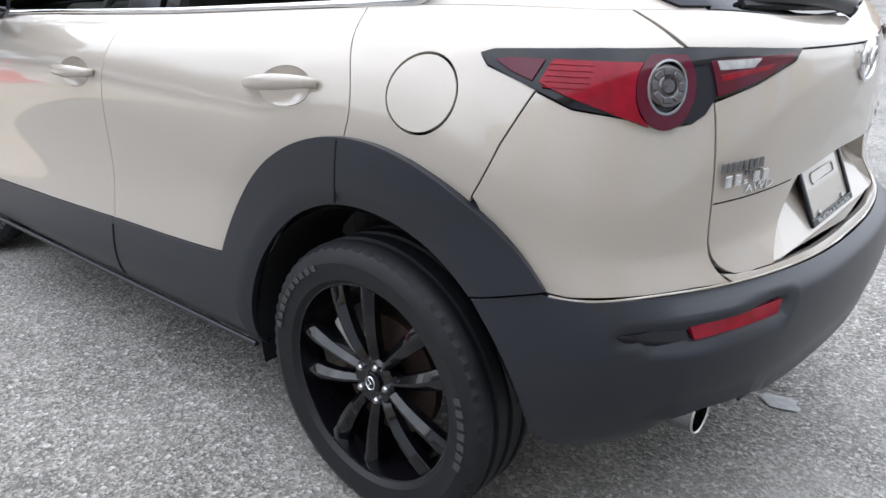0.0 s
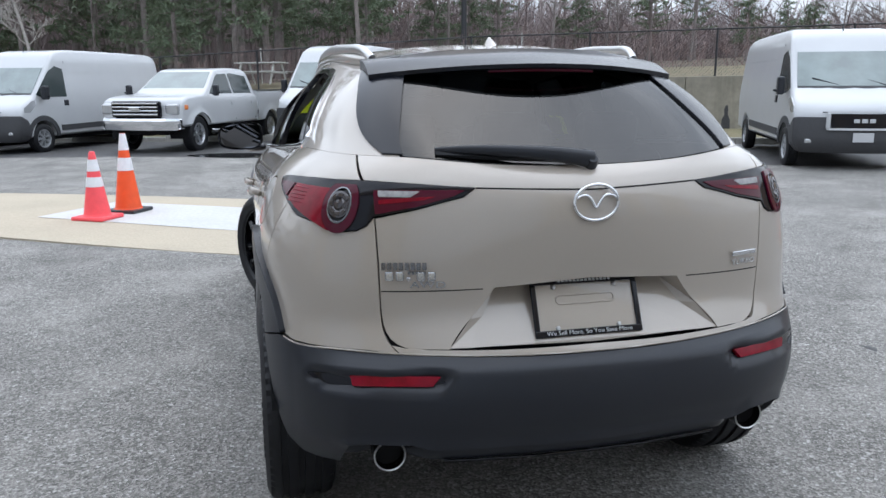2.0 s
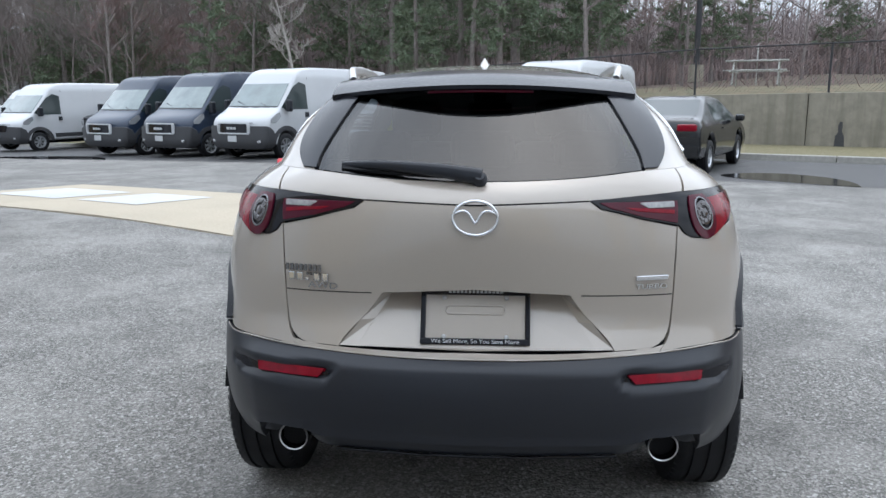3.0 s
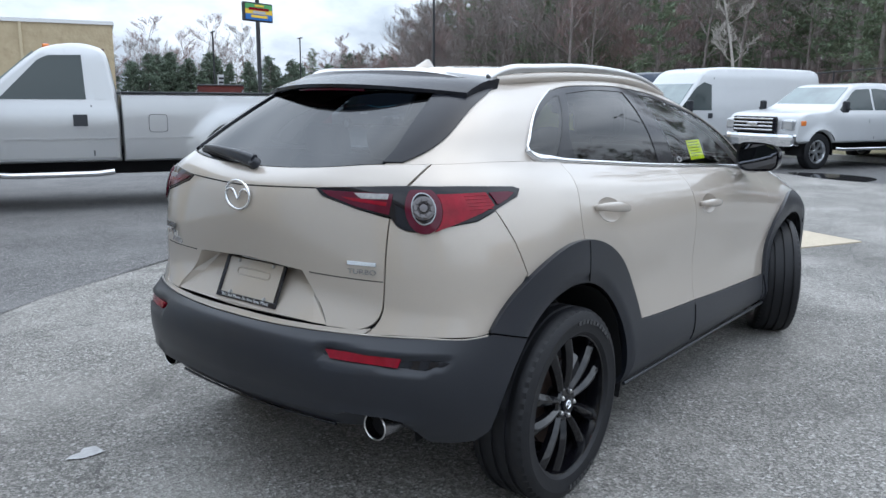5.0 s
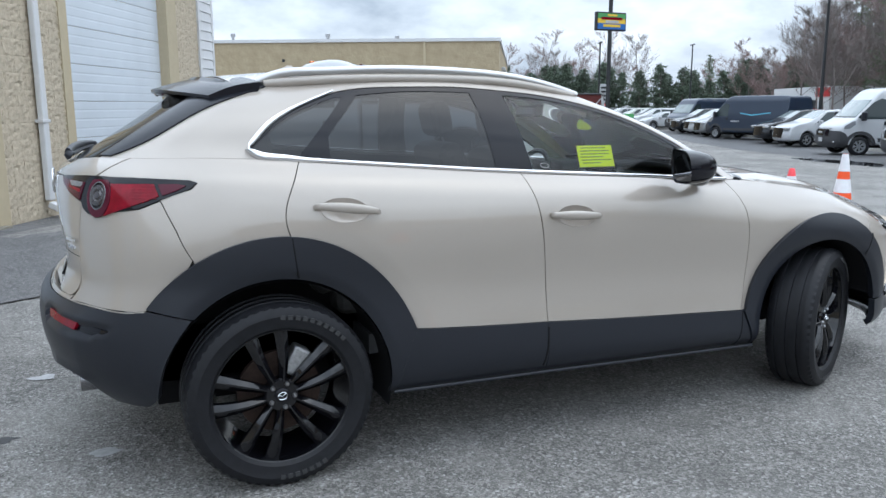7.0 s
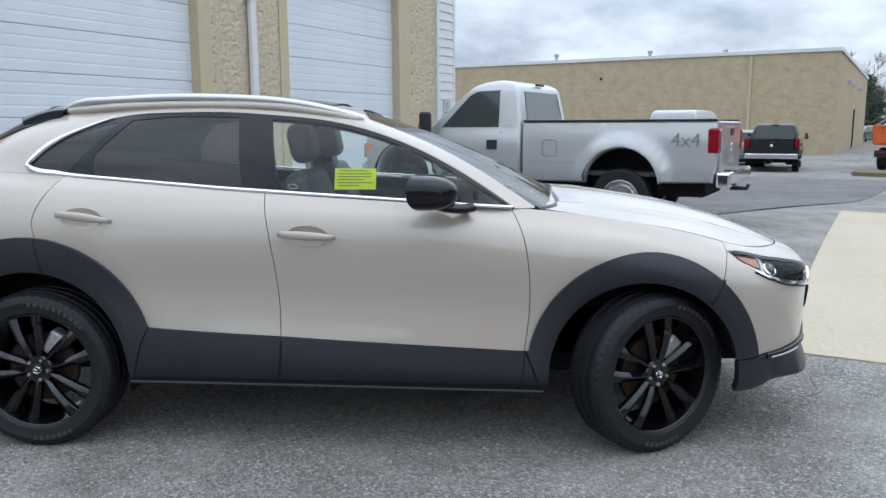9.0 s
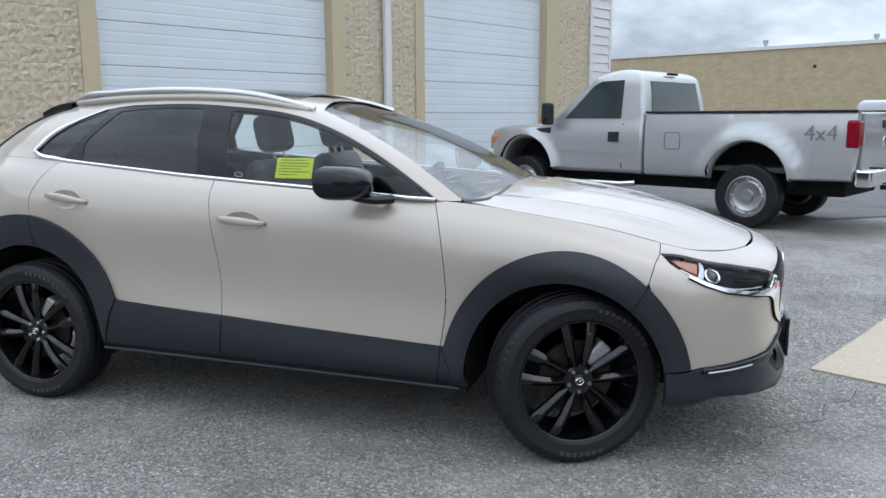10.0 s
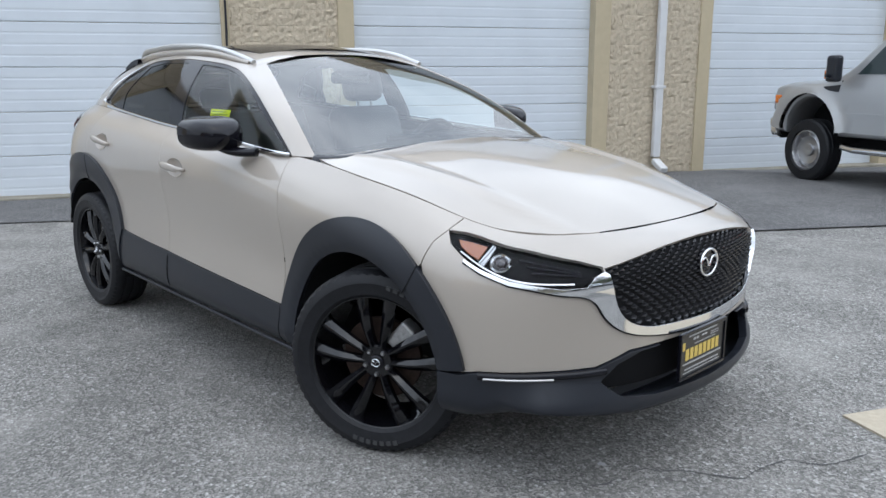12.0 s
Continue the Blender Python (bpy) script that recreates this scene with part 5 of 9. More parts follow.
DLO = cat(smooth_line([(-1.395, 1.240), (-1.31, 1.322), (-1.17, 1.402), (-1.02, 1.452), (-.75, 1.474), (-.50, 1.474), (-.32, 1.462), (-.08, 1.438), (.11, 1.398), (.31, 1.33), (.54, 1.215), (.775, 1.062)]), belt(.775, -1.25) + (0, .004), [(-1.34, 1.213)])
dlo_uv = cab(DLO)
top_v = CABIN.V
frame_out = cat(cab([(-1.60, 1.217)]), cab(belt(-1.55, .78) + (0, .001)))
u0, u1 = CABIN.knots[2] + 0.012, CABIN.knots[9] + 0.072
ring = cat([(u, 0.0) for u in np.linspace(u0, u1, 60)], [(CABIN.knots[9] + 0.090, top_v)], [(u, top_v) for u in np.linspace(CABIN.knots[9] + 0.080, CABIN.knots[2] + 0.0, 60)])
cabin_frames = both("cabin_side", eased(cut_panel(CABIN, ring, [dlo_uv], depth=0.03, gap=0.0)), M_BODY)
both("window_surround", cut_panel(CABIN, inset(tidy(dlo_uv, .02), -0.004), [cab(QW), cab(RW), cab(FW)], off=-0.004, depth=0.02, gap=0.0), M_GLOSS_BLACK, "gloss black window frame")
both("quarter_window", cut_panel(CABIN, cab(QW), off=-0.006, depth=0.003, gap=-0.004), M_TINT, "dark tinted glass")
sheet("rear_window", cut_panel(CABIN, cab(RW), off=-0.007, depth=0.003, gap=-0.004), M_TINT, car, "dark tinted glass", True)
sheet("front_window", cut_panel(CABIN, cab(FW), off=-0.007, depth=0.003, gap=-0.004), M_GLASS, car, "clear green-tinted glass", True)

# rear window, spoiler and their black corner wings
gk = CABIN.knots
rg = cat([(u, 0.004) for u in np.linspace(0, gk[2] + 0.035, 16)], [(gk[2] + .03, .08), (gk[2] + .012, .18), (gk[2] - .01, top_v * .8)], [(u, top_v * .8) for u in np.linspace(gk[2] - .04, 0, 14)])
rg = cat(rg, (rg * (-1, 1))[::-1])
rear_glass = sheet("rear_glass", cut_panel(CABIN, rg, off=-0.002, depth=0.004), M_TINT, car, "dark tinted rear window")
wing = cat(smooth_line([(gk[2] + .052, .004), (gk[2] + .092, .07), (gk[3] + .01, top_v * .55), (gk[3] + .07, top_v * .80), (gk[3] + .13, top_v * .97)]), [(gk[2] - .03, top_v * .98), (gk[2] - .03, top_v * .8)], smooth_line([(gk[2] - .025, top_v * .7), (gk[2] - .006, .17), (gk[2] + .004, .06), (gk[2] + .002, .004)]))
both("corner_wing", cut_panel(CABIN, wing, off=0.006, depth=0.02), M_SATIN_BLACK, "gloss black corner wing")

# windscreen
wk = lambda f: gk[10] * (1 - f) + gk[12] * f
ws = cat([(u, 0.006) for u in np.linspace(CABIN.U, gk[10] - .05, 24)], [(u, top_v) for u in np.linspace(gk[10] - .02, CABIN.U, 24)])
ws = cat(ws, (np.array([2 * CABIN.U, 0]) + ws * (-1, 1))[::-1])
sheet("windscreen", cut_panel(CABIN, ws, off=-0.003, depth=0.004, gap=0.001), M_SCREEN, car, "clear windscreen glass")

band = cat([(u, 0.006) for u in np.linspace(CABIN.U, gk[10] - .05, 24)], [(u, .036) for u in np.linspace(gk[10] - .045, CABIN.U, 24)])
sheet("screen_band", cut_panel(CABIN, cat(band, (np.array([2 * CABIN.U, 0]) + band * (-1, 1))[::-1]), off=-0.006, depth=0.002, gap=0), M_GLOSS_BLACK, car, "black band along the windscreen's foot")

# roof and hood as crowned sheets between their edge lines
def crowned(name, edge, centre, material, n=60, m=25, power=2.2, lip=0.012, ridge=None, label="", parent=None):
    """A sheet whose cross-sections rise from the edge line to the centre line."""
    bm = bmesh.new()
    e, c = smooth_line(edge, 0.01), smooth_line(centre, 0.01)
    t = np.linspace(0, 1, n)
    E = np.stack([np.interp(t, np.linspace(0, 1, len(e)), e[:, k]) for k in range(3)], 1)
    C = np.stack([np.interp(t, np.linspace(0, 1, len(c)), c[:, k]) for k in range(3)], 1)
    rows = []
    for i in range(n):
        row = []
        for k in range(2 * m + 1):
            q = (k - m) / m
            w = abs(q) ** power
            x = C[i, 0] + (E[i, 0] - C[i, 0]) * q * q
            zz = C[i, 2] + (E[i, 2] - C[i, 2]) * w
            y = E[i, 1] * q
            if ridge:
                zz += ridge(x, y, t[i], q)
            row.append((x, y, zz))
        a, b = row[0], row[-1]
        row = [(a[0], a[1] * 0.997, a[2] - lip)] + row + [(b[0], b[1] * 0.997, b[2] - lip)]
        rows.append([bm.verts.new(p) for p in row])
    for i in range(n - 1):
        for k in range(2 * m + 2):
            bm.faces.new((rows[i][k], rows[i][k + 1], rows[i + 1][k + 1], rows[i + 1][k]))
    bmesh.ops.recalc_face_normals(bm, faces=bm.faces)
    if sum(f.normal.z for f in bm.faces) < 0:
        bmesh.ops.reverse_faces(bm, faces=bm.faces)
    return part(name, bm, material, parent or car, label, smooth=50)


roof = crowned("roof", [(-1.40, .456, 1.485), (-1.25, .486, 1.48), (-1.0, .531, 1.487), (-.55, .561, 1.492), (-.2, .563, 1.470), (.0, .556, 1.448), (.12, .527, 1.435), (.12, .47, 1.44)], [(-1.44, 0, 1.52), (-1.2, 0, 1.541), (-.9, 0, 1.556), (-.5, 0, 1.556), (-.2, 0, 1.535), (.04, 0, 1.491)], M_BODY, power=2.6)


def hood_ridge(x, y, t, q):
    a = abs(y)
    line = 0.60 - 0.14 * t
    return 0.018 * math.exp(-((a - line) / 0.030) ** 2) * (1 - t * t) * min(1, 5 * t) + 0.009 * math.exp(-(a / 0.30) ** 4) * (1 - t * t)


hood = crowned("hood", [(.885, .728, 1.055), (.97, .742, 1.042), (1.2, .7405, 1.006), (1.5, .720, .955), (1.66, .695, .913), (1.80, .642, .876), (1.90, .577, .866), (1.98, .497, .861), (2.03, .39, .861)], [(1.0, 0, 1.088), (1.25, 0, 1.065), (1.55, 0, 1.02), (1.8, 0, .963), (1.98, 0, .902), (2.078, 0, .863)], M_BODY, power=2.4, ridge=hood_ridge)

# ---- the crossover's front end ----
def half(p):
    """An outline of the half y > 0 at the front, closed over the centre line."""
    return cat(p, (np.array([2 * BODY.U, 0]) + p * (-1, 1))[::-1])


HL_TOP = cat(side([(1.690, .872), (1.74, .868), (1.79, .858)]), front([(.685, .836), (.644, .823), (.56, .796), (.505, .776)]))
HL_LOW = cat(front([(.508, .762), (.545, .748), (.572, .720), (.635, .716), (.70, .727), (.747, .739)]), side([(1.86, .768), (1.79, .803), (1.73, .838)]))
HEADLAMP = cat(HL_TOP, HL_LOW)
GRILLE = front(cat(smooth_line([(0, .822), (.13, .818), (.26, .808), (.38, .791), (.500, .771)]), smooth_line([(.500, .771), (.489, .70), (.465, .640), (.425, .592), (.355, .560), (.22, .545), (0, .538)])))
INTAKE = front([(0, .482), (.21, .481), (.36, .472), (.45, .442), (.502, .392), (.43, .338), (.30, .322), (0, .316)])
skin = cat(top_edge(BODY.U, BODY.knots[9] + 0.16, 30), side(cat(SEAM_F, sub(FRONT_OUT, 1.655, None), (1.805, .415))), front([(.80, .428), (.67, .437), (.52, .442), (.40, .482), (0, .488)]))
skin = half(skin)
hl2 = np.array([2 * BODY.U, 0]) + HEADLAMP * (-1, 1)
front_bumper = sheet("front_bumper", cut_panel(BODY, skin, [HEADLAMP, hl2, half(GRILLE)], bulge=flare, step=0.02), M_BODY, car)
low = cat(front([(0, .487), (.40, .481), (.52, .441), (.67, .436), (.80, .427)]), side(cat([(1.805, .413), (1.728, .412)], arc(1.325, .345, .405, .41, 6, -10, 8))), front([(.74, .255), (.55, .243), (.3, .238), (0, .238)]))


def lip_relief(V, P):
    z, y = P[:, 2], np.abs(P[:, 1])
    edge = np.interp(y, [0, .40, .62, .72, .78, .82], [.287, .294, .314, .321, .342, .385])
    up = .046 * np.clip(1 - (z - edge) / .095, 0, 1)
    under = .046 - .08 * np.clip((edge - z) / .05, 0, 1)
    return np.where(z > edge, up, under) * np.clip((.79 - y) / .12, 0, 1)


lower_bumper = sheet("lower_bumper", cut_panel(BODY, half(low), [half(INTAKE)], off=0.010, depth=0.03, step=0.012, bulge=lip_relief), M_BLACK, car, "dark grey plastic lower bumper")
sheet("lower_intake", cut_panel(BODY, half(INTAKE), off=-0.05, depth=0, gap=-0.02), M_DARK, lower_bumper, "black air intake")
sheet("grille_back", cut_panel(BODY, half(GRILLE), off=-0.045, depth=0, gap=-0.012), M_DARK, front_bumper, "black grille backing")
# chrome wing round the lower grille, running out under the lamps
WING_UP = cat(front(smooth_line([(0, .539), (.22, .546), (.355, .561), (.425, .593), (.465, .641), (.488, .70), (.497, .752)])), front([(.510, .760), (.545, .746), (.572, .719), (.635, .715), (.70, .726), (.747, .738)]), side([(1.86, .767), (1.80, .793)]))
WING_LOW = cat(side([(1.80, .787), (1.862, .757)]), front(smooth_line([(.75, .726), (.70, .713), (.635, .698), (.575, .688), (.545, .668), (.515, .625), (.475, .582), (.425, .552), (.35, .530), (.22, .512), (0, .504)])))
for mirror in (False, True):
    sheet("chrome_wing", cut_panel(BODY, cat(WING_UP, WING_LOW), off=0.010, depth=0.02, gap=0, step=.014), M_CHROME, front_bumper, "polished chrome grille wing", mirror)
    f = (1, -1 if mirror else 1, 1)
    q, nn = BODY.at(WING_LOW)
    part("wing_joint", tube((q + nn * .004) * f, .006, seg=6), M_DARK, front_bumper, "dark joint below the wing", smooth=60)
    q, nn = BODY.at(front(np.stack([np.linspace(.80, .49, 16), np.interp(np.linspace(.80, .49, 16), [.49, .52, .67, .8], [.428, .427, .425, .418])], 1)))
    part("bumper_joint", tube((q + nn * .009) * f, .013, seg=8, flat=.8), M_GLOSS_BLACK, car, "black strip round the running light", smooth=60)

# small tongues of the grille in staggered rows
bm = bmesh.new()
poly = half(GRILLE)
lo, hi = poly.min(0), poly.max(0)
row = 0
v = lo[1] + 0.012
while v < hi[1]:
    u = lo[0] + (0.022 if row % 2 else 0.0)
    while u < hi[0]:
        c = np.array([(u, v)])
        if inside(c, poly)[0] and inside(c + (0.02, 0), poly)[0] and inside(c - (0.02, 0), poly)[0]:
            p, nn = BODY.at([(u - .014, v - .004), (u, v + .006), (u + .014, v - .004), (u, v - .007)])
            o = p - nn * 0.022
            f = p - nn * np.array([.014, .004, .014, .008])[:, None]
            A, C = [bm.verts.new(x) for x in o], [bm.verts.new(x) for x in f]
            bm.faces.new(C)
            for k in range(4):
                bm.faces.new((A[k], A[(k + 1) % 4], C[(k + 1) % 4], C[k]))
        u += 0.044
    v += 0.019
    row += 1
bmesh.ops.recalc_face_normals(bm, faces=bm.faces)
part("grille_mesh", bm, M_GRILLE, front_bumper, "gloss black grille of small tongues")
sheet("grille_net", cut_panel(BODY, half(GRILLE), off=-0.022, depth=0, gap=-0.006), M_DARK, front_bumper, "black grille net")


def emblem(parent, m, sx=0.062, sz=0.048):
    """A chrome oval with a wing-like V in it."""
    ring = [(sx * math.cos(a), sz * math.sin(a), 0) for a in np.linspace(0, 2 * math.pi, 40, endpoint=False)]
    wing = [(-sx * .92, sz * .25, 0), (-sx * .5, sz * .42, 0), (-sx * .2, sz * .1, 0), (0, -sz * .28, 0), (sx * .2, sz * .1, 0), (sx * .5, sz * .42, 0), (sx * .92, sz * .25, 0)]
    bm = join_bm(tube(ring, 0.0048, seg=8, closed=True), tube(smooth_line(wing, 0.006), 0.0042, seg=8))
    return part("emblem", moved(bm, m), M_CHROME, parent, "chrome oval emblem", smooth=60)


part("emblem_base", moved(revolve([(0.0001, .004), (.058, .003), (.062, 0), (.06, -.012)], 40, "Z"), pose(2.218, 0, .725, 90, 0, 90) @ Matrix.Diagonal((1.0, .8, 1, 1))), M_GLOSS_BLACK, front_bumper, "black emblem base", smooth=40)
emblem(front_bumper, pose(2.226, 0, .725, 90, 0, 90), .058, .047)

# headlamps: a clear cover over a dark recess with a projector, a chrome edge and an amber reflector
for mirror in (False, True):
    f = np.array((1, -1 if mirror else 1, 1))
    lamp = sheet("headlamp", cut_panel(BODY, HEADLAMP, off=-0.028, depth=0, gap=-0.004), M_DARK, car, "headlamp with amber reflector and clear cover", mirror)
    sheet("lamp_cover", cut_panel(BODY, HEADLAMP, off=0.002, depth=0.004, gap=0.001), M_CLEAR, lamp, "clear headlamp cover", mirror)
    sheet("amber_reflector", cut_panel(BODY, side([(1.735, .855), (1.78, .849), (1.832, .838), (1.836, .800), (1.80, .815), (1.76, .836)]), off=-0.010, depth=0.006), M_AMBER, lamp, "amber side reflector", mirror)
    c, nn = BODY.at(front([(.738, .797)]))
    c, nn = (c[0] - nn[0] * .020) * f, nn[0] * f
    rot = Vector(nn).to_track_quat("Z", "Y").to_matrix().to_4x4()
    part("projector", moved(revolve([(.0001, .018), (.012, .0165), (.021, .010), (.025, .002), (.03, .002), (.031, -.01)], 28, "Z"), Matrix.Translation(c) @ rot), M_LENS, lamp, "round glass projector", smooth=50)
    part("projector_ring", moved(revolve([(.0255, .004), (.030, .007), (.035, .003), (.035, -.012), (.026, -.01)], 28, "Z"), Matrix.Translation(c) @ rot), M_CHROME, lamp, "chrome projector ring", smooth=50)
    # ribbed bright divider between amber and projector
    for k in range(3):
        x = 1.8385 + k * .0075
        sheet("chrome_divider", cut_panel(BODY, side([(x, .842 - .1 * (x - 1.84)), (x + .005, .841 - .1 * (x - 1.84)), (x + .005, .786 - .45 * (x - 1.84)), (x, .789 - .45 * (x - 1.84))]), off=-0.010 - .002 * (k % 2), depth=0.008, gap=0), M_HEADLAMP, lamp, "ribbed bright divider", mirror)
    # dark fins run from the projector to the inner end
    for z in (.808, .790, .770):
        q, nn = BODY.at(front(np.stack([np.linspace(.69, .57, 8), np.linspace(z, z * .35 + .765 * .65 - .01, 8)], 1)))
        part("lamp_fin", tube((q - nn * .018) * f, .004, seg=6), M_GLOSS_BLACK, lamp, "gloss black lamp fin", smooth=60)
    q, nn = BODY.at(cat(side([(1.77, .822), (1.86, .778)]), front([(.75, .748), (.68, .732), (.60, .730)])))
    part("light_strip", tube(smooth_line((q - nn * .012) * f, .01), .004, seg=8), M_CHROME, lamp, "thin chrome light strip", smooth=60)
    q, nn = BODY.at(front(np.stack([np.linspace(.79, .645, 12), np.linspace(.414, .419, 12)], 1)))
    part("running_light", tube((q + nn * .021) * f, .0042, seg=8), M_SATIN, car, "thin pale running light", smooth=60)

# front plate with its dealer insert, all black with pale bars
PY = -.045
plate_f = part("front_plate", new_box((2.237, PY - .155, .340), (2.248, PY + .155, .500), .004), M_PLATE_BLACK, car, "black dealer plate with gold bars")
part("plate_rim", join_bm(*(new_box((2.240, PY + a, b), (2.254, PY + c_, d), .002) for a, b, c_, d in ((-.160, .492, .160, .506), (-.160, .334, .160, .346), (-.160, .345, -.150, .493), (.150, .345, .160, .493)))), M_GLOSS_BLACK, plate_f, "black plate frame")
for k in range(8):
    part("letter_bar", new_box((2.2485, PY - .120 + k * .0300, .402), (2.2500, PY - .120 + k * .0300 + .022, .442)), M_GOLD, plate_f, "gold letter bar")
part("letter_bar", new_box((2.2485, PY - .142, .442), (2.2500, PY - .126, .470)), M_GOLD, plate_f, "gold letter bar")
for y0, y1, z0, z1 in ((-.10, .10, .484, .489), (-.07, -.03, .468, .476), (-.01, .03, .470, .476), (.05, .11, .462, .465), (.05, .11, .470, .473), (-.06, .09, .452, .455), (-.135, .135, .386, .392), (-.12, .12, .366, .371), (-.13, .13, .354, .358)):
    n_ = int((y1 - y0) / .014)
    for k in range(n_):
        part("text_bar", new_box((2.2485, PY + y0 + (y1 - y0) * k / n_, z0), (2.2495, PY + y0 + (y1 - y0) * (k + .72) / n_, z1)), M_WHITE, plate_f)

# ---- tail lamps ----
for mirror in (False, True):
    f = np.array((1, -1 if mirror else 1, 1))
    lamp = sheet("tail_lamp", cut_panel(BODY, LAMP, off=0.004, depth=0.02, gap=0.001, step=0.02), M_GLOSS_BLACK, car, "red and black wraparound tail lamp", mirror)
    c = rear([(.655, 1.092)])[0]
    around = np.radians(np.arange(0, 360, 8))
    circ = lambda r: np.stack([c[0] + r * np.cos(around), c[1] + r * .98 * np.sin(around)], 1)
    rim = circ(.060)
    rim[:, 1] = np.minimum(rim[:, 1], c[1] + .047)
    sheet("lamp_ring", cut_panel(BODY, rim, [circ(.0395)], off=0.010, depth=0.008, gap=0, step=.010), M_RED_DARK, lamp, "dark red lamp ring", mirror)
    sheet("lamp_bezel", cut_panel(BODY, circ(.0398), [circ(.0368)], off=0.012, depth=0.008, gap=0, step=.008), M_DARKCHROME, lamp, "thin chrome bezel", mirror)
    p, nn = BODY.at([c])
    rot = Vector(nn[0] * f).to_track_quat("Z", "Y").to_matrix().to_4x4()
    lens = part("reversing_lens", moved(revolve([(.0001, .014), (.012, .013), (.014, .009), (.018, .008), (.020, .010), (.030, .0105), (.0365, .009), (.038, 0)], 32, "Z"), Matrix.Translation(p[0] * f) @ rot), M_LENS, lamp, "clear grey round lens", smooth=50)
    for k in range(8):
        g = k * math.pi / 4
        part("lens_facet", moved(new_box((-.006, -.010, 0), (.005, .007, .003), .0015), Matrix.Translation(p[0] * f) @ rot @ pose(.0255 * math.cos(g), .0255 * math.sin(g), .0095, 0, 0, math.degrees(g))), M_LENS, lens)
    inn = rear([(.570, 1.131), (.570, 1.072), (.468, 1.093), (.375, 1.119), (.345, 1.133)])
    sheet("inner_lens", cut_panel(BODY, inn, off=0.0075, depth=0.006, gap=0, step=.012), M_RED_DARK, lamp, "deep red inner lens", mirror)
    bar = rear([(.560, 1.107), (.560, 1.097), (.450, 1.109), (.42, 1.118)])
    sheet("light_bar", cut_panel(BODY, bar, off=0.009, depth=0.004, gap=0, step=.01), M_RED, lamp, "brighter red light bar", mirror)
    rv = rear([(.560, 1.130), (.560, 1.116), (.483, 1.116), (.458, 1.130)])
    sheet("reversing_strip", cut_panel(BODY, rv, off=0.009, depth=0.004, gap=0, step=.01), M_CAST, lamp, "clear reversing strip", mirror)
    a = np.radians(np.arange(-62, 40, 8))
    out = cat(np.stack([c[0] + .063 * np.cos(a), c[1] + .062 * np.sin(a)], 1), side([(-1.715, 1.130), (-1.705, 1.092), (-1.75, 1.074)]))
    ol = sheet("outer_lens", cut_panel(BODY, out, off=0.0085, depth=0.006, gap=0, step=.012), M_RED, lamp, "bright red outer lens", mirror)
    for k in range(5):
        q, nn = BODY.at(side(np.stack([np.linspace(-1.785, -1.712, 8), np.full(8, 1.122 - k * .0085) - .001 * k], 1)))
        part("lens_rib", tube((q + nn * .0085) * f, .0014, seg=5), M_RED, ol, smooth=60)
    sheet("outer_lens", cut_panel(BODY, side([(-1.702, 1.129), (-1.64, 1.129), (-1.615, 1.124), (-1.65, 1.108), (-1.692, 1.094)]), off=0.0085, depth=0.006, gap=0, step=.012), M_RED_DARK, lamp, "dark red outer lens", mirror)
    sheet("reflector_slot", cut_panel(BODY, cat(rear([(.402, .653), (.45, .657), (.65, .648), (.755, .632)]), rear([(.745, .622), (.70, .613), (.58, .625), (.435, .625)])), off=0.0125, depth=0.004, gap=0, step=.015), M_GLOSS_BLACK, rear_bumper, "black reflector surround", mirror)
    sheet("rear_reflector", cut_panel(BODY, rear([(.425, .653), (.645, .644), (.64, .620), (.447, .630)]), off=0.024, depth=0.014, gap=0, step=.015), M_RED, rear_bumper, "red reflector", mirror)
    # exhaust tip
    bm = revolve([(.036, -.10), (.044, -.10), (.045, .0), (.0435, .003), (.040, .002), (.039, -.09), (.0001, -.09)], 36, "X")
    part("tip_rim", moved(revolve([(.0405, .002), (.0435, .005), (.0455, .001), (.0435, -.003)], 36, "X"), pose(-2.004, .555 * f[1], .410, 0, 0, 180)), M_SATIN, car, "bright rim of the exhaust tip", smooth=50)
    part("exhaust_tip", moved(bm, pose(-2.004, .555 * f[1], .410, 0, 0, 180)), M_DARKCHROME, car, "polished exhaust tip", smooth=40)
    part("exhaust_bore", moved(revolve([(.0001, 0), (.0388, 0)], 30, "X"), pose(-1.975, .555 * f[1], .410)), M_DARK, car, "dark exhaust bore")
# thin bright strip where the paint meets the bumper
uvs = cat(side([(-1.777, .703)]), rear([(.80, .699), (.70, .704), (.58, .7055), (.40, .704), (.2, .700), (0, .698)]))
uvs = cat(uvs, (uvs[:-1] * (-1, 1))[::-1])
q, nn = BODY.at(uvs)
part("bumper_edge_strip", tube(smooth_line(q + nn * .004, .02), .0026, seg=6), M_BODY, rear_bumper, "thin bright edge strip", smooth=60)
q, nn = BODY.at(rear(np.stack([np.linspace(-.318, .318, 20) * 0 + np.abs(np.linspace(-.315, .315, 20)), np.full(20, 1.131) + .009 * np.abs(np.linspace(-1, 1, 20))], 1)))
q[:, 1] *= np.sign(np.linspace(-1, 1, 20))
part("tailgate_crease", tube(q + nn * -.001, .0028, seg=6), M_DARK, tailgate, "dark joint line", smooth=60)
q, nn = BODY.at(rear(np.stack([np.linspace(.565, .30, 12), np.linspace(.868, .872, 12)], 1)))
for s in (1, -1):
    part("tailgate_crease", tube((q - nn * .001) * (1, s, 1), .002, seg=6), M_DARK, tailgate, "dark joint line", smooth=60)
emblem(tailgate, pose(-2.068, 0, 1.098, 90, 0, -90), .062, .048)

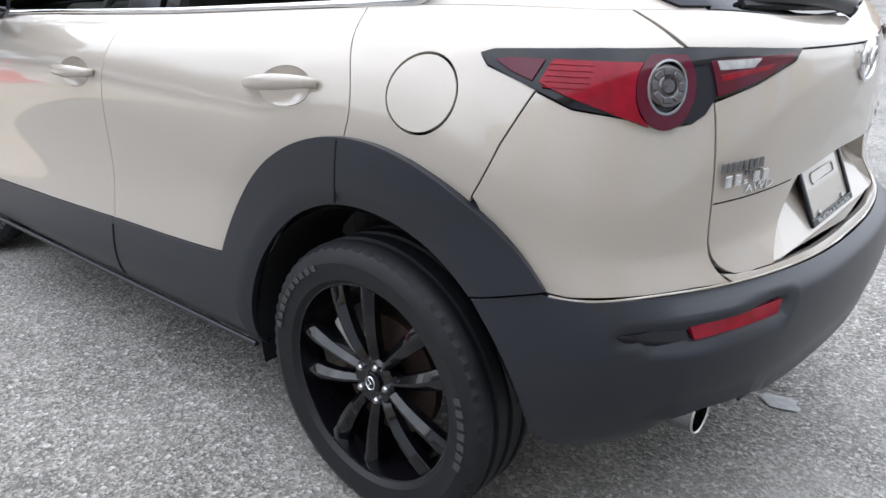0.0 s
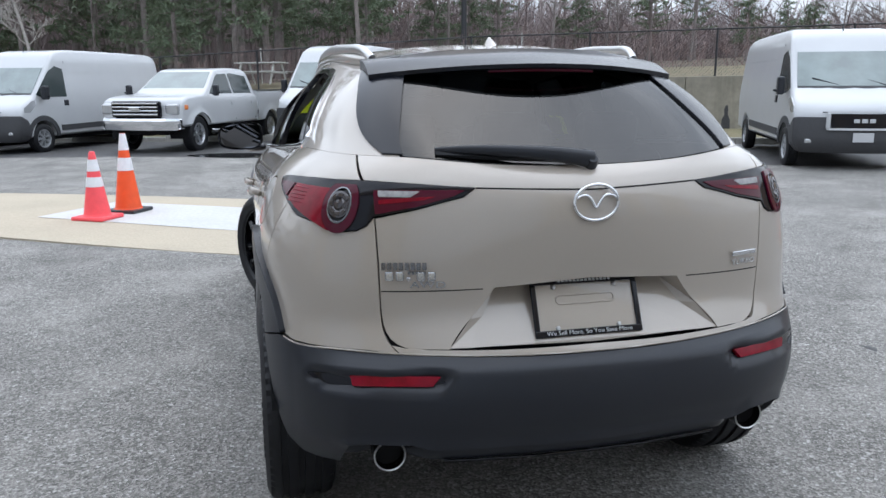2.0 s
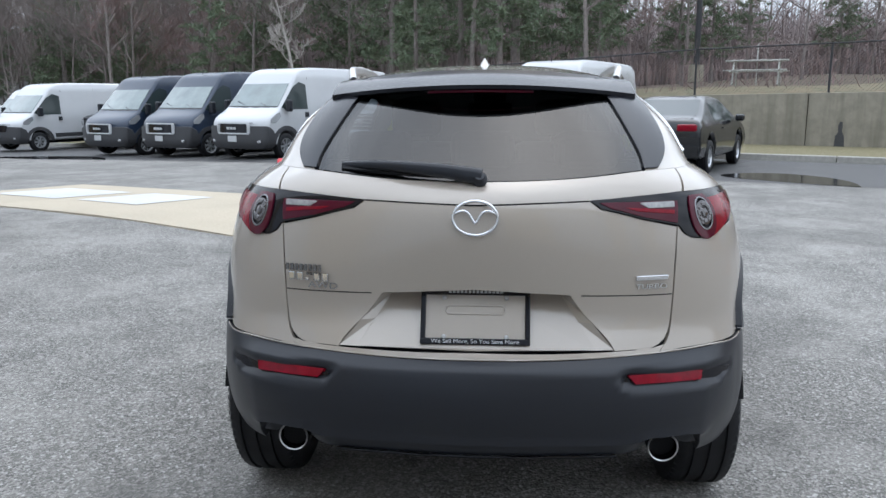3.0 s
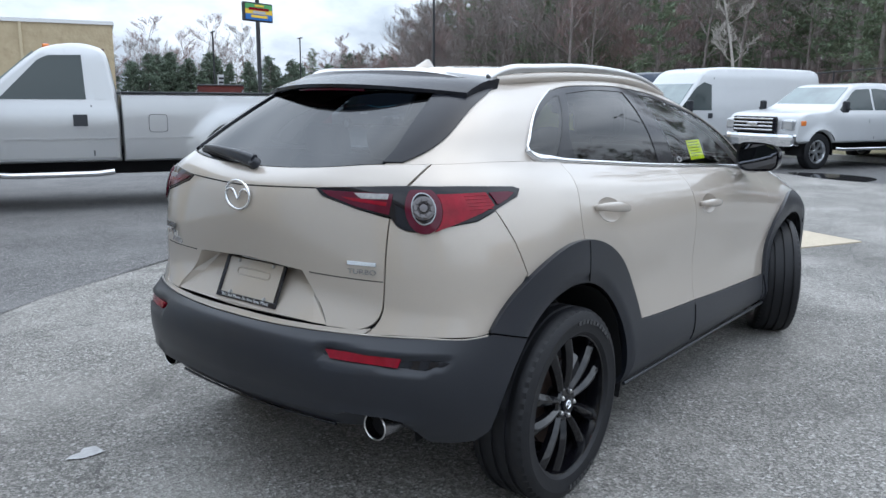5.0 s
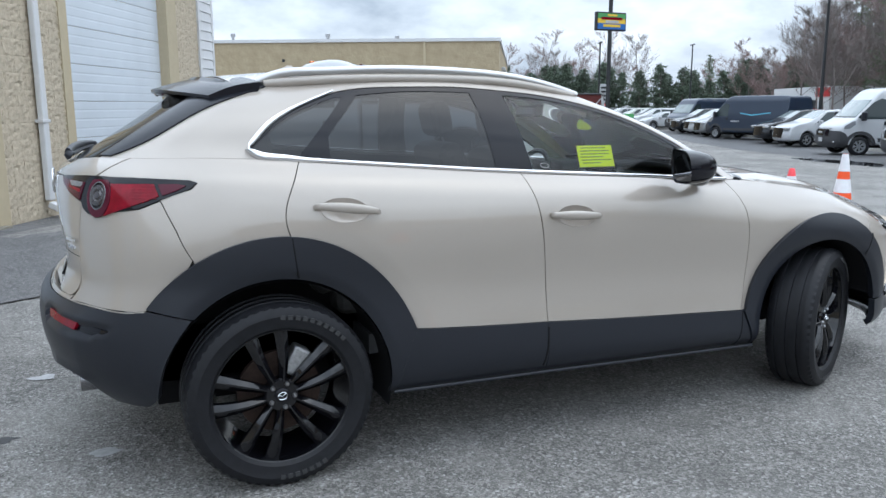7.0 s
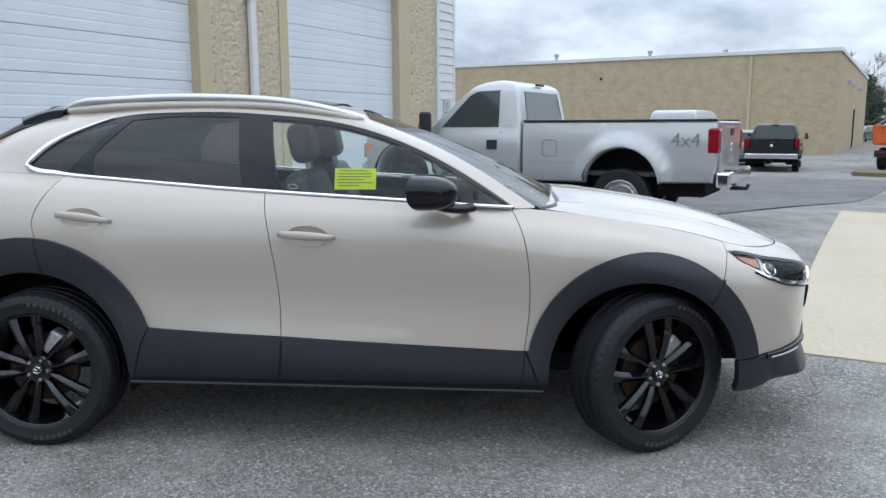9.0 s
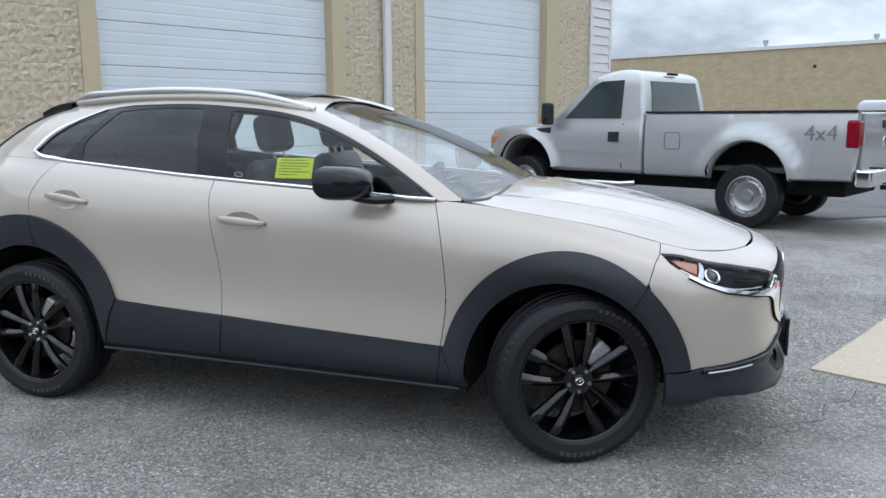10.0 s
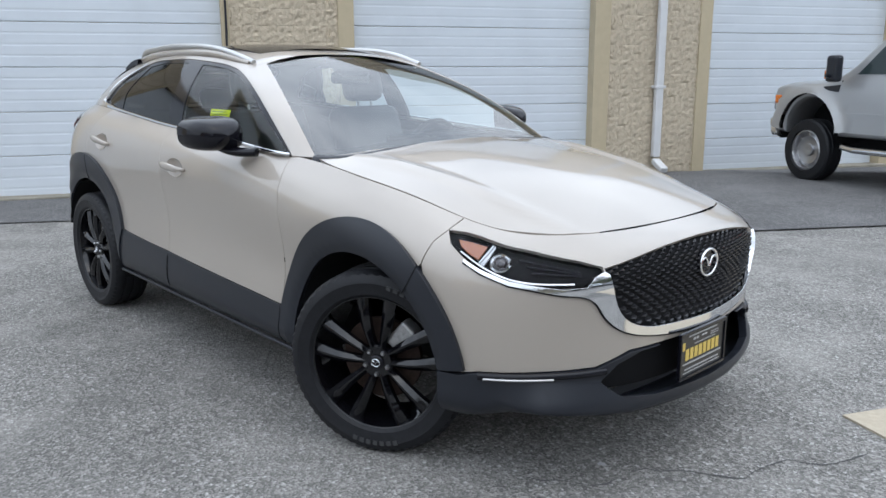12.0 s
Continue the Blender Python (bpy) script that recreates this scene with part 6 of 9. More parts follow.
# lettering of the tailgate: model badge as plain chrome bars, two short words
def on_gate(y, z, d=0.004):
    p, nn = BODY.at(rear([(abs(y), z)]))
    p, nn = p[0], nn[0]
    s = 1 if y >= 0 else -1
    nn = Vector((nn[0], nn[1] * s, nn[2]))
    x = Vector((0, -1, 0))
    x = (x - nn * x.dot(nn)).normalized()
    up = nn.cross(x)
    m = Matrix((x, up, nn)).transposed().to_4x4()
    return Matrix.Translation(Vector((p[0], p[1] * s, p[2])) + nn * d) @ m


part("letters", moved(text_bm("AWD", .026, .003), on_gate(.445, .888) @ Matrix.Diagonal((1.5, 1, 1, 1))), M_CHROME, tailgate, "chrome letters AWD")
part("letters", moved(text_bm("TURBO", .022, .003), on_gate(-.50, .895) @ Matrix.Diagonal((1.35, 1, 1, 1))), M_CHROME, tailgate, "chrome letters TURBO")
part("badge_bar", moved(new_box((-.05, -.007, 0), (.05, .007, .004), .002), on_gate(-.50, .921)), M_CHROME, tailgate, "slim chrome badge")
for k in range(5):
    part("badge_bar", moved(new_box((-.066 + k * .028, -.012, 0), (-.066 + k * .028 + (.021 if k != 2 else .012), .012 if k != 2 else -.002, .004), .003), on_gate(.49, .912)), M_CHROME, tailgate, "chrome badge bar")
for k in range(8):
    part("badge_bar", moved(new_box((-.06 + k * .0155, -.010, 0), (-.06 + k * .0155 + .011, .010, .003), .001), on_gate(.505, .938)), M_DARKCHROME, tailgate, "dark dealer badge bar")
for k in range(5):
    part("badge_bar", moved(new_box((.01 + k * .010, -.004, 0), (.01 + k * .010 + .007, .004, .003)), on_gate(.505, .921)), M_DARKCHROME, tailgate, "dark dealer badge bar")

# rear plate: blank silver blank with an embossed slot, in a black frame with a slogan
PL = Matrix.Translation((-2.020, 0, .803)) @ Euler((radians(66), 0, radians(-90))).to_matrix().to_4x4()
plate = part("rear_plate", moved(new_box((-.152, -.077, -.002), (.152, .077, .002), .003), PL), M_BODY, car, "blank champagne plate in a black dealer frame")
bm = bmesh.new()
for lo, hi in (((-.158, .062, 0), (.158, .083, .009)), ((-.158, -.083, 0), (.158, -.064, .009)), ((-.158, -.065, 0), (-.143, .063, .009)), ((.143, -.065, 0), (.158, .063, .009))):
    box(bm, lo, hi, .003)
part("plate_frame", moved(bm, PL), M_GLOSS_BLACK, plate, "black plate frame")
slot = [(-.085, .012), (-.078, .019), (.078, .019), (.085, .012), (.085, .002), (.078, -.005), (-.078, -.005), (-.085, .002)]
part("slot", moved(tube([(x, y + .012, .003) for x, y in slot], .0025, seg=6, closed=True), PL), M_BODY, plate, smooth=60)
part("slogan", moved(text_bm("We Sell More, So You Save More", .0165, .001), PL @ pose(0, -.0735, .0098) @ Matrix.Diagonal((1.12, 1, 1, 1))), M_WHITE, plate, "white letters We Sell More, So You Save More")
for k in range(14):
    part("text_bar", moved(new_box((-.078 + k * .0115, .067, .009), (-.078 + k * .0115 + .008, .078, .0102)), PL), M_WHITE, plate)
for x, y in ((-.09, .055), (.09, .055), (-.09, -.06), (.09, -.06)):
    part("screw", moved(revolve([(.0001, .006), (.005, .005), (.007, .002), (.007, 0)], 12, "Z"), PL @ pose(x, y, .003)), M_STEEL, plate, smooth=40)

# ---- spoiler, wiper, aerial, rails, chrome, mirrors ----
rings = []
for y in np.linspace(-1, 1, 41):
    yy = y * .515
    e = y * y
    x0, z0 = -1.36 + .065 * e, 1.527 - .040 * e
    xt, zt = -1.668 + .66 * yy * yy, 1.466 - .030 * e
    g = 1.0 if abs(y) < .94 else max(0.0, (1 - abs(y)) / .06)
    top = [(x0 + (xt - x0) * t, z0 + (zt - z0) * t + .012 * math.sin(math.pi * t)) for t in np.linspace(0, 1, 7)]
    q = max(0.0, (abs(y) - .80) / .20) ** 1.5 * .045
    bot = [(xt + .002, zt - .012 - q * .3), (xt + .016, zt - .018 - q * .7), (xt + .05, zt - .020 - q), (xt + .10, zt - .016 - q * .8), (xt + .14, zt - .012 - q * .4), (-1.44 + .12 * e, 1.462 - .03 * e - q * .3)]
    rings.append([(x, yy, zz) for x, zz in top + bot])
part("roof_spoiler", loft_rings(rings), M_SATIN_BLACK, car, "gloss black roof spoiler", smooth=40)
part("brake_light", tube([(-1.652 + .66 * y * y, y, 1.447 - .030 * (y / .515) ** 2) for y in np.linspace(-.17, .17, 12)], .005, seg=8, flat=.7), M_RED_DARK, car, "dark red high brake light", smooth=60)
# black panel between the spoiler and the glass
ub = cat([(u, top_v * (.80 + .06 * (u / gk[2]) ** 4)) for u in np.linspace(0, gk[2] - .03, 18)], [(gk[2] + .0, top_v)], [(u, top_v) for u in np.linspace(gk[2], 0, 14)])
sheet("glass_top_band", cut_panel(CABIN, cat(ub, (ub * (-1, 1))[::-1]), off=0.003, depth=0.004, gap=0), M_GLOSS_BLACK, rear_glass, "black panel above the glass")

WIPE = smooth_line([(-2.005, -.015, 1.205), (-1.998, .06, 1.217), (-1.975, .20, 1.230), (-1.94, .32, 1.234), (-1.905, .40, 1.231)], .025)
wr = [.024 - .015 * k for k in np.linspace(0, 1, len(WIPE))]
wip = part("rear_wiper", tube(WIPE, wr, seg=12, flat=.6), M_BLACK, car, "black rear wiper", smooth=60)
part("wiper_pivot", moved(revolve([(.0001, .026), (.014, .024), (.020, .012), (.022, 0)], 20, "Z"), pose(-1.995, -.010, 1.195, 0, -50, 0)), M_BLACK, wip, smooth=50)
part("wiper_blade", tube([(-1.99, .0, 1.203), (-1.965, .2, 1.211), (-1.91, .40, 1.222)], .009, seg=6), M_RUBBER, wip, "rubber wiper blade")

rings = []
for t in np.linspace(0, 1, 12):
    L = (1 - t) ** .7
    w = .024 * (1 - t) ** .8 + .002
    x0, x1 = -1.185 + .085 * t, -1.02 + .01 * t - .03 * t
    x0 = -1.19 + .105 * t ** .8
    x1 = -1.02 - .045 * t
    zz = 1.532 + .044 * t
    rings.append([((x0 + x1) / 2 - (x1 - x0) / 2 * math.cos(a), w * math.sin(a), zz) for a in np.linspace(0, 2 * math.pi, 16, endpoint=False)])
part("aerial_fin", loft_rings(rings), M_BODY, car, "small fin aerial", smooth=50)

for s in (1, -1):
    q = smooth_line([(-1.305, .475 * s, 1.488), (-1.24, .490 * s, 1.515), (-1.10, .511 * s, 1.530), (-.85, .534 * s, 1.540), (-.5, .546 * s, 1.537), (-.2, .546 * s, 1.512), (0, .541 * s, 1.470), (.10, .535 * s, 1.442)], .03)
    part("roof_rail", tube(q, .0165, seg=12, flat=.85), M_SATIN, car, "satin silver roof rail", smooth=60)
    # filler under the rail
    q2 = smooth_line([(-1.28, .480 * s, 1.482), (-1.1, .513 * s, 1.495), (-.85, .537 * s, 1.505), (-.5, .548 * s, 1.505), (-.2, .548 * s, 1.487), (.08, .538 * s, 1.438)], .03)
    part("rail_base", tube(q2, .020, seg=10), M_BODY, car, smooth=60)
    q, nn = CABIN.at(cab(cat(smooth_line([(-1.03, 1.452), (-1.17, 1.399), (-1.31, 1.320), (-1.378, 1.252)]), smooth_line([(-1.388, 1.238), (-1.36, 1.222), (-1.27, 1.207)]), belt(-1.2, .765) + (0, .006))))
    q = smooth_line((q + nn * .003) * (1, s, 1), .02)
    rr = [.004 + .0085 * math.exp(-((p[0] + 1.33) / .13) ** 2) + (.0035 if p[2] < 1.25 else 0) for p in q]
    part("window_chrome", tube(q, rr, seg=8, flat=.6), M_CHROME, car, "chrome window moulding", smooth=60)
    # door mirror: a rounded box-like shell, the glass facing back
    rings, glass_ring = [], None
    for t in np.linspace(0, 1, 16):
        k = (1 - (1 - t) ** 2.8) ** .5
        x = .540 - .165 * t
        cy, cz = -.932 - .008 * t, 1.136 + .004 * t
        shell = []
        for a in np.linspace(0, 2 * math.pi, 32, endpoint=False):
            c, q = math.cos(a), math.sin(a)
            shell.append((x - .045 * c * k * t - .012 * q * k * t, cy - .116 * k * math.copysign(abs(c) ** .62, c), cz + (.073 - .008 * c) * k * math.copysign(abs(q) ** .62, q)))
        rings.append(shell)
    last = rings[-1]
    cc = np.mean(last, axis=0)
    rings.append([tuple(cc + (np.array(p) - cc) * .90 + np.array((.012, 0, 0))) for p in last])
    bm = loft_rings(rings)
    if s > 0:
        bm = moved(bm, Matrix.Diagonal((1, -1, 1, 1)))
        bmesh.ops.reverse_faces(bm, faces=bm.faces)
    mir = part("door_mirror", bm, M_GLOSS_BLACK, car, "gloss black door mirror", smooth=50)
    part("mirror_foot", tube(smooth_line([(.44, -.915 * -s, 1.084), (.52, -.885 * -s, 1.066), (.59, -.83 * -s, 1.066)], .02), .020, seg=10, flat=1.6), M_GLOSS_BLACK, mir, smooth=60)
    g = [tuple((cc + (np.array(p) - cc) * .89 + np.array((.006, 0, 0))) * (1, 1 if s < 0 else -1, 1)) for p in last]
    bm = bmesh.new()
    bm.faces.new([bm.verts.new(p) for p in (g if s < 0 else g[::-1])])
    part("mirror_glass", bm, M_MIRROR, mir, "mirror glass")
    # liners in the wheel wells
    for cx, r in ((-1.33, .425), (1.325, .41)):
        A0, A1 = (radians(-14), radians(165)) if cx < 0 else (radians(12), radians(194))
        rings = [[(cx + r * math.cos(a), y * s, .352 + r * math.sin(a)) for a in np.linspace(A0, A1, 30)] for y in (.862, .80, .62, .50)]
        bm = loft_rings(rings, closed=False, caps=False)
        bm.faces.new([bm.verts.new((cx + r * math.cos(a), .50 * s, .352 + r * math.sin(a))) for a in np.linspace(radians(-14), radians(194), 30)])
        part("wheel_liner", bm, M_DARK, car, "black wheel well liner", smooth=40)
    # mud flap edge and sill strip
    part("sill_strip", tube([(-.90, .872 * s, .305), (-.2, .878 * s, .296), (.90, .878 * s, .274)], .008, seg=8), M_BLACK, car, smooth=60)
# underside
part("underbody", new_box((-1.80, -.50, .30), (1.95, .50, .60), .04), M_DARK, car, "black underbody")
part("underbody", new_box((-.90, -.82, .27), (.92, .82, .45), .03), M_DARK, car, "black underbody")
# cowl at the windscreen's foot
cw = cat([(u, -.0) for u in np.linspace(gk[10] - .04, CABIN.U, 16)])
q, nn = CABIN.at(cat(cw, (np.array([2 * CABIN.U, 0]) + cw * (-1, 1))[::-1]))
part("cowl", tube(q + np.array((.012, 0, -.022)), .030, seg=8), M_BLACK, car, "black plastic cowl", smooth=60)
# glass roof panel
crowned("sunroof", [(-.62, .40, 1.535), (-.4, .41, 1.531), (-.15, .41, 1.508), (-.06, .40, 1.492)], [(-.64, 0, 1.563), (-.4, 0, 1.5575), (-.2, 0, 1.542), (-.07, 0, 1.523)], M_GLOSS_BLACK, n=20, m=12, lip=.004, label="dark glass sunroof")

# ---- wheels ----
def tyre_bm(r=.350, w=.112, rim=.252, seg=120):
    prof = [(rim, -w * .82), (rim + .012, -w * .93), (rim + .05, -w * 1.0), (r - .030, -w * .97), (r - .010, -w * .88), (r - .002, -w * .74), (r, -w * .62)]
    for g in (-.46, 0.0, .46):
        prof += [(r, w * (g - .10)), (r - .008, w * (g - .085)), (r - .008, w * (g + .085)), (r, w * (g + .10))]
    prof += [(r, w * .62), (r - .002, w * .74), (r - .010, w * .88), (r - .030, w * .97), (rim + .055, w * 1.0), (rim + .050, w * .985), (rim + .012, w * .93), (rim, w * .82)]
    n = len(prof)
    edge = {4, 5, n - 6, n - 7}
    return revolve(prof, seg, "Y", lambda i, k, q: q - (.006 if (i in edge and k % 2) else 0))


def spoke_bm(a_hub, a_rim, y0=.0):
    """One tapered spoke from hub to rim, proud in the middle, in the x-z plane."""
    rings = []
    for t in np.linspace(0, 1, 8):
        a = a_hub + (a_rim - a_hub) * t ** .8
        rr = .048 + (.249 - .048) * t
        c = Vector((rr * math.cos(a), 0, rr * math.sin(a)))
        tn = Vector((-math.sin(a), 0, math.cos(a)))
        w = .013 + .0145 * t
        f = y0 + .008 * math.sin(math.pi * t) - .010 * (1 - t) ** 3 - .004 * t
        prof = [(-w, -.034), (-w * .95, -.014), (-w * .18, 0), (w * .18, 0), (w * .95, -.014), (w, -.034)]
        rings.append([c + tn * p + Vector((0, f + q, 0)) for p, q in prof])
    return loft_rings(rings)


def build_wheel(m, parent):
    """Outward is +y."""
    F = .088
    bms = [revolve([(.256, F - .004), (.259, F + .002), (.256, F + .006), (.248, F + .002), (.243, F - .022), (.232, F - .06), (.222, -.09), (.256, -.10)], 72, "Y")]
    spokes = []
    for k in range(5):
        c = math.pi / 2 + k * 2 * math.pi / 5
        for d in (-1, 1):
            spokes.append(moved(spoke_bm(c + d * radians(19), c + d * radians(13)), pose(0, F - .004, 0)))
    face = (revolve([(.0001, F - .016), (.034, F - .016), (.058, F - .014), (.064, F - .022), (.062, F - .06)], 40, "Y"))
    wheel = part("wheel", bms[0], M_WHEEL, parent, "gloss black ten-spoke alloy wheel", smooth=35)
    wheel.matrix_basis = m
    part("hub_face", face, M_WHEEL, wheel, smooth=35)
    for b_ in spokes:
        part("spoke", b_, M_WHEEL, wheel, smooth=35)
    part("tyre", tyre_bm(), M_RUBBER, wheel, "black road tyre", smooth=30)
    part("brake_disc", revolve([(.0001, .018), (.085, .018), (.086, .022), (.155, .022), (.156, .0), (.0001, .0)], 48, "Y"), M_DISC, wheel, "rust-brown brake disc", smooth=30)
    part("caliper", moved(new_box((-.035, -.02, -.055), (.035, .055, .055), .012), pose(-.13 * math.cos(radians(48)), .0, .13 * math.sin(radians(48)), 0, -42, 0)), M_CAST, wheel, "bare metal brake caliper")
    cap = part("centre_cap", revolve([(.0001, F - .006), (.022, F - .007), (.027, F - .010), (.028, F - .02)], 30, "Y"), M_GLOSS_BLACK, wheel, smooth=40)
    part("cap_ring", tube([(.017 * math.cos(a), F - .005, .014 * math.sin(a)) for a in np.linspace(0, 2 * math.pi, 20, endpoint=False)], .0022, seg=6, closed=True), M_CHROME, cap, "small chrome oval", smooth=60)
    part("cap_ring", tube([(-.015, F - .005, .005), (-.006, F - .005, .005), (0, F - .005, -.004), (.006, F - .005, .005), (.015, F - .005, .005)], .0018, seg=6), M_CHROME, cap, smooth=60)
    for k in range(5):
        a = math.pi / 2 + math.pi + k * 2 * math.pi / 5
        part("lug_nut", moved(revolve([(.0001, .016), (.006, .015), (.009, .010), (.009, -.01)], 6, "Y"), pose(.046 * math.cos(a), F - .018, .046 * math.sin(a))), M_STEEL, wheel)
    # raised lettering on the sidewall as plain bars
    for a0, n, h in ((radians(150), 10, .016), (radians(-75), 7, .018)):
        for k in range(n):
            bm = bmesh.new()
            a = a0 - k * radians(5.2)
            box(bm, (-.0085, -.0015, -h / 2), (.0085, .0015, h / 2), m=pose(0, 0, 0, 0, -math.degrees(a) + 90, 0) @ pose(0, .1125, .303))
            part("sidewall_bar", bm, M_TYRE_TEXT, wheel)
    # valve and hub face behind the spokes
    part("hub", revolve([(.0001, .05), (.05, .05), (.06, .03), (.06, -.05)], 32, "Y"), M_DARK, wheel, smooth=30)
    return wheel


STEER = 27
HUBS = ((-1.3275, .778, 0, 90), (1.335, .778, STEER, 40), (-1.3275, -.778, 0, 12), (1.335, -.785, STEER, 0))
first = None
for x, y, steer, spin in HUBS:
    off = .058 * math.sin(radians(steer))
    m = pose(x + (off if y < 0 else -off), y, .349, 0, 0, steer + (180 if y < 0 else 0)) @ pose(0, 0, 0, 0, spin, 0)
    if first is None:
        first = build_wheel(m, car)
    else:
        copy_thing(first, m)

# ---- cabin inside ----
both("door_card", cut_panel(BODY, side(sh_side := cat(belt(-1.2, .72) + (0, -.02), [(.72, .5), (-.80, .55), (-1.1, .95)])), off=-0.07, depth=0), M_TRIM, "dark door lining")
for mirror in (False, True):
    sheet("headliner_side", cut_panel(CABIN, ring, [inset(tidy(dlo_uv, .02), 0.01)], off=-0.03, depth=0, gap=0.004), M_LINER, car, "pale grey pillar lining", mirror)
crowned("headliner", [(-1.38, .45, 1.46), (-1.0, .51, 1.462), (-.55, .54, 1.465), (-.2, .54, 1.445), (.04, .50, 1.42)], [(-1.42, 0, 1.49), (-1.0, 0, 1.515), (-.5, 0, 1.525), (-.2, 0, 1.505), (.02, 0, 1.465)], M_LINER, n=20, m=10, lip=0, label="pale grey headliner")
part("cabin_floor", new_box((-.95, -.72, .42), (.85, .72, .50)), M_TRIM, car, "dark cabin floor")


def seat(x, y, back=12):
    s = part("seat", moved(new_box((-.25, -.25, .0), (.27, .25, .20), .06, 3), pose(x, y, .52, 0, -6, 0)), M_SEAT, car, "dark leather front seat")
    part("backrest", moved(new_box((-.07, -.24, .0), (.07, .24, .62), .06, 3), pose(x - .26, y, .62, 0, -back - 8, 0)), M_SEAT, s)
    part("headrest", moved(new_box((-.05, -.13, .0), (.06, .13, .19), .05, 3), pose(x - .45, y, 1.235, 0, -back, 0)), M_SEAT, s)
    for d in (-.05, .05):
        part("headrest_post", tube([(x - .43, y + d, 1.18), (x - .45, y + d, 1.26)], .007, seg=6), M_STEEL, s)
    return s


seat(.25, .36)
seat(.25, -.36)
rs = part("seat", new_box((-1.05, -.62, .55), (-.55, .62, .74), .06, 3), M_SEAT, car, "dark leather rear bench")
part("backrest", moved(new_box((-.07, -.62, 0), (.07, .62, .56), .05, 3), pose(-1.05, 0, .66, 0, -24, 0)), M_SEAT, rs)
for y in (-.38, 0, .38):
    part("headrest", moved(new_box((-.045, -.12, 0), (.045, .12, .14), .04, 3), pose(-1.28, y, 1.17, 0, -15, 0)), M_SEAT, rs)
dash = part("dashboard", new_box((.52, -.70, .72), (.98, .70, 1.03), .07, 3), M_TRIM, car, "dark soft dashboard")
part("instrument_hood", moved(new_box((-.1, -.17, -.03), (.12, .17, .04), .03), pose(.56, .36, 1.05)), M_TRIM, dash)
part("screen", new_box((.60, -.13, 1.03), (.63, .13, 1.10), .008), M_GLOSS_BLACK, dash, "black dashboard screen")
whl = [(.37 + .185 * math.cos(a) * .35, .36 + .185 * math.sin(a), .97 + .185 * math.cos(a) * .93) for a in np.linspace(0, 2 * math.pi, 36, endpoint=False)]
sw = part("steering_wheel", tube(whl, .015, seg=8, closed=True), M_TRIM, car, "dark steering wheel", smooth=60)
part("wheel_boss", moved(new_box((-.03, -.07, -.06), (.03, .07, .05), .02), pose(.38, .36, .96, 0, 20, 0)), M_TRIM, sw)
part("wheel_spoke", new_box((.365, .19, .95), (.385, .53, .98), .008), M_TRIM, sw)
part("interior_mirror", moved(new_box((-.02, -.12, -.03), (.02, .12, .03), .015), pose(.16, 0, 1.37)), M_GLOSS_BLACK, car, "black interior mirror")
part("sensor_housing", moved(new_box((-.08, -.09, -.02), (.08, .09, .02), .015), pose(.13, 0, 1.425, 0, 28, 0)), M_TRIM, car, "black camera housing at the windscreen")
part("dashboard_paper", moved(new_box((-.10, -.14, 0), (.10, .14, .002)), pose(.72, .50, 1.036, 0, 3, 12)), M_YELLOW, car, "yellow paper lying on the dashboard")
# small pale round mark at the lower corner of the front passenger window
c_ = cab([(-.185, 1.152)])[0]
q, nn = CABIN.at([(c_[0] + .016 * math.cos(a), c_[1] + .016 * math.sin(a)) for a in np.linspace(0, 2 * math.pi, 20, endpoint=False)])
part("window_mark", tube((q - nn * .004) * (1, -1, 1), .0022, seg=6, closed=True), M_SCRAP, car, "small pale round mark on the glass")
# yellow notice inside the front passenger window
q, nn = CABIN.at(cab([(-.005, 1.234), (.175, 1.233), (.175, 1.142), (-.005, 1.142)]))
q = q - nn * .016
bm = bmesh.new()
vs = [bm.verts.new(p * (1, -1, 1)) for p in q]
vs2 = [bm.verts.new((p - n_ * .001) * (1, -1, 1)) for p, n_ in zip(q, nn)]
bm.faces.new(vs)
bm.faces.new(vs2[::-1])
for k in range(4):
    bm.faces.new((vs[k], vs2[k], vs2[(k + 1) % 4], vs[(k + 1) % 4]))
bmesh.ops.recalc_face_normals(bm, faces=bm.faces)
note = part("window_notice", bm, M_YELLOW, car, "bright yellow paper notice behind the glass")
ex, ez = (q[1] - q[0]), (q[3] - q[0])
for k, (a, b) in enumerate(((.1, .8), (.06, .9), (.08, .88), (.06, .7), (.08, .92), (.1, .6))):
    f = .12 + k * .14
    p0, p1 = q[0] + ex * a + ez * f + nn[0] * .0015, q[0] + ex * b + ez * f + nn[0] * .0015
    part("text_bar", tube([p0 * (1, -1, 1), p1 * (1, -1, 1)], .0022, seg=4), M_OLIVE, note)

# ---- other vehicles; x to the front, y to the left, origin on the ground amid the axles ----
def arch_pts(cx, r, z0, cz=.36, n=16):
    """The edge of a wheel opening, from its front foot over to its rear foot."""
    a0 = math.asin(min(.99, max(-.99, (z0 - cz) / r)))
    return [(cx + r * math.cos(a), cz + r * math.sin(a)) for a in np.linspace(a0, math.pi - a0, n)]


def rounded(pts, n=2):
    """A polyline with its corners cut round."""
    p = np.array(pts, float)
    for _ in range(n):
        a, b = p[:-1], p[1:]
        q = np.stack([a * .78 + b * .22, a * .22 + b * .78], 1).reshape(-1, 2)
        p = np.concatenate([p[:1], q, p[-1:]])
    return [tuple(x) for x in p]


def half_width(z, table):
    zs, ws = [p[0] for p in table], [p[1] for p in table]
    return float(np.mean([np.interp(z + d, zs, ws) for d in (-.045, -.015, .015, .045)]))


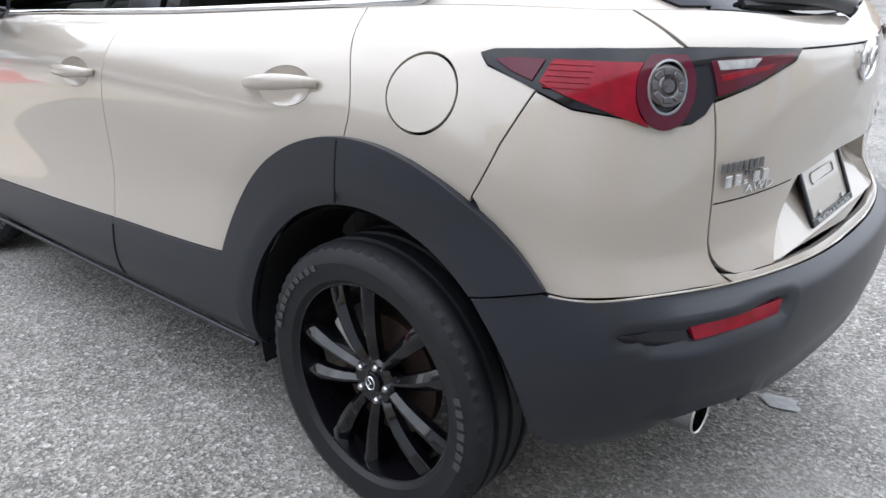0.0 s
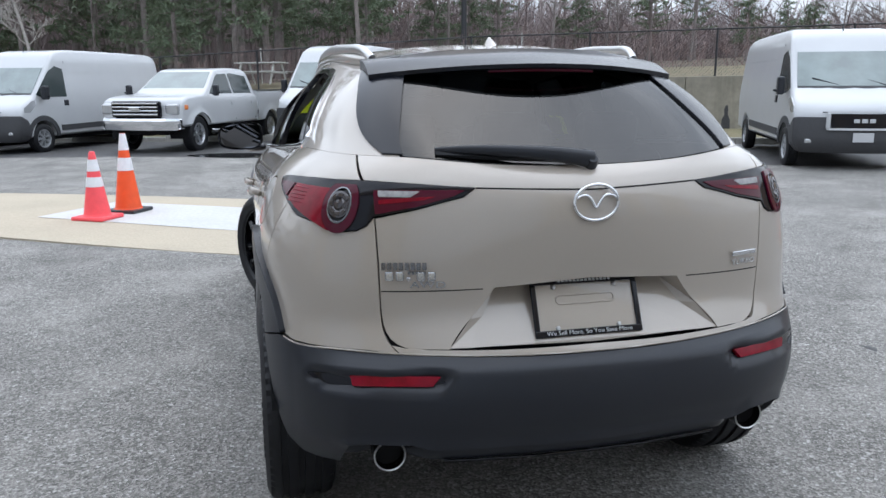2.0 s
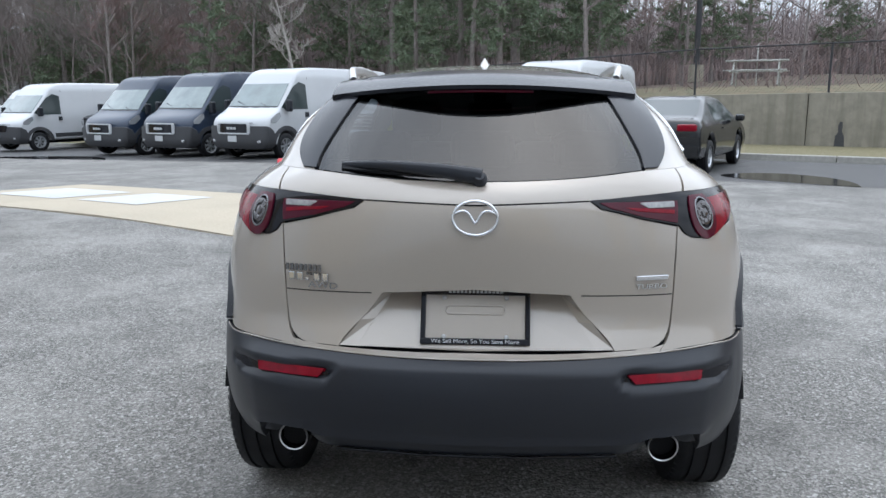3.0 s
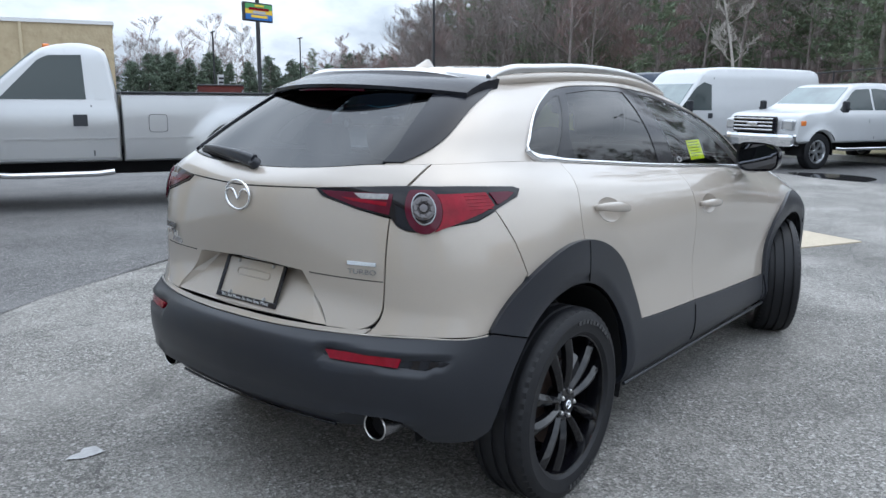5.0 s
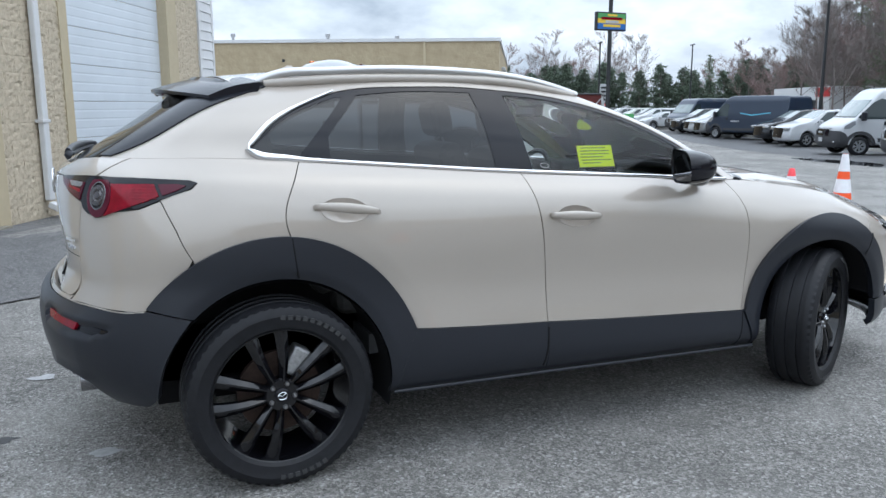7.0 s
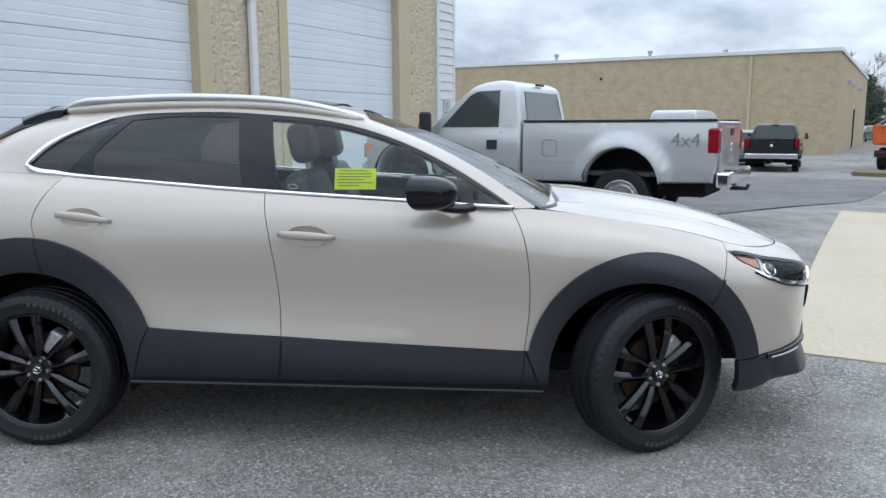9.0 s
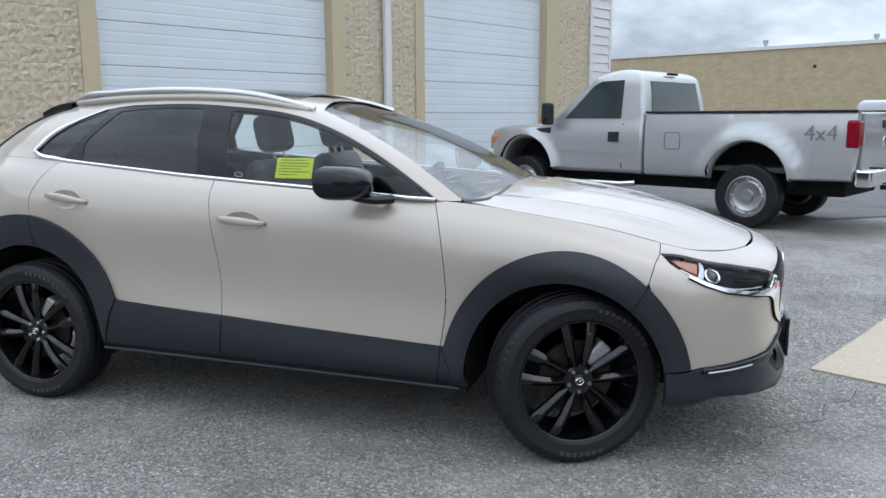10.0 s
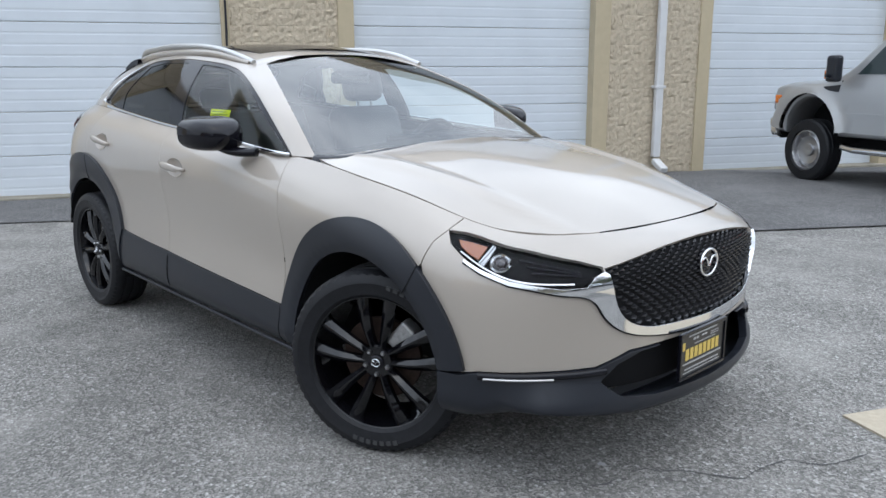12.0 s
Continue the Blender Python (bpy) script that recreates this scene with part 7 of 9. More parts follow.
def bowed(x, y, front):
    """The nose and windscreen curve back towards the sides."""
    if not front:
        return x
    xm, bow = front
    return x - bow * y * y * min(1.0, max(0.0, x / xm)) ** 3


class SideWall:
    """The outer wall of a body over its side view."""

    def __init__(self, table, bulge=None):
        self.table, self.bulge = table, bulge

    def y(self, x, z):
        return half_width(z, self.table) + (self.bulge(x, z) if self.bulge else 0.0)

    def at(self, uv):
        P, N = [], []
        for x, z in np.asarray(uv, float):
            e = .01
            P.append((x, self.y(x, z), z))
            N.append((-(self.y(x + e, z) - self.y(x - e, z)) / (2 * e), 1.0, -(self.y(x, z + e) - self.y(x, z - e)) / (2 * e)))
        N = np.array(N)
        return np.array(P), N / np.linalg.norm(N, axis=1)[:, None]


def arch_bulge(centres, arch, out=.03, wide=.11, cz=.36):
    """Rounded flares round the wheel openings."""
    def f(x, z):
        b = 0.0
        for cx in centres:
            d = math.hypot(x - cx, z - cz) - arch
            if d < wide and z > .30:
                t = max(0.0, min(1.0, (wide - d) / (wide * .55)))
                b = max(b, out * t * t * (3 - 2 * t))
        return b
    return f


def hull(profile, table, y_in=None, r=.035, front=None, bulge=None, step=.085):
    """A body skinned across its width over a side profile; y_in: only the outer wall on both sides from there."""
    p = np.array(profile, float)
    wall = SideWall(table, bulge)
    out = bmesh.new()

    def skin(st):
        rings = []
        for s, e in st:
            q = inset(p, e)
            rings.append([(bowed(x, s, front), s * half_width(z, table), z) for x, z in q])
        R = [[out.verts.new(v) for v in ring] for ring in rings]
        for A, B in zip(R, R[1:]):
            n = len(A)
            for k in range(n):
                out.faces.new((A[k], A[(k + 1) % n], B[(k + 1) % n], B[k]))

    def cap(sign):
        q = inset(p, r)
        q = np.array([(bowed(x, 1, front), z) for x, z in q])
        P, F, N = cut_panel(wall, q, depth=0, gap=0, step=step)
        V = [out.verts.new((a, sign * b, c)) for a, b, c in P]
        for f in F:
            out.faces.new([V[k] for k in (f if sign < 0 else f[::-1])])

    if y_in is None:
        half_ = [(1, r), (.985, r * .42), (.95, r * .1), (.90, 0), (.7, 0), (.4, 0)]
        skin([(-s, e) for s, e in half_] + [(0, 0)] + half_[::-1])
    else:
        for sg in (-1, 1):
            skin([(sg * y_in, 0), (sg * (y_in * .4 + .6), 0), (sg * .985, r * .4), (sg, r)])
    cap(1)
    cap(-1)
    bmesh.ops.remove_doubles(out, verts=out.verts, dist=.0015)
    bmesh.ops.recalc_face_normals(out, faces=out.faces)
    return out


def side_piece(poly, table, s, off=.004, thick=.010):
    bm = bmesh.new()
    o = [bm.verts.new((x, s * (half_width(z, table) + off), z)) for x, z in poly]
    i = [bm.verts.new((x, s * (half_width(z, table) + off - thick), z)) for x, z in poly]
    bm.faces.new(o)
    bm.faces.new(i[::-1])
    n = len(poly)
    for k in range(n):
        bm.faces.new((o[k], i[k], i[(k + 1) % n], o[(k + 1) % n]))
    bmesh.ops.recalc_face_normals(bm, faces=bm.faces)
    return bm


def cross_piece(p0, w0, p1, w1, off=.006, bow=.0, n=14, front=None):
    """A pane across the body from a lower to an upper edge, following the body's curve."""
    (x0, z0), (x1, z1) = p0, p1
    d = Vector((x1 - x0, 0, z1 - z0)).normalized()
    nn = Vector((d.z, 0, -d.x))
    if nn.x * (x0 + x1) < 0:
        nn = -nn
    bm = bmesh.new()
    rows = []
    for x, z, w in ((x0, z0, w0), (x1, z1, w1)):
        for o in (off, off - .012):
            rows.append([bm.verts.new(Vector((bowed(x, w * f, front), w * f, z)) + nn * o) for f in np.linspace(-1, 1, n)])
    A, A2, C, C2 = rows
    for k in range(n - 1):
        bm.faces.new((A[k], A[k + 1], C[k + 1], C[k]))
        bm.faces.new((A[k], A[k + 1], A2[k + 1], A2[k]))
        bm.faces.new((C[k], C[k + 1], C2[k + 1], C2[k]))
    bm.faces.new((A[0], C[0], C2[0], A2[0]))
    bm.faces.new((A[-1], C[-1], C2[-1], A2[-1]))
    bmesh.ops.recalc_face_normals(bm, faces=bm.faces)
    return bm


WHEEL_MESH = {}


def road_wheel(parent, x, y, r, style, turn=0):
    """A simpler wheel: tyre, rim with spokes or holes, hub."""
    key = (round(r, 3), style)
    out = 1 if y > 0 else -1
    if key not in WHEEL_MESH:
        w = .125 if r > .37 else .105
        rim = r * .62
        ty = revolve([(rim, -w * .8), (rim + .02, -w), (r - .03, -w * .97), (r - .004, -w * .8), (r, -w * .5), (r - .008, -w * .46), (r - .008, -w * .38), (r, -w * .34), (r, w * .34), (r - .008, w * .38), (r - .008, w * .46), (r, w * .5), (r - .004, w * .8), (r - .03, w * .97), (rim + .02, w), (rim, w * .8)], 44, "Y")
        bms = [revolve([(rim, w * .7), (rim + .008, w * .86), (rim - .008, w * .88), (rim - .02, w * .70), (rim - .035, w * .2), (rim - .04, -w * .7), (rim, -w * .8)], 40, "Y")]
        if style == "steel":
            bms.append(revolve([(.0001, w * .55), (.05, w * .62), (.075, w * .60), (.08, w * .42), (rim * .55, w * .40), (rim * .72, w * .55), (rim * .86, w * .40), (rim - .02, w * .45)], 40, "Y"))
            for k in range(8):
                a = k * math.pi / 4
                bms.append(moved(new_box((-.016, -.004, -.03), (.016, .004, .03), .004), pose(0, w * .50, 0, 0, -math.degrees(a), 0) @ pose(rim * .78, 0, 0, 0, 90, 0)))
        else:
            n = 6 if style == "alloy6" else 5 if style == "alloy" else 7
            bms.append(revolve([(.0001, w * .62), (.05, w * .62), (.07, w * .5), (.07, 0)], 24, "Y"))
            for k in range(n):
                a = 2 * math.pi * k / n
                for d in (-.14, .14):
                    ring = []
                    for t in np.linspace(0, 1, 4):
                        rr = .05 + (rim - .06) * t
                        aa = a + d * (.4 + .6 * t)
                        c, tn = Vector((rr * math.cos(aa), 0, rr * math.sin(aa))), Vector((-math.sin(aa), 0, math.cos(aa)))
                        ww = .018 + .008 * t
                        ring.append([c + tn * p + Vector((0, w * .58 + q, 0)) for p, q in ((-ww, -.03), (-ww * .6, .012), (ww * .6, .012), (ww, -.03))])
                    bms.append(loft_rings(ring))
        rm = join_bm(*bms)
        dk = revolve([(.0001, w * .1), (rim - .03, w * .1), (rim - .03, -w * .6)], 28, "Y")
        mats = {"steel": M_STEEL, "alloy": M_ALLOY, "alloy6": M_ALLOY, "hub": M_HUBCAP}
        t_ob = link("tyre", ty, M_RUBBER, smooth=35)
        r_ob = link("rim", rm, mats[style], smooth=35)
        d_ob = link("brake_drum", dk, M_DARK, smooth=35)
        WHEEL_MESH[key] = (t_ob.data, r_ob.data, d_ob.data)
        for o in (t_ob, r_ob, d_ob):
            bpy.data.objects.remove(o)
    tm, rmm, dm = WHEEL_MESH[key]
    tyre = new("wheel", tm)
    tyre.parent = parent
    tyre.matrix_basis = pose(x, y, r, 0, 0, turn + (0 if out > 0 else 180))
    for nm, me in (("rim", rmm), ("brake_drum", dm)):
        o = new(nm, me)
        o.parent = tyre
    return tyre


def lamp_box(name, parent, lo, hi, material, label="", bevel=.02):
    return part(name, new_box(lo, hi, bevel), material, parent, label)


def mirror_pair(v, x, y, z, big=1.0, material=None, tow=False):
    for s in (-1, 1):
        m = part("side_mirror", new_box((x - .07 * big, s * y - .06, z - .02), (x + .07 * big, s * y + .06, z + .24 * big), .035), material or M_BLACK, v, "black side mirror")
        m.location = (0, s * .12, 0)
        part("mirror_arm", tube([(x + .02, s * (y - .10), z + .03), (x, s * (y + .12), z + .06)], .022, seg=6), M_BLACK, m).location = (0, -s * .12 * 0, 0)
        if tow:
            part("amber_marker", new_box((x + .06 * big, s * y - .05, z + .02), (x + .085 * big, s * y + .05, z + .12), .01), M_AMBER_BRIGHT, m, "amber mirror marker")


def van(m, paint, label, grille=True, seed=0, sticker=False, stripe=False):
    """A tall front-drive panel van."""
    v = thing("panel_van", label, "van", m @ Matrix.Diagonal((1, 1, .965, 1)), "vans in the parking row")
    T = [(.3, .98), (.5, 1.02), (1.2, 1.025), (1.5, 1.0), (2.3, .90), (2.5, .80), (2.56, .74)]
    prof = rounded([(-2.98, .46), (-3.02, 1.2), (-2.99, 2.35), (-2.93, 2.48), (-2.75, 2.535), (-1.0, 2.55), (.7, 2.545), (1.15, 2.50), (1.38, 2.40), (1.6, 2.14), (2.24, 1.44), (2.40, 1.34), (2.72, 1.19), (2.88, 1.05), (2.93, .80), (2.92, .46), (2.55, .40)]) + arch_pts(2.02, .44, .40) + [(1.5, .40), (-1.5, .42)] + arch_pts(-2.02, .43, .42) + [(-2.5, .42)]
    FB = (2.93, .20)
    part("body", hull(prof, T, r=.07, front=FB), paint, v, smooth=40)
    # plastic nose and skirts
    nose = [(2.99, .42), (3.0, .60), (2.965, .92), (2.86, .93), (2.66, .84), (2.54, .66), (2.50, .40), (2.62, .30), (2.90, .30)]
    part("front_bumper", hull(nose, [(.3, .93), (.5, 1.04), (1, 1.05)], r=.06, front=FB), M_GREYPLASTIC, v, "dark grey plastic bumper", 40)
    for s in (-1, 1):
        part("arch_trim", side_piece([(2.02 + .56 * math.cos(a), .36 + .56 * math.sin(a)) for a in np.linspace(.15, math.pi - .05, 14)] + [(2.02 + .44 * math.cos(a), .36 + .44 * math.sin(a)) for a in np.linspace(math.pi - .05, .15, 14)], T, s, .014, .02), M_GREYPLASTIC, v, "dark grey wheel arch trim")
        part("side_strip", side_piece([(1.40, .52), (1.42, .66), (-1.46, .70), (-1.46, .56)], T, s, .012, .02), M_GREYPLASTIC, v, "dark grey side strip")
        part("door_window", side_piece([(2.16, 1.42), (2.02, 1.36), (1.12, 1.36), (1.10, 2.05), (1.36, 2.12), (1.62, 1.98)], T, s, .006), M_VANGLASS, v, "dark side window")
        part("door_line", side_piece([(1.00, .55), (1.015, .55), (1.015, 2.25), (1.00, 2.25)], T, s, .003, .006), M_FENCE, v)
        part("door_line", side_piece([(-.35, .6), (-.335, .6), (-.335, 2.3), (-.35, 2.3)], T, s, .003, .006), M_FENCE, v)
        part("body_crease", side_piece([(.9, 1.98), (.9, 2.0), (-2.9, 2.0), (-2.9, 1.98)], T, s, .006, .012), paint, v)
        part("door_handle", side_piece([(1.10, 1.14), (1.24, 1.14), (1.24, 1.28), (1.10, 1.28)], T, s, .02, .03), M_BLACK, v)
        part("headlamp", side_piece([(2.22, 1.17), (2.42, 1.00), (2.62, 1.00), (2.60, 1.11), (2.36, 1.26), (2.24, 1.29)], [(z, w - .03) for z, w in T], s, .035, .06), M_HEADLAMP, v, "large clear headlamp")
        lamp_box("tail_lamp", v, (-3.03, s * .93 - .06, 1.0), (-2.97, s * .93 + .06, 1.5), M_RED)
        lamp_box("fog_lamp", v, (2.82, s * .80 - .07, .47), (2.88, s * .80 + .07, .55), M_HEADLAMP)
        for x in (2.02, -2.02):
            road_wheel(v, x, s * .915, .355, "hub")
    # dark base of the windscreen, bonnet joint
    part("scuttle", cross_piece((2.285, 1.395), .90, (2.235, 1.45), .90, .012, front=FB), M_GREYPLASTIC, v, "black scuttle panel", 40)
    part("bonnet_joint", cross_piece((2.935, 1.00), .62, (2.93, 1.015), .62, .012, front=FB), M_FENCE, v, "dark bonnet joint")
    part("windscreen", cross_piece((2.24, 1.445), .90, (1.67, 2.065), .83, .016, front=FB), M_VANSCREEN, v, "windscreen with the sky reflection put into its pale colour", 40)
    fr = part("grille", cross_piece((2.985, .74), .48, (2.955, .98), .52, .02, front=FB), M_GLOSS_BLACK, v, "black front grille", 40)
    if grille:
        for z0, z1 in ((.70, .735), (.985, 1.02)):
            part("grille_frame", cross_piece((2.99, z0), .56, (2.985, z1), .57, .035, front=FB), M_WHITE, fr, "pale grille frame")
        for s in (-1, 1):
            part("grille_frame", new_box((2.90, s * .54 - .03, .72), (2.985, s * .54 + .03, 1.0), .02), M_WHITE, fr, "pale grille frame")
    for k in range(3):
        part("letter_bar", new_box((3.01, -.17 + k * .12, .83), (3.03, -.08 + k * .12, .895), .006), M_WHITE, fr)
    part("plate", new_box((3.0, -.16, .50), (3.015, .16, .66), .006), M_WHITE, v, "small white number plate")
    for k in range(2):
        part("wiper", tube([(2.22, .5 - .75 * k, 1.47), (2.10, .10 - .75 * k, 1.60)], .012, seg=6), M_BLACK, v)
    part("aerial", tube([(1.25, 0, 2.47), (1.22, 0, 2.60)], .012, seg=6), M_BLACK, v)
    mirror_pair(v, 2.0, 1.02, 1.32, 1.3)
    part("underbody", new_box((-2.9, -.7, .28), (2.6, .7, .6), .03), M_DARK, v)
    if sticker:
        part("paper_notice", moved(new_box((-.005, -.17, -.13), (.005, .17, .13)), pose(1.955, .42, 1.755, 0, -43, 0)), M_PAPER, v, "pale paper on the windscreen")
    if stripe:
        for s in (-1, 1):
            part("blue_swoosh", side_piece([(-1.9, 1.55), (-.6, 1.40), (.2, 1.52), (.25, 1.58), (-.6, 1.47), (-1.9, 1.60)], T, s, .007, .01), M_SIGN_CYAN, v, "pale blue curved stripe")
            for k in range(5):
                part("letter_bar", side_piece([(.78 - k * .13, 1.02), (.86 - k * .13, 1.02), (.86 - k * .13, 1.12), (.78 - k * .13, 1.12)], T, s, .006, .008), M_WHITE, v)
    return v


def pickup(m, paint, label, wb=3.75, crew=True, h=1.92, style="alloy6", grille="bars", bed=1.75, arch=.47, r=.40, group="pickups", facing="", z_rail=1.36, nose=.95, tail=1.15, steps=True, lift=0.0, decal=False, cz=.36):
    """A pickup: cab and nose, open bed, bumpers, lamps, wheels."""
    v = thing("pickup_truck", label, "pickup truck", m, group)
    f, b = wb / 2, -wb / 2
    zb = .58
    cab_r = f - (2.95 if crew else 2.02)
    bed_f = cab_r - .03
    end = b - tail
    T = [(.4, .92), (.6, 1.0), (1.1, 1.01), (1.22, .985), (1.30, .93 if crew else .955), (h - .1, .76 if crew else .84), (h, .66 if crew else .76)]
    prof = rounded([(cab_r, zb), (cab_r - .02, 1.25), (cab_r + .08, h - .16), (cab_r + .14, h - .06), (cab_r + .30, h - .01), (f - 1.9 if crew else f - 1.55, h), (f - 1.35, h - .03), (f - 1.15, h - .09), (f - .42, 1.30 if crew else 1.27), (f + .2, 1.285 if crew else 1.265), (f + .62, 1.235 if crew else 1.225), (f + .78, 1.17 if crew else 1.18), (f + nose - .10, 1.02), (f + nose - .08, .62), (f + nose - .2, zb)]) + arch_pts(f, arch, zb, cz) + [(f - arch - .12, zb)]
    FB = (f + nose, .16)
    flare = (.035, .13) if crew else (.065, .20)
    part("cab", hull(prof, T, r=.06, front=FB, bulge=arch_bulge((f,), arch, *flare, cz)), paint, v, smooth=40)
    Tb = [(.4, .95), (.7, 1.005), (1.2, 1.0), (z_rail, .965)]
    bp = [(end + .05, zb + .04), (end, 1.0), (end + .02, z_rail), (bed_f, z_rail), (bed_f, zb)] + arch_pts(b, arch, zb, cz) + [(b - arch - .05, zb + .02)]
    part("bed_sides", hull(bp, Tb, .90, .03, bulge=arch_bulge((b,), arch, *flare, cz)), paint, v, smooth=40)
    tg = part("tailgate", new_box((end - .01, -.78, zb + .16), (end + .06, .78, z_rail - .01), .02), paint, v)
    part("tailgate_handle", new_box((end - .025, -.11, z_rail - .20), (end, .11, z_rail - .10), .01), M_BLACK, tg)
    part("badge", moved(revolve([(.0001, .012), (.05, .008), (.06, 0)], 20, "X"), pose(end - .012, 0, 1.06, 0, 0, 180)), M_CHROME, tg)
    part("bed_floor", new_box((end + .05, -.88, zb + .1), (bed_f, .88, zb + .16)), M_GREYPLASTIC, v)
    part("bed_front", new_box((bed_f - .05, -.9, zb + .1), (bed_f, .9, z_rail - .02)), paint, v)
    for s in (-1, 1):
        part("bed_rail", new_box((end + .03, s * .93 - .05, z_rail - .004), (bed_f, s * .93 + .05, z_rail + .018), .008), M_BLACK, v, "black bed rail cap")
        if crew:
            part("door_window", side_piece([(f - .62, 1.30), (f - 1.72, 1.30), (f - 1.72, h - .14), (f - 1.28, h - .16), (f - 1.16, h - .22)], T, s, .006), M_VANGLASS, v, "dark side window")
            part("door_window", side_piece([(f - 1.80, 1.30), (cab_r + .22, 1.30), (cab_r + .28, h - .20), (f - 1.95, h - .13), (f - 1.80, h - .14)], T, s, .006), M_VANGLASS, v, "dark side window")
        else:
            part("door_window", side_piece([(f - .72, 1.34), (f - 1.66, 1.34), (f - 1.64, h - .15), (f - 1.28, h - .16), (f - 1.16, h - .22)], T, s, .006), M_VANGLASS, v, "dark side window")
            part("vent_window", side_piece([(f - 1.76, 1.34), (cab_r + .12, 1.34), (cab_r + .16, h - .22), (f - 1.74, h - .2)], T, s, .004), paint, v)
        for x in ([f - .52, f - 1.76, cab_r + .14] if crew else [f - .52, f - 1.72]):
            part("door_line", side_piece([(x, .66), (x + .016, .66), (x + .016, 1.27), (x, 1.27)], T, s, .005, .008), M_FENCE, v)
        for x in ([f - 1.62, cab_r + .28] if crew else [f - 1.58]):
            part("door_handle", side_piece([(x - .08, 1.02), (x + .08, 1.02), (x + .08, 1.10 if crew else 1.16), (x - .08, 1.10 if crew else 1.16)], T, s, .022, .03), paint if crew else M_BLACK, v)
        lamp_box("headlamp", v, (f + nose - .38, s * .80 - .17, .86), (f + nose - .15, s * .80 + .15, 1.10), M_HEADLAMP, "clear headlamp", .04)
        lamp_box("turn_lamp", v, (f + nose - (.50 if crew else .40), s * .985 - .03, .96), (f + nose - (.33 if crew else .25), s * .985 + .03, 1.08), M_AMBER_BRIGHT, "amber turn lamp", .02)
        lamp_box("tail_lamp", v, (end - .012, s * .90 - .09, 1.0), (end + (.20 if crew else .13), s * .925 + .09, z_rail - (.03 if crew else .10)), M_RED, "red tail lamp", .03)
        for cx in (f, b):
            road_wheel(v, cx, s * .865, r, style)
            part("arch_liner", loft_rings([[(cx + (arch + .01) * math.cos(a), s * y, cz + (arch + .01) * math.sin(a)) for a in np.linspace(-.1, math.pi + .1, 20)] for y in (.975, .70, .52)] + [[(cx + .01 * math.cos(a), s * .52, cz + .04 + .01 * math.sin(a)) for a in np.linspace(-.1, math.pi + .1, 20)]], closed=False, caps=False), M_DARK, v, "black wheel well", 40)
        if steps:
            part("step_bar", tube([(f - arch - .1, s * .96, .46), (f - arch - .3, s * 1.0, .44), (cab_r + .3, s * 1.0, .44), (cab_r + .1, s * .96, .46)], .038, seg=8), M_CHROME, v, "chrome step bar", 60)
    part("windscreen", cross_piece((f - .46, 1.325), .83, (f - 1.12, h - .115), .70, .012, front=FB), M_VANSCREEN, v, "windscreen with the sky reflection put into its pale colour", 40)
    part("rear_window", cross_piece((cab_r - .005, 1.34), .74, (cab_r + .085, h - .17), .66, .012), M_VANGLASS, v, "dark rear window", 40)
    part("front_bumper", hull(rounded([(f + nose - .22, .52), (f + nose - .22, .80), (f + nose + .03, .80), (f + nose + .06, .70), (f + nose + .02, .52)], 1), [(.5, .97), (.8, .99)], r=.05, front=(f + nose, .20)), M_CHROME if grille != "dark" else M_GREYPLASTIC, v, "front bumper")
    if not crew:
        part("bumper_face", hull(rounded([(f + nose - .16, .50), (f + nose - .16, .79), (f + nose + .045, .79), (f + nose + .075, .70), (f + nose + .03, .55)], 1), [(.5, .985), (.8, 1.0)], r=.05, front=(f + nose, .20)), M_CHROME, v, "chrome bumper face", 40)
    gr = part("grille", new_box((f + nose - .12, -.60, .80), (f + nose + .01, .60, 1.16), .04), M_GLOSS_BLACK, v, "black front grille")
    for k in range(4):
        part("grille_bar", new_box((f + nose, -.56, .85 + k * .08), (f + nose + .025, .56, .885 + k * .08), .01), M_CHROME if grille == "bars" else M_BLACK, gr)
    part("badge", new_box((f + nose + .01, -.14, .96), (f + nose + .04, .14, 1.04), .02), M_CHROME, gr)
    rb = part("rear_bumper", new_box((end - .16, -.96, .56), (end + .02, .96, .76), .03), M_CHROME, v, "chrome rear bumper")
    part("step_pad", new_box((end - .165, -.5, .755), (end + .0, .5, .772), .004), M_BLACK, rb)
    part("tow_bar", tube([(end - .02, 0, .50), (end - .24, 0, .50), (end - .26, 0, .56)], .03, seg=8), M_BLACK, v)
    part("underbody", new_box((end + .2, -.62, .40), (f + nose - .3, .62, .70), .03), M_DARK, v)
    part("roof_lamp", new_box((cab_r + .09, -.14, h - .075), (cab_r + .13, .14, h - .035), .01), M_RED_DARK, v)
    mirror_pair(v, f - .55, 1.03, 1.27, 1.0 if crew else 1.25, M_BLACK, tow=not crew)
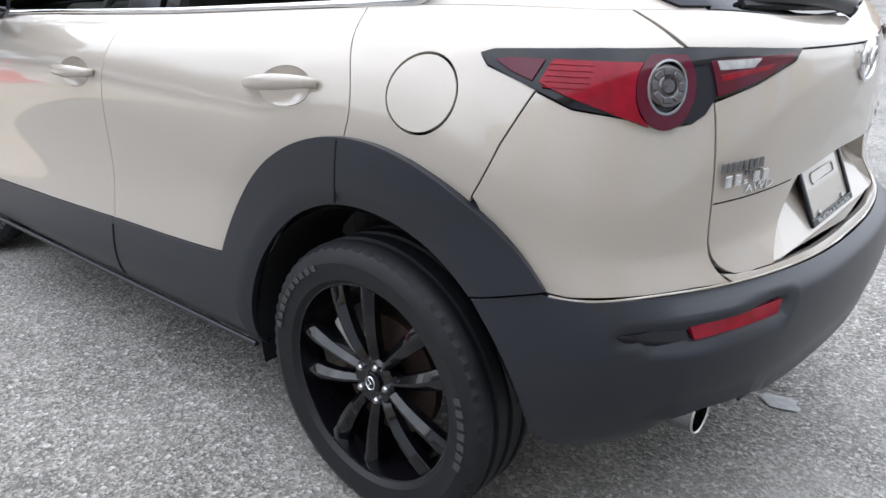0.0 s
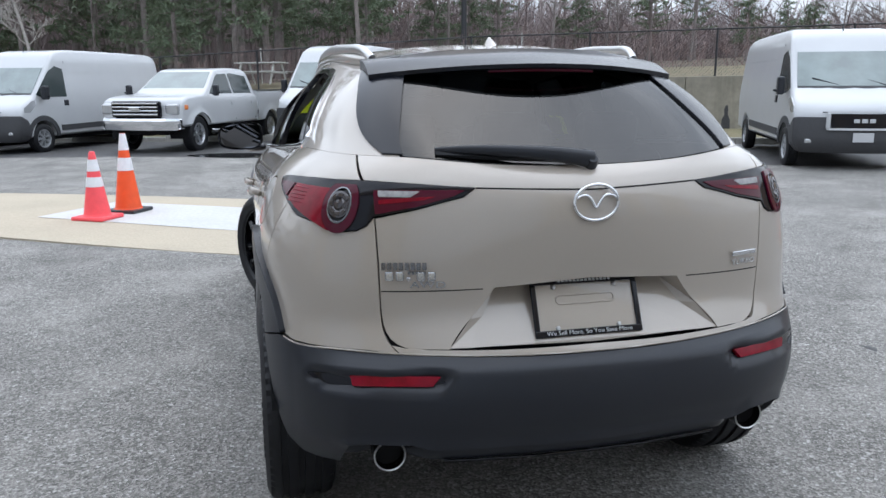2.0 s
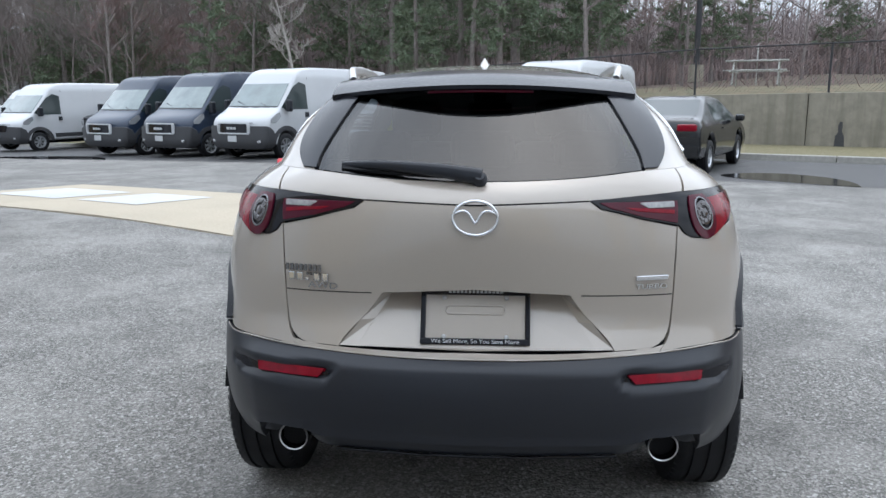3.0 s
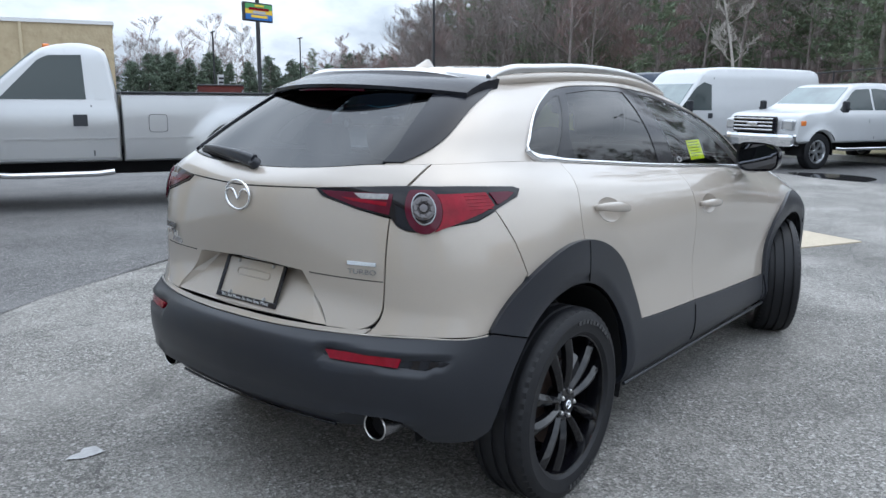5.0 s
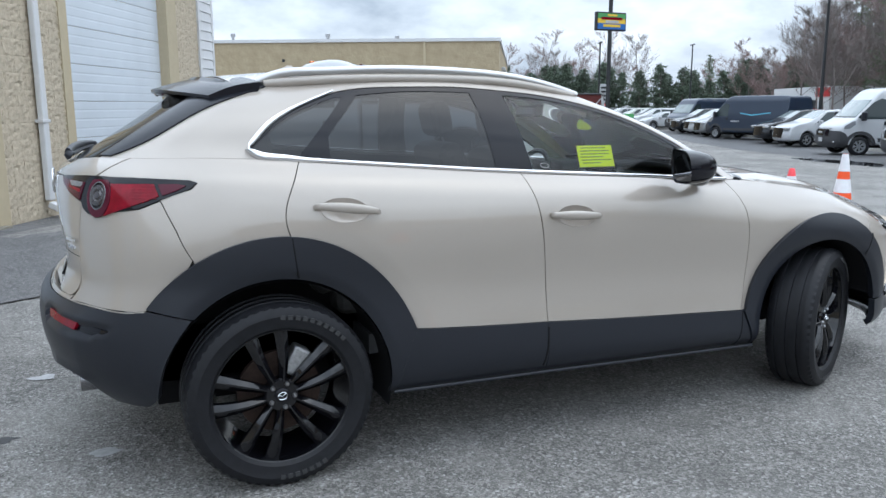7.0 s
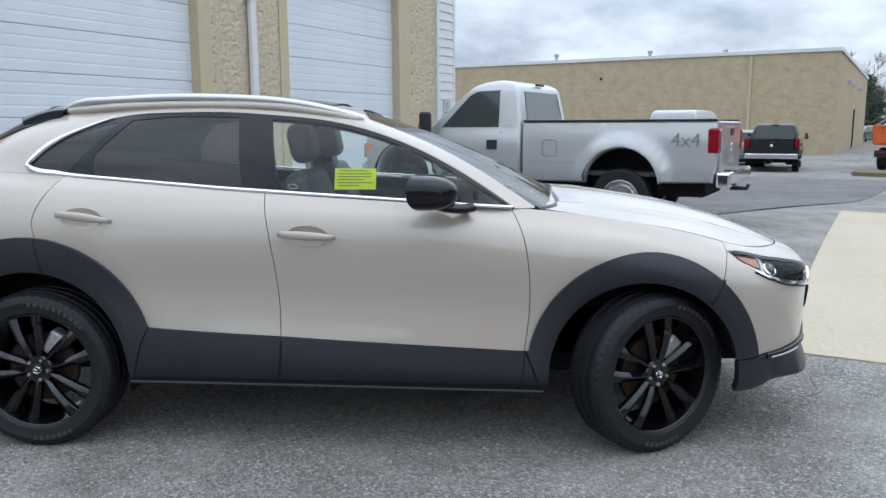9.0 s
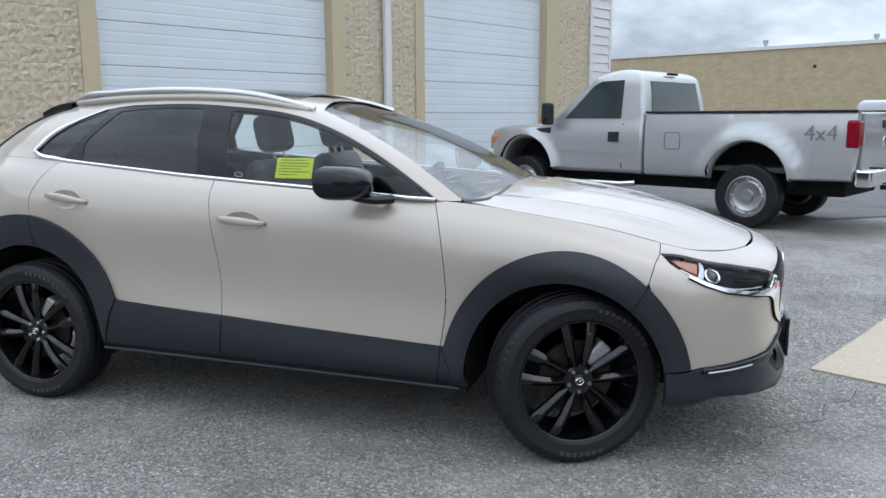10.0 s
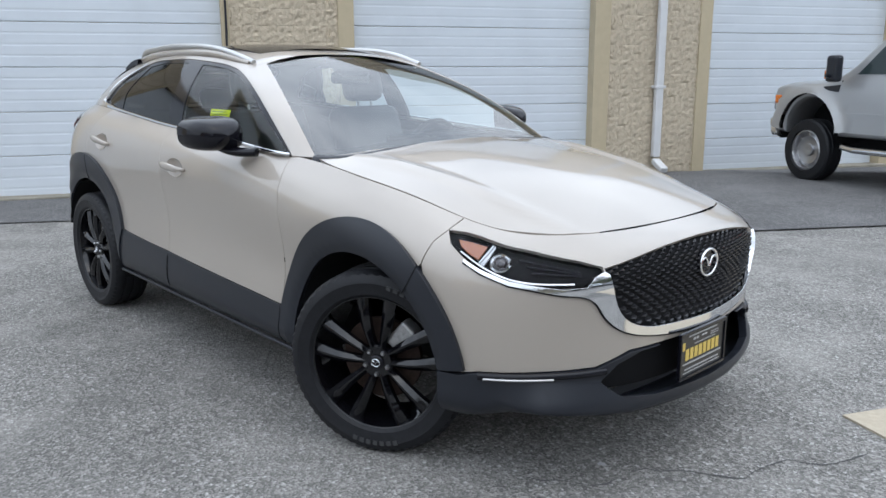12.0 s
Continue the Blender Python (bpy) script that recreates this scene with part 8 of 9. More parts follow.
    if decal:
        for s in (-1, 1):
            y = half_width(1.14, Tb) + .008
            part("decal", moved(text_bm("4x4", .25, .004), pose(end + .40, s * y, 1.16, 90, 0, 0 if s < 0 else 180)), M_CARGREY, v, "grey 4x4 decal")
            q = [(bed_f - .42 + .11 * math.copysign(abs(math.cos(a)) ** .35, math.cos(a)), s * y, 1.05 + .11 * math.copysign(abs(math.sin(a)) ** .35, math.sin(a))) for a in np.linspace(0, 2 * math.pi, 36, endpoint=False)]
            part("fuel_flap_joint", tube(q, .003, seg=5, closed=True), M_FENCE, v)
            part("fender_vent", side_piece([(f - .50, 1.13), (f - .50, 1.215), (f - .16, 1.185), (f - .10, 1.145)], T, s, .010, .016), M_BLACK, v, "black fender vent")
            part("side_crease", side_piece([(cab_r + .02, .88), (f - arch - .14, .88), (f - arch - .14, .865), (cab_r + .02, .865)], T, s, .012, .02), paint, v)
            part("side_crease", side_piece([(bed_f - .01, .88), (b + arch + .10, .88), (b + arch + .10, .865), (bed_f - .01, .865)], Tb, s, .012, .02), paint, v)
            part("roof_marker", new_box((f - 1.30, s * .50 - .05, h - .06), (f - 1.22, s * .50 + .05, h - .01), .015), M_AMBER_BRIGHT, v, "amber roof marker")
    for o in v.children:
        if not o.name.startswith("wheel"):
            o.location.z += lift
    return v


def small_car(m, paint, label, L=4.5, wb=2.65, h=1.46, kind="sedan", style="alloy", group="parked cars", w=.90, r=.32):
    """A saloon or a tall wagon."""
    v = thing("parked_car", label, "car", m, group)
    f, b = wb / 2, -wb / 2
    fo = (L - wb) * .52
    ro = L - wb - fo
    zb = .26
    hood = h * .66
    belt_ = h * .63
    T = [(.25, w - .06), (.5, w), (belt_, w - .02), (belt_ + .06, w - .06), (h - .08, w * .68), (h, w * .56)]
    if kind == "sedan":
        top = [(b - ro + .02, .55), (b - ro - .0, .78), (b - ro + .06, belt_ + .10), (b - ro + .42, belt_ + .14), (b + .35, h - .08), (b + .75, h), (f - 1.15, h - .015), (f - .85, h - .08), (f + .02, belt_ + .06)]
    else:
        top = [(b - ro + .02, .50), (b - ro - .0, .80), (b - ro + .08, belt_ + .06), (b - ro + .30, h - .12), (b - ro + .50, h - .02), (b + .6, h), (f - 1.2, h - .02), (f - .92, h - .08), (f - .08, belt_ + .08)]
    prof = rounded(top + [(f + .45, hood - .06), (f + fo - .14, hood - .20), (f + fo, .58), (f + fo - .02, .34), (f + fo - .15, zb)]) + arch_pts(f, r + .05, zb + .03) + [(f - r - .15, zb), (b + r + .15, zb)] + arch_pts(b, r + .05, zb + .03) + [(b - r - .16, zb + .02), (b - ro + .05, .34)]
    FB = (f + fo, .22)
    part("body", hull(prof, T, r=.07, front=FB, bulge=arch_bulge((f, b), r + .05, .02, .08), step=.12), paint, v, smooth=45)
    x_top0, x_top1 = (b + .45, f - 1.05) if kind == "sedan" else (b - ro + .62, f - 1.1)
    x_mid = (f + b) / 2 - .02
    for s in (-1, 1):
        part("door_window", side_piece([(f - .42, belt_ + .04), (x_mid + .03, belt_ + .04), (x_mid + .03, h - .11), (f - 1.0, h - .13)], T, s, .006), M_VANGLASS, v, "dark side window")
        part("door_window", side_piece([(x_mid - .05, belt_ + .04), (x_top0 - (.05 if kind == "sedan" else .12), belt_ + .06), (x_top0 + .12, h - .14), (x_mid - .05, h - .11)], T, s, .006), M_VANGLASS, v, "dark side window")
        for x in (f - .36, x_mid, b + .32):
            part("door_line", side_piece([(x, .42), (x + .012, .42), (x + .012, belt_ + .01), (x, belt_ + .01)], T, s, .003, .006), M_FENCE, v)
        lamp_box("headlamp", v, (f + fo - .30, s * (w - .25) - .16, hood - .36), (f + fo - .08, s * (w - .25) + .17, hood - .22), M_HEADLAMP, "clear headlamp", .04)
        lamp_box("tail_lamp", v, (b - ro - .012, s * (w - .28) - .20, belt_ - .10), (b - ro + .16, s * (w - .25) + .19, belt_ + .03), M_RED, "red tail lamp", .03)
        lamp_box("door_handle", v, (x_mid - .35, s * (w + .0) - .012, belt_ - .10), (x_mid - .17, s * (w + .0) + .012, belt_ - .07), paint, "", .006)
        lamp_box("door_mirror", v, (f - .62, s * (w + .09) - .09, belt_ + .02), (f - .46, s * (w + .09) + .09, belt_ + .16), paint, "", .04)
        for x in (f, b):
            road_wheel(v, x, s * (w - .11), r, style)
    part("windscreen", cross_piece((f + .0 if kind == "sedan" else f - .1, belt_ + .08), w - .14, (f - .86 if kind == "sedan" else f - .94, h - .08), w * .68 - .04, .012, front=FB), M_VANSCREEN, v, "windscreen with the sky reflection put into its pale colour", 40)
    if kind == "sedan":
        part("rear_glass", cross_piece((b - ro + .46, belt_ + .15), w - .20, (b + .33, h - .09), w * .66 - .02, .012), M_VANGLASS, v, "dark rear window", 40)
    else:
        part("rear_glass", cross_piece((b - ro + .09, belt_ + .09), w - .18, (b - ro + .29, h - .13), w * .68 - .03, .012), M_VANGLASS, v, "dark rear window", 40)
    part("grille", cross_piece((f + fo - .005, .42), .45, (f + fo - .07, hood - .26), .50, .012, front=FB), M_GLOSS_BLACK, v)
    part("rear_plate", new_box((b - ro - .015, -.16, belt_ - .13), (b - ro + .02, .16, belt_ + .01), .006), M_WHITE, v, "white number plate")
    part("rear_bumper", hull([(b - ro - .03, .36), (b - ro - .04, .56), (b - ro + .1, .60), (b - ro + .12, .32)], [(.3, w - .06), (.6, w - .02)], r=.03), paint, v, smooth=45)
    part("rear_valance", new_box((b - ro - .05, -w * .6, .30), (b - ro + .1, w * .6, .40), .03), M_BLACK, v)
    part("underbody", new_box((b - .4, -w * .7, .20), (f + .4, w * .7, .45), .03), M_DARK, v)
    return v


def dump_truck(m):
    v = thing("dump_truck", "small truck with an orange tipper body, tail towards the lot", "truck", m)
    bed = part("tipper_body", hull([(-2.3, .95), (-2.35, 1.65), (.6, 1.65), (.6, .95)], [(.9, .95), (1.7, 1.02)], r=.03), M_ORANGE, v, "orange tipper body")
    for y in (-.75, -.25, .25, .75):
        part("rib", new_box((-2.40, y - .04, .98), (-2.34, y + .04, 1.62), .01), M_ORANGE, bed)
    part("tailgate", new_box((-2.37, -.96, 1.0), (-2.33, .96, 1.6), .01), M_ORANGE, bed)
    part("tailgate_lip", new_box((-2.42, -1.0, 1.60), (-2.30, 1.0, 1.68), .02), M_ORANGE, bed)
    head = part("headboard", new_box((.30, -.98, 1.60), (.38, .98, 2.22), .02), M_TARP, v, "dark red headboard of the tipper")
    part("top_bar", new_box((.26, -1.0, 2.20), (.46, 1.0, 2.28), .03), M_BLACK, head, "black rolled tarpaulin")
    for y in (-.96, .96):
        part("side_stay", tube([(-2.2, y, 1.66), (.32, y, 2.05)], .03, seg=6), M_BLACK, head)
    part("cab", hull([(.8, .7), (.8, 2.2), (1.7, 2.25), (2.2, 1.5), (3.1, 1.35), (3.2, .7)], [(.6, 1.0), (1.4, 1.0), (2.3, .8)], r=.05), M_WHITE, v, smooth=40)
    part("chassis", new_box((-2.3, -.5, .55), (2.8, .5, .95), .03), M_DARK, v)
    part("rear_bumper", new_box((-2.36, -.9, .5), (-2.25, .9, .75), .02), M_BLACK, v)
    for s in (-1, 1):
        lamp_box("tail_lamp", v, (-2.38, s * .7 - .1, .6), (-2.34, s * .7 + .1, .7), M_RED)
        for x in (-1.5, 2.3):
            road_wheel(v, x, s * .8, .42, "steel")
    return v


FACE = 180   # nose towards the garage
pickup(lot(3.657, 9.86, 0, FACE) @ Matrix.Scale(.95, 4), M_SILVER, "silver regular-cab pickup with a long bed, nose to the garage", wb=3.48, crew=False, h=2.02, style="steel", grille="dark", arch=.50, r=.405, group="", z_rail=1.42, nose=.87, tail=1.25, lift=.03, decal=True, cz=.55)
W = M_WHITE
pickup(lot(20.1, 12.05, 0, FACE), W, "white crew-cab pickup with a chrome grille in the parking row", wb=3.75, style="alloy6")
pickup(lot(18.9, -10.05, 0, FACE), W, "white crew-cab pickup with a black grille in the parking row", wb=3.7, grille="dark", steps=False)
van(lot(22.7, 8.9, 0, FACE), W, "white panel van with a dark nose, paper behind the windscreen", grille=False, sticker=True)
van(lot(20.0, 16.05, 0, FACE), W, "white panel van in the parking row")
van(lot(20.0, 18.95, 0, FACE), M_NAVY, "dark blue panel van in the parking row")
van(lot(20.1, 21.85, 0, FACE), M_NAVY, "dark blue delivery van with pale bars on its side", stripe=True)
van(lot(20.9, 28.7, 0, FACE), W, "white panel van with a dark nose far down the row", grille=False)
van(lot(24.0, 34.6, 0, FACE), W, "white panel van far down the row")
van(lot(18.4, -2.1, 0, FACE + 2) @ Matrix.Diagonal((.95, .97, .96, 1)), W, "white panel van standing by the retaining wall")
pickup(lot(22.6, 25.9, 0, FACE), M_CARBLACK, "black pickup between two vans", wb=3.6, grille="dark")
small_car(lot(18.75, 4.75, 0, 0), M_CARBLACK, "black saloon, tail towards the lot, by the retaining wall", L=4.53, wb=2.65, h=1.47, w=.91)
# further down the lot
rnd = random.Random(31)
paints = (W, M_CARGREY, M_CARBLACK, W, M_CARGREEN, W, M_CARRED, M_CARBLACK, M_CARGREY, W)
for k in range(17):
    b = 37.0 + 3.05 * k
    if k in (2, 3, 7, 8):
        continue
    kind = "suv" if rnd.random() < .6 else "sedan"
    small_car(lot(21.6 - .06 * (b - 37) + rnd.uniform(-.2, .2), b, 0, FACE + 6), paints[(k * 7) % 10], "parked %s in the far row" % ("tall wagon" if kind == "suv" else "low saloon"), L=4.7 if kind == "suv" else 4.5, h=1.72 if kind == "suv" else 1.45, kind=kind, group="far row of cars")
van(lot(20.6, 44.6, 0, 120), M_NAVY, "dark blue delivery van across the far row", stripe=True)
van(lot(21.6, 60.2, 0, FACE + 30), M_NAVY, "dark blue delivery van across the far row", stripe=True)
for row, (a0, b0, da, db, n) in enumerate(((27.0, 50, -.05, 3.1, 14), (8.5, 92, 2.7, 1.0, 11), (7.0, 100, 2.7, 1.0, 14))):
    for k in range(n):
        kind = "suv" if rnd.random() < .6 else "sedan"
        small_car(lot(a0 + da * k, b0 + db * k, 0, (FACE + 4 if row == 0 else -70) + rnd.uniform(-2, 2)), paints[(k * 3 + row) % 10], "car in the long far row", L=4.6, h=1.68 if kind == "suv" else 1.45, kind=kind, group="long far row")
dump_truck(lot(9.8, 37.6, 0, 75) @ Matrix.Scale(1.1, 4))
van(lot(1.2, 33.4, 0, 90), W, "white panel van parked by the long building", grille=False)
small_car(lot(3.0, 38.2, 0, 90), M_CARGREY, "grey wagon parked by the long building", L=4.6, h=1.65, kind="suv")
pickup(lot(4.5, 35.0, 0, 93), M_CARBLACK, "dark blue pickup parked by the long building", wb=3.6, grille="dark")

# ---- traffic cones ----
def cone(m, h, label, bands, body):
    c = thing("traffic_cone", label, "traffic cone", m, "traffic cones")
    r0, r1 = .135 if h < .8 else .14, .028
    rr = lambda z: r0 + (r1 - r0) * (z - .04) / (h - .04)
    part("base", new_box((-.185, -.185, 0), (.185, .185, .04), .012), body if h < .8 else M_BLACK, c, "square cone base")
    part("cone_body", revolve([(r0 + .015, .036), (r0, .05)] + [(rr(z), z) for z in np.linspace(.06, h - .01, 12)] + [(r1 * .8, h), (r1 * .4, h - .004), (r1 * .35, h - .08)], 36, "Z"), body, c, smooth=50)
    for z0, z1, m_ in bands:
        part("band", revolve([(rr(z0) + .0015, z0), (rr(z0) + .003, z0 + .004), (rr(z1) + .003, z1 - .004), (rr(z1) + .0015, z1)], 36, "Z"), m_, c, "pale reflective band" if m_ is M_BAND else "orange band")
    return c


cone(lot(8.84, 6.81, .014), .70, "pink-orange traffic cone with white bands on the pad", ((.34, .44, M_BAND), (.50, .62, M_BAND)), M_CONE_PINK)
cone(lot(9.37, 6.81, .014), .86, "tall orange traffic cone with white bands on a black base", ((.46, .60, M_BAND), (.68, .86, M_BAND)), M_CONE)
cone(pose(.84, -5.98, 0, 0, 0, 20), .80, "plain faded orange traffic cone on the asphalt", (), M_CONE_OLD)

# ---- picnic tables on the bank ----
def picnic_table(m):
    t = thing("picnic_table", "weathered white wooden picnic table on the grass bank", "picnic table", m, "picnic tables")
    for k in range(5):
        part("top_board", new_box((-.9, -.36 + k * .145, .72), (.9, -.36 + k * .145 + .135, .76), .006), M_OLDWOOD, t)
    for s in (-1, 1):
        for k in range(2):
            part("bench_board", new_box((-.9, s * .72 - .14 + k * .145, .42), (.9, s * .72 - .14 + k * .145 + .135, .455), .006), M_OLDWOOD, t)
    for x in (-.65, .65):
        for s in (-1, 1):
            part("leg", moved(new_box((-.02, -.045, 0), (.02, .045, .84), .005), pose(x, s * .58, 0, s * 24, 0, 0)), M_OLDWOOD, t)
        part("brace", new_box((x - .045, -.78, .37), (x - .01, .78, .43), .005), M_OLDWOOD, t)
    part("umbrella_pole", tube([(0, 0, 0), (0, 0, 1.25)], .02, seg=6), M_OLDWOOD, t)
    return t


for a, b, turn in ((28.0, 14.2, 85), (28.6, 10.9, 80), (28.4, 5.0, 95)):
    picnic_table(LOT @ pose(a, b, wall_top(b) + .30, 0, 0, turn))

# ---- woods behind the wall: bare hardwoods and pines ----
def twig(vs, fs, p, q, r0, r1, n=3):
    """A thin tapered branch as a prism."""
    d = (q - p)
    L = d.length
    if L < 1e-5:
        return
    d /= L
    s = d.orthogonal().normalized()
    w = d.cross(s)
    i = len(vs)
    for c, r in ((p, r0), (q, r1)):
        for k in range(n):
            a = 2 * math.pi * k / n
            vs.append(c + (s * math.cos(a) + w * math.sin(a)) * r)
    for k in range(n):
        fs.append((i + k, i + (k + 1) % n, i + n + (k + 1) % n, i + n + k))


def mesh_of(name, vs, fs, material):
    me = bpy.data.meshes.new(name)
    me.from_pydata([tuple(v) for v in vs], [], fs)
    me.materials.append(material)
    return me


def bare_tree(seed, h, spread=.32, dens=1.0):
    """Meshes of trunk with limbs, and of the fine crown."""
    rnd = random.Random(seed)
    tv, tf, cv, cf = [], [], [], []
    p, d = Vector((0, 0, -.3)), Vector((rnd.uniform(-.06, .06), rnd.uniform(-.06, .06), 1)).normalized()
    steps = 9
    r = .0065 * h + .045
    nodes = []
    for k in range(steps):
        q = p + d * (h * .9 / steps)
        r2 = r * (1 - .085 * (k + 1) / 1.05) if k < steps - 1 else r * .3
        twig(tv, tf, p, q, r, max(.012, r * .86), 7)
        if k >= 2:
            nodes.append((q.copy(), max(.012, r * .86), k / steps))
        p, r = q, r * .86
        d = (d + Vector((rnd.uniform(-.10, .10), rnd.uniform(-.10, .10), .04))).normalized()

    def grow(p, d, L, r, depth):
        seg = 3
        for s in range(seg):
            q = p + d * (L / seg)
            if depth == 0:
                twig(tv, tf, p, q, r, r * .75, 4)
            else:
                twig(cv, cf, p, q, r, r * .72, 3)
            r *= .75
            p = q
            d = (d + Vector((rnd.gauss(0, .16), rnd.gauss(0, .16), rnd.uniform(.0, .16)))).normalized()
            if depth < 3:
                for _ in range(2 if depth < 2 else (2 if rnd.random() < dens else 1)):
                    e = (d + Vector((rnd.gauss(0, .55), rnd.gauss(0, .55), rnd.uniform(-.15, .5)))).normalized()
                    grow(p, e, L * rnd.uniform(.42, .62), max(.011, r * .62), depth + 1)

    for q, rr, f in nodes:
        for _ in range(2 if f < .85 else 3):
            a = rnd.uniform(0, 2 * math.pi)
            up = rnd.uniform(.35, .95)
            d0 = Vector((math.cos(a), math.sin(a), up)).normalized()
            grow(q, d0, h * spread * (1.15 - f) * rnd.uniform(.7, 1.2) + .5, rr * .45, 0)
    return tv, tf, cv, cf


def pine_tree(seed, h, full=1.0, big=1.0):
    rnd = random.Random(seed)
    tv, tf, cv, cf = [], [], [], []
    twig(tv, tf, Vector((0, 0, -.3)), Vector((0, 0, h * .5)), .012 * h + .05, .008 * h + .03, 8)
    twig(tv, tf, Vector((0, 0, h * .5)), Vector((rnd.uniform(-.1, .1), 0, h * .98)), .008 * h + .03, .015, 8)
    z = h * rnd.uniform(.14, .24)
    while z < h * .985:
        f = (z / h)
        R = h * .20 * full * (1.05 - f) ** .75 * rnd.uniform(.75, 1.15) + .25
        for k in range(rnd.randint(4, 6)):
            a = rnd.uniform(0, 2 * math.pi)
            L = R * rnd.uniform(.6, 1.1)
            tip = Vector((math.cos(a) * L, math.sin(a) * L, z + L * rnd.uniform(-.30, .55)))
            base = Vector((0, 0, z + h * rnd.uniform(-.02, .02)))
            twig(tv, tf, base, tip, .03, .01, 4)
            m = max(4, int(L * 5))
            for s in range(m):
                c = base.lerp(tip, .25 + .75 * (s + rnd.random()) / m)
                for _ in range(7 if big < 1.2 else 4):
                    d = Vector((rnd.gauss(0, 1), rnd.gauss(0, 1), rnd.gauss(0, .9))).normalized()
                    e = c + d * rnd.uniform(.22, .46) * big
                    w = d.cross(Vector((rnd.gauss(0, 1), rnd.gauss(0, 1), rnd.gauss(0, 1)))).normalized() * rnd.uniform(.03, .08) * big
                    i = len(cv)
                    cv.extend((c - w * .4, e, c + w))
                    cf.append((i, i + 1, i + 2))
        z += h * rnd.uniform(.028, .045)
    return tv, tf, cv, cf


PROTO = {"bare": [], "pine": [], "shrub": []}
for k in range(6):
    h = (13, 14.5, 11.5, 15.5, 12.5, 10)[k]
    tv, tf, cv, cf = bare_tree(100 + k, h, spread=(.30, .27, .33, .26, .3, .36)[k])
    PROTO["bare"].append((mesh_of("trunk", tv, tf, M_BARK), mesh_of("crown", cv, cf, M_BARK_RED if k % 2 else M_BARK)))
for k in range(4):
    tv, tf, cv, cf = pine_tree(200 + k, (15, 13, 17, 11)[k], (1.0, 1.15, .85, 1.2)[k])
    PROTO["pine"].append((mesh_of("trunk", tv, tf, M_BARK), mesh_of("crown", cv, cf, M_NEEDLE)))
tv, tf, cv, cf = pine_tree(300, 8.5, 1.9, 1.7)
PROTO["far_pine"] = [(mesh_of("trunk", tv, tf, M_BARK), mesh_of("crown", cv, cf, M_NEEDLE_FAR))]
tv, tf, cv, cf = bare_tree(321, 8.5, .06, .3)
PROTO["pale"] = [(mesh_of("trunk", tv, tf, M_BARK_PALE), mesh_of("crown", cv, cf, M_BARK_PALE))]


def bank_z(a, b):
    return float(np.interp(a, [24.6, 26, 30, 38, 60, 140], [0, .10, .28, .65, 1.4, 3.5])) * bank_rise(b) + wall_top(b)


def tree(kind, a, b, s=1.0, rnd=random, z=None, lean=0):
    tm, cm = rnd.choice(PROTO[kind])
    label = {"bare": "bare grey-brown hardwood tree in early spring", "pine": "dark green pine tree among bare trees", "far_pine": "full green pine far across the lot", "pale": "pale leaning bare tree"}[kind]
    t = thing("tree", label, "tree", LOT @ pose(a, b, bank_z(a, b) - .1 if z is None else z, lean, 0, rnd.uniform(0, 360)) @ Matrix.Scale(s, 4), "trees of the wood")
    for nm, me in (("trunk", tm), ("crown", cm)):
        o = new(nm, me)
        o.parent = t
    return t


rnd = random.Random(5)
# the edge of the wood, then deeper rows
for row, (a0, step, pines) in enumerate(((31.5, 8.5, .14), (35.5, 3.2, .30), (40.5, 3.0, .45), (47, 3.6, .5), (55, 4.2, .45))):
    b = -26.0
    while b < 66 + row * 10:
        gap = 1 - .5 * math.exp(-((b + 16) / 15) ** 2)
        kind = "pine" if rnd.random() < pines * (1.5 if 8 < b < 40 else .85) else "bare"
        s = rnd.uniform(.72, 1.12) * (.95 + .07 * row) * (gap if row > 0 else gap * .9)
        # past this line the near trees are felled and the wood stands lower and farther off
        if b < 12 + (a0 - 35) * .34:
            s *= .62
            if rnd.random() > (.04, .10, .40, 1, 1)[row]:
                b += step * rnd.uniform(.6, 1.35)
                continue
        tree(kind, a0 + rnd.uniform(-1.6, 1.6), b, s, rnd)
        b += step * rnd.uniform(.6, 1.35)
# the wood beyond the parking row, lower as it runs out
for k in range(46):
    b = 66 + k * 2.0 + rnd.uniform(-1, 1)
    tree("pine" if rnd.random() < .18 else "bare", 36 + rnd.uniform(-3, 10) + max(0, (b - 80) * .1), b, rnd.uniform(.55, .85) * (1 - .25 * min(1, (b - 66) / 90)), rnd, fall(0, b))
tree("pale", 29.0, 24.5, 1.0, rnd, lean=14)
# pines across the far end of the lot
for k in range(74):
    a = -26 + k * 1.25 + rnd.uniform(-.8, .8)
    tree("far_pine", a, 116 + rnd.uniform(-4, 8) - a * .25, rnd.uniform(.65, 1.05), rnd, fall(0, 90) - .3)
for k in range(16):
    a = -2 + k * 2.0 + rnd.uniform(-1, 1)
    tree("bare", a, 126 + rnd.uniform(-3, 5) - a * .2, rnd.uniform(.75, 1.0), rnd, fall(0, 90))
